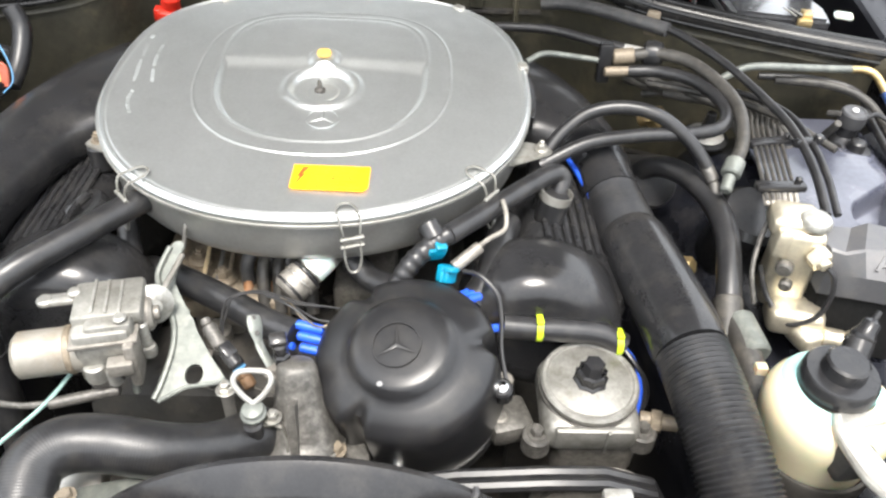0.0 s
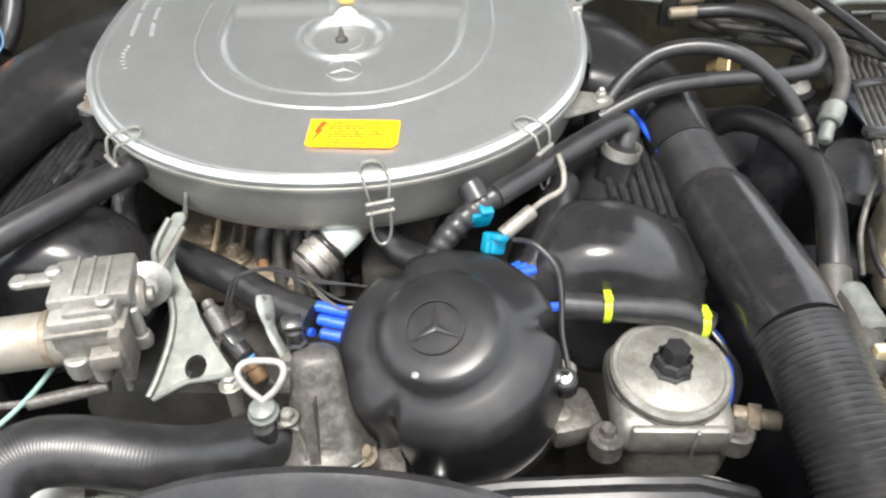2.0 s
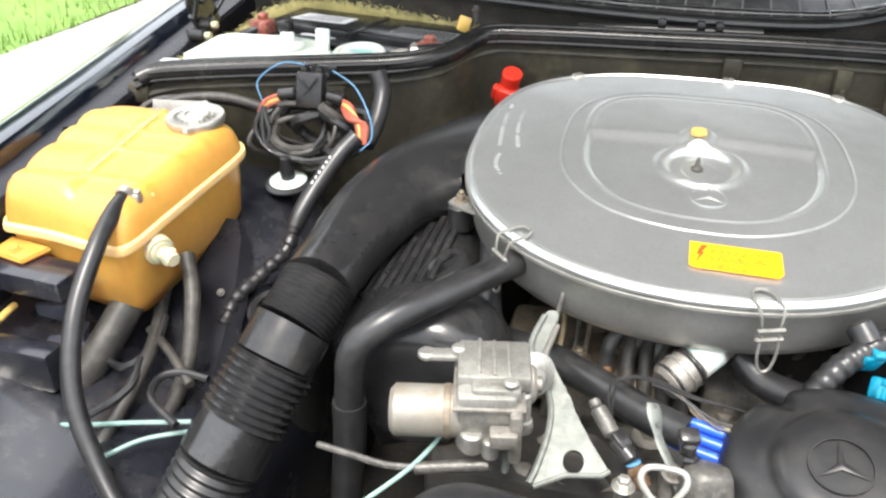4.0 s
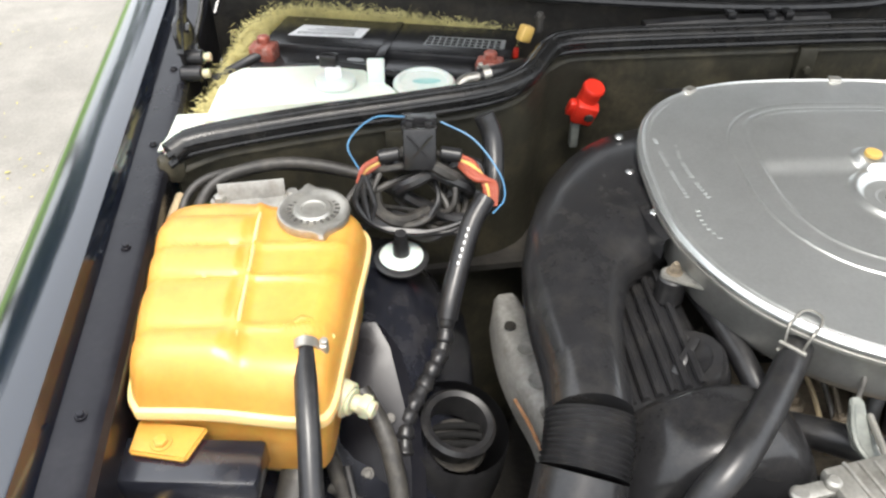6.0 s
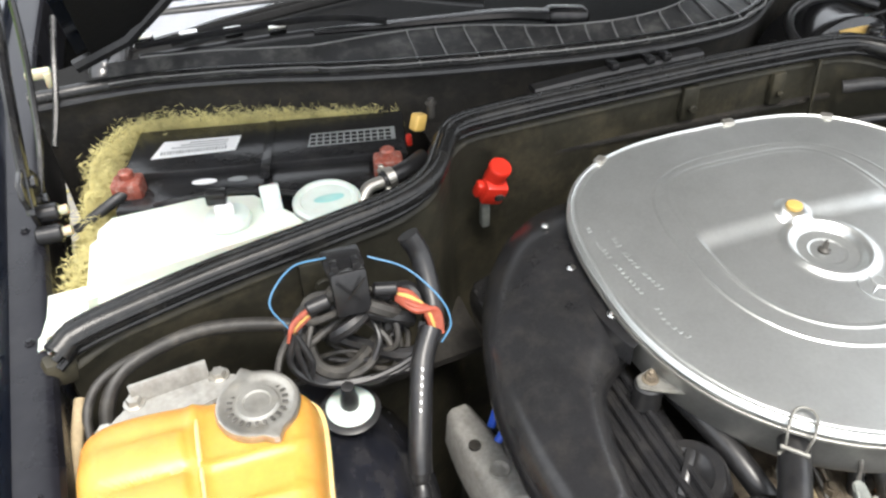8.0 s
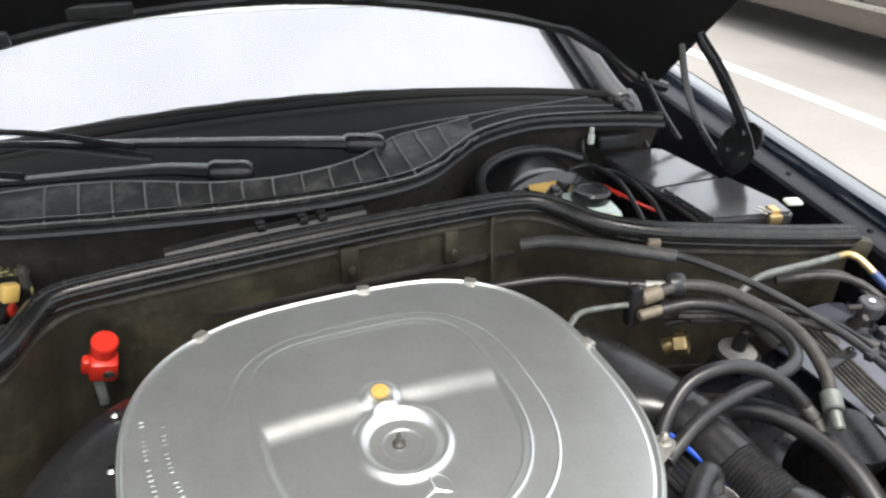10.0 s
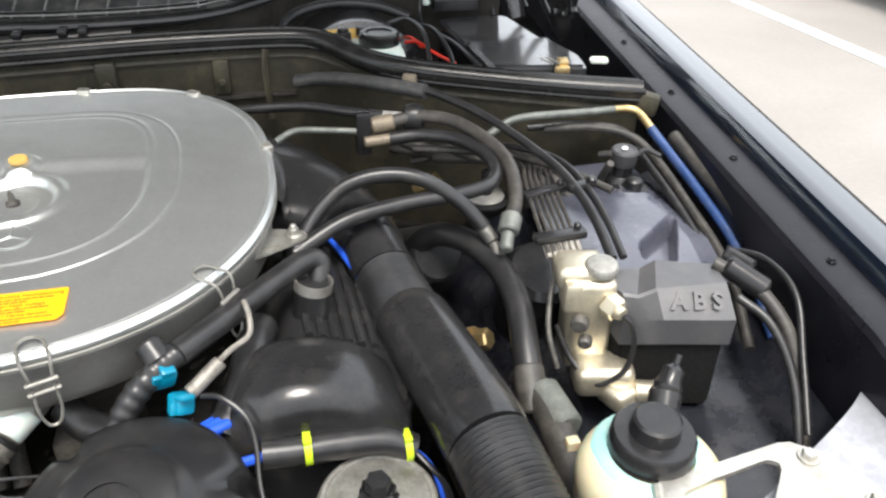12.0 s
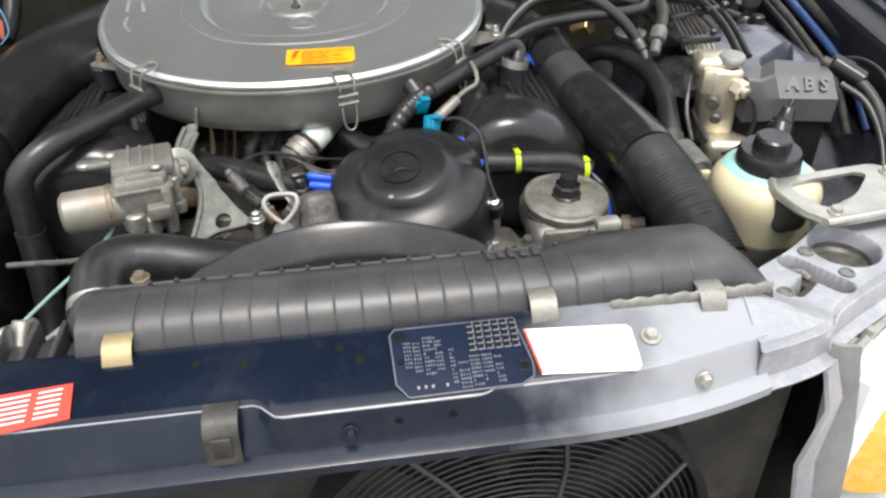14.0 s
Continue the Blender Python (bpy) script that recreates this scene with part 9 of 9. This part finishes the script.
for k, (r, pts) in enumerate(((0.006, [(0.60, 1.08, 0.90), (0.66, 1.06, 0.905), (0.70, 1.035, 0.90), (0.718, 1.0, 0.885), (0.722, 0.92, 0.862), (0.722, 0.82, 0.83), (0.70, 0.73, 0.79)]), (0.005, [(0.58, 1.09, 0.90), (0.65, 1.075, 0.905), (0.70, 1.05, 0.90), (0.708, 1.0, 0.88), (0.71, 0.92, 0.86), (0.712, 0.83, 0.83)]), (0.009, [(0.755, 1.02, 0.90), (0.757, 0.95, 0.885), (0.756, 0.86, 0.87), (0.75, 0.78, 0.86)]), (0.0035, [(0.70, 0.80, 0.87), (0.715, 0.76, 0.88), (0.717, 0.71, 0.87), (0.70, 0.66, 0.83), (0.68, 0.61, 0.79)]), (0.007, [(0.655, 0.76, 0.885), (0.685, 0.73, 0.872), (0.70, 0.69, 0.845), (0.698, 0.65, 0.80), (0.69, 0.62, 0.76)]), (0.0045, [(0.66, 0.72, 0.87), (0.68, 0.69, 0.855), (0.685, 0.65, 0.82), (0.67, 0.60, 0.77)]))):
    solo("wing_cable", hose(pts, r, 10), "rubber" if k % 2 else "rubber_dusty", "black cable along the inner wing", "cable", "wing cables")
solo("wing_plug", join(rod((0.665, 0.755, 0.885), (0.695, 0.725, 0.868), 0.012, 14, 0.003), rod((0.69, 0.79, 0.872), (0.705, 0.76, 0.868), 0.010, 14, 0.003)), "matt", "black cable plug beside the brake unit cover", "plug")
# coolant and fuel hoses
def rubber_hose(label, pts, r, mat="rubber", cat="hose", group="engine hoses", ends=()):
    """A bent hose with its metal ends."""
    if not ends:
        return solo("rubber_hose", hose(pts, r, 14), mat, label, cat, group)
    th_ = thing("rubber_hose", pts[0], label, cat, group)
    part("hose", hose(pts, r, 14), mat, th_)
    for nm, a, b, q, m_ in ends:
        part(nm, rod(a, b, q, 14, 0.002), m_, th_)
    return th_


rubber_hose("grey-black fuel hose in a wide loop", [(0.395, 1.078, 0.930), (0.43, 1.072, 0.936), (0.465, 1.045, 0.938), (0.492, 0.995, 0.932), (0.502, 0.945, 0.924), (0.496, 0.90, 0.908), (0.482, 0.872, 0.895)], 0.0080, "rubber_dusty", ends=(("crimp_sleeve", (0.40, 1.078, 0.930), (0.372, 1.080, 0.926), 0.0108, "castbrown"), ("crimp_fitting", (0.484, 0.876, 0.897), (0.474, 0.858, 0.888), 0.0115, "steel"), ("pipe_end", (0.474, 0.858, 0.888), (0.466, 0.84, 0.878), 0.007, "steel")))
rubber_hose("black hose bent back towards the air cleaner", [(0.392, 1.062, 0.915), (0.43, 1.052, 0.920), (0.465, 1.022, 0.924), (0.486, 0.98, 0.922), (0.488, 0.945, 0.917), (0.470, 0.918, 0.914), (0.43, 0.905, 0.914), (0.37, 0.897, 0.914), (0.31, 0.885, 0.909), (0.255, 0.865, 0.89)], 0.0080, ends=(("pipe_end", (0.395, 1.062, 0.915), (0.36, 1.064, 0.912), 0.0070, "castbrown"),))
rubber_hose("black hose arching over the intake horn", [(0.265, 0.89, 0.89), (0.285, 0.905, 0.912), (0.315, 0.916, 0.932), (0.355, 0.916, 0.940), (0.395, 0.908, 0.934), (0.432, 0.895, 0.910), (0.455, 0.88, 0.885)], 0.0080, ends=(("pipe_end", (0.452, 0.884, 0.888), (0.462, 0.868, 0.872), 0.0078, "castdark"), ("pipe_end", (0.462, 0.868, 0.872), (0.466, 0.85, 0.856), 0.0068, "castdark")))
rubber_hose("thick black heater hose bent downwards", [(0.385, 0.945, 0.79), (0.395, 0.945, 0.83), (0.418, 0.93, 0.852), (0.444, 0.90, 0.857), (0.462, 0.855, 0.853), (0.467, 0.805, 0.842), (0.460, 0.755, 0.822), (0.45, 0.70, 0.79)], 0.0138, ends=(("end_sleeve", (0.456, 0.735, 0.812), (0.449, 0.695, 0.788), 0.0155, "rubber_dusty"),))
rubber_hose("black hose running to the bulkhead", [(0.19, 1.19, 0.915), (0.231, 1.178, 0.922), (0.296, 1.158, 0.928), (0.345, 1.125, 0.930), (0.379, 1.103, 0.930)], 0.0062, ends=(("crimp_sleeve", (0.372, 1.107, 0.930), (0.392, 1.096, 0.930), 0.0078, "rubber"), ("pale_sleeve", (0.388, 1.098, 0.930), (0.416, 1.084, 0.931), 0.0072, "palewire")))
rubber_hose("thin grey pipe behind the intake horn", [(0.255, 1.06, 0.925), (0.28, 1.075, 0.930), (0.32, 1.08, 0.925), (0.36, 1.08, 0.920)], 0.004, "steel", "pipe", "engine pipes")
rubber_hose("thick taped loom tucked under the seal", [(0.30, 1.262, 0.925), (0.335, 1.235, 0.936), (0.375, 1.19, 0.945), (0.415, 1.145, 0.950), (0.448, 1.112, 0.952)], 0.0095, "tape", "wiring loom", "bulkhead cables")
rubber_hose("long black hose from the bulkhead clip", [(0.435, 1.125, 0.951), (0.46, 1.105, 0.951), (0.507, 1.034, 0.942), (0.548, 0.945, 0.925), (0.560, 0.893, 0.915), (0.562, 0.84, 0.903), (0.560, 0.79, 0.885)], 0.0052, "rubber", "hose", "bulkhead cables")
rubber_hose("thin black cable beside the brake pipes", [(0.47, 1.055, 0.905), (0.532, 1.003, 0.915), (0.565, 0.953, 0.918), (0.573, 0.892, 0.914), (0.574, 0.84, 0.903), (0.572, 0.79, 0.885)], 0.0042, "rubber", "cable", "bulkhead cables")
solo("cable_holder", join(box((0.566, 0.893, 0.914), (0.030, 0.012, 0.010), 0.003, rot(0, 0, 8)), cyl((0.580, 0.893, 0.914), 0.006, 0.010)), "matt", "black plastic holder pairing two cables", "clip")
rubber_hose("dark cable crossing the tower", [(0.42, 1.06, 0.90), (0.47, 1.03, 0.905), (0.53, 1.0, 0.905), (0.575, 0.95, 0.905), (0.61, 0.90, 0.90)], 0.0045, "rubber_dusty", "cable", "bulkhead cables")
rng = random.Random(5)
for k in range(7):
    x0, y0 = 0.40 + 0.012 * k, 1.10 - 0.008 * k
    rubber_hose("tangled dusty hose below the bulkhead", [(x0, y0, 0.88 + rng.uniform(-0.01, 0.02)), (x0 + 0.04, y0 - 0.02, 0.885), (x0 + 0.085, y0 - 0.03 + rng.uniform(-0.02, 0.02), 0.88), (x0 + 0.13, y0 - 0.045, 0.87), (x0 + 0.15, y0 - 0.09, 0.85)], rng.choice((0.005, 0.007, 0.009)), "rubber_dusty")
solo("coupling_bracket", box((0.362, 1.08, 0.918), (0.018, 0.016, 0.055), 0.003), "matt", "black plastic bracket holding hose couplings", "bracket")
solo("hose_boot", lathe([(0.010, 0), (0.016, 0.004), (0.018, 0.014), (0.016, 0.024), (0.010, 0.028)], (0.412, 1.086, 0.931), aim((1, -0.3, 0)), 20), "rubber", "round black rubber boot on a pipe", "rubber boot")
solo("bulkhead_clip", box((0.435, 1.145, 0.948), (0.018, 0.010, 0.034), 0.003, rot(0, 0, -25)), "castbrown", "brown metal cable clip on the bulkhead", "clip")
solo("brass_union", join(rod((0.44, 1.078, 0.838), (0.452, 1.066, 0.845), 0.016, 6, 0.002), rod((0.430, 1.086, 0.83), (0.44, 1.078, 0.838), 0.011, 14)), "goldzinc", "dull brass union nut", "fitting")
solo("brass_union", join(rod((0.435, 0.83, 0.775), (0.447, 0.82, 0.783), 0.012, 6, 0.002), rod((0.425, 0.84, 0.765), (0.435, 0.83, 0.775), 0.016, 14)), "goldzinc", "dull brass union nut", "fitting")
solo("rubber_hose", hose([(0.455, 0.74, 0.80), (0.46, 0.68, 0.795), (0.458, 0.62, 0.78), (0.45, 0.56, 0.76)], 0.016, 14), "rubber_dusty", "dusty return hose beside the ribbed duct", "hose", "engine hoses")
solo("grey_sleeve", rod((0.462, 0.715, 0.80), (0.468, 0.665, 0.795), 0.0175, 18, 0.003), "steel", "dull grey sleeve on the return hose", "sleeve")
solo("small_clip", box((0.462, 0.64, 0.80), (0.012, 0.010, 0.02), 0.002), "cream", "small ochre clip beside the duct", "clip")
solo("round_damper", lathe([(0.0, 0.05), (0.035, 0.048), (0.042, 0.04), (0.042, -0.05), (0, -0.05)], (0.515, 0.865, 0.80), rot(20, 0, 0), 36), "plastic", "round black damper beside the brake unit", "damper")
solo("dark_canister", lathe([(0, 0.05), (0.03, 0.05), (0.034, 0.045), (0.034, -0.06), (0, -0.06)], (0.405, 0.975, 0.80), rot(60, 0, 20), 32), "rubber", "black rubber canister below the hoses", "canister")

# ---- parked car beyond the line ----
pk = thing("parked_car", (5.4, 5.6, 0), "taupe saloon parked beyond the white line", "car")
PX = 4.42
side = []
for y0, z1 in ((1.35, 0.78), (1.5, 0.90), (2.45, 1.0), (3.2, 1.42), (3.5, 1.44), (5.0, 1.44), (6.2, 1.42), (7.4, 1.0)):
    side.append([(PX + 0.06, y0, 0.22), (PX + 0.01, y0, 0.30), (PX, y0, 0.42), (PX - 0.01, y0, 0.62), (PX + 0.03, y0, min(0.86, z1 - 0.06)), (PX + 0.06, y0, min(0.95, z1 - 0.02)), (PX + 0.28, y0, min(z1, 1.40)), (PX + 0.9, y0, z1), (PX + 1.75, y0, min(0.9, z1 - 0.05)), (PX + 1.75, y0, 0.25)])
part("body", loft(side, cap=True), "carpaint", pk, sharp=35)
part("sill_trim", box((PX - 0.015, 4.35, 0.40), (0.02, 2.6, 0.035), 0.006), "zinc", pk)
for y0 in (3.05, 4.15, 5.25):
    part("door_gap", box((PX - 0.008, y0, 0.65), (0.006, 0.008, 0.5), 0.001), "dark", pk)
for y0 in (3.15, 4.25):
    part("window", box((PX + 0.165, y0 + 0.45, 1.17), (0.02, 0.95, 0.36), 0.01, rot(0, 26, 0)), "gloss", pk, "dark side window")
for y0 in (2.35, 6.05):
    wl_ = part("wheel", lathe([(0.19, -0.09), (0.30, -0.10), (0.325, -0.08), (0.33, 0.0), (0.325, 0.08), (0.30, 0.10), (0.19, 0.09)], (PX + 0.10, y0, 0.33), rot(0, 90), 40), "tyre", pk)
    part("rim", lathe([(0.0, 0.03), (0.05, 0.035), (0.06, 0.02), (0.17, 0.05), (0.20, 0.07), (0.205, 0.0)], (PX + 0.10, y0, 0.33), rot(0, -90), 40), "alu", wl_, "silver alloy rim")
    for k in range(5):
        a = radians(72 * k)
        part("spoke", box((PX + 0.035, y0 + 0.11 * math.cos(a), 0.33 + 0.11 * math.sin(a)), (0.03, 0.16, 0.05), 0.01, Matrix.Rotation(a, 4, "X")), "zinc", wl_)
    part("wheel_arch", lathe([(0.345, -0.10), (0.37, -0.12), (0.37, 0.10), (0.345, 0.10), (0.345, -0.10)], (PX + 0.10, y0, 0.34), rot(0, 90), 40), "dark", pk)
rng = random.Random(3)
for x, y, s in ((4.05, 5.35, 0.05),):
    leaf = slab([(0, -s), (s * 0.5, -s * 0.2), (s * 0.35, s * 0.5), (0, s), (-s * 0.4, s * 0.4), (-s * 0.5, -s * 0.3)], 0, 0.004, Matrix.Translation((x, y, 0.006)) @ rot(4, 8, 60))
    solo("fallen_leaf", leaf, "braid", "dry brown leaf on the concrete", "leaf")
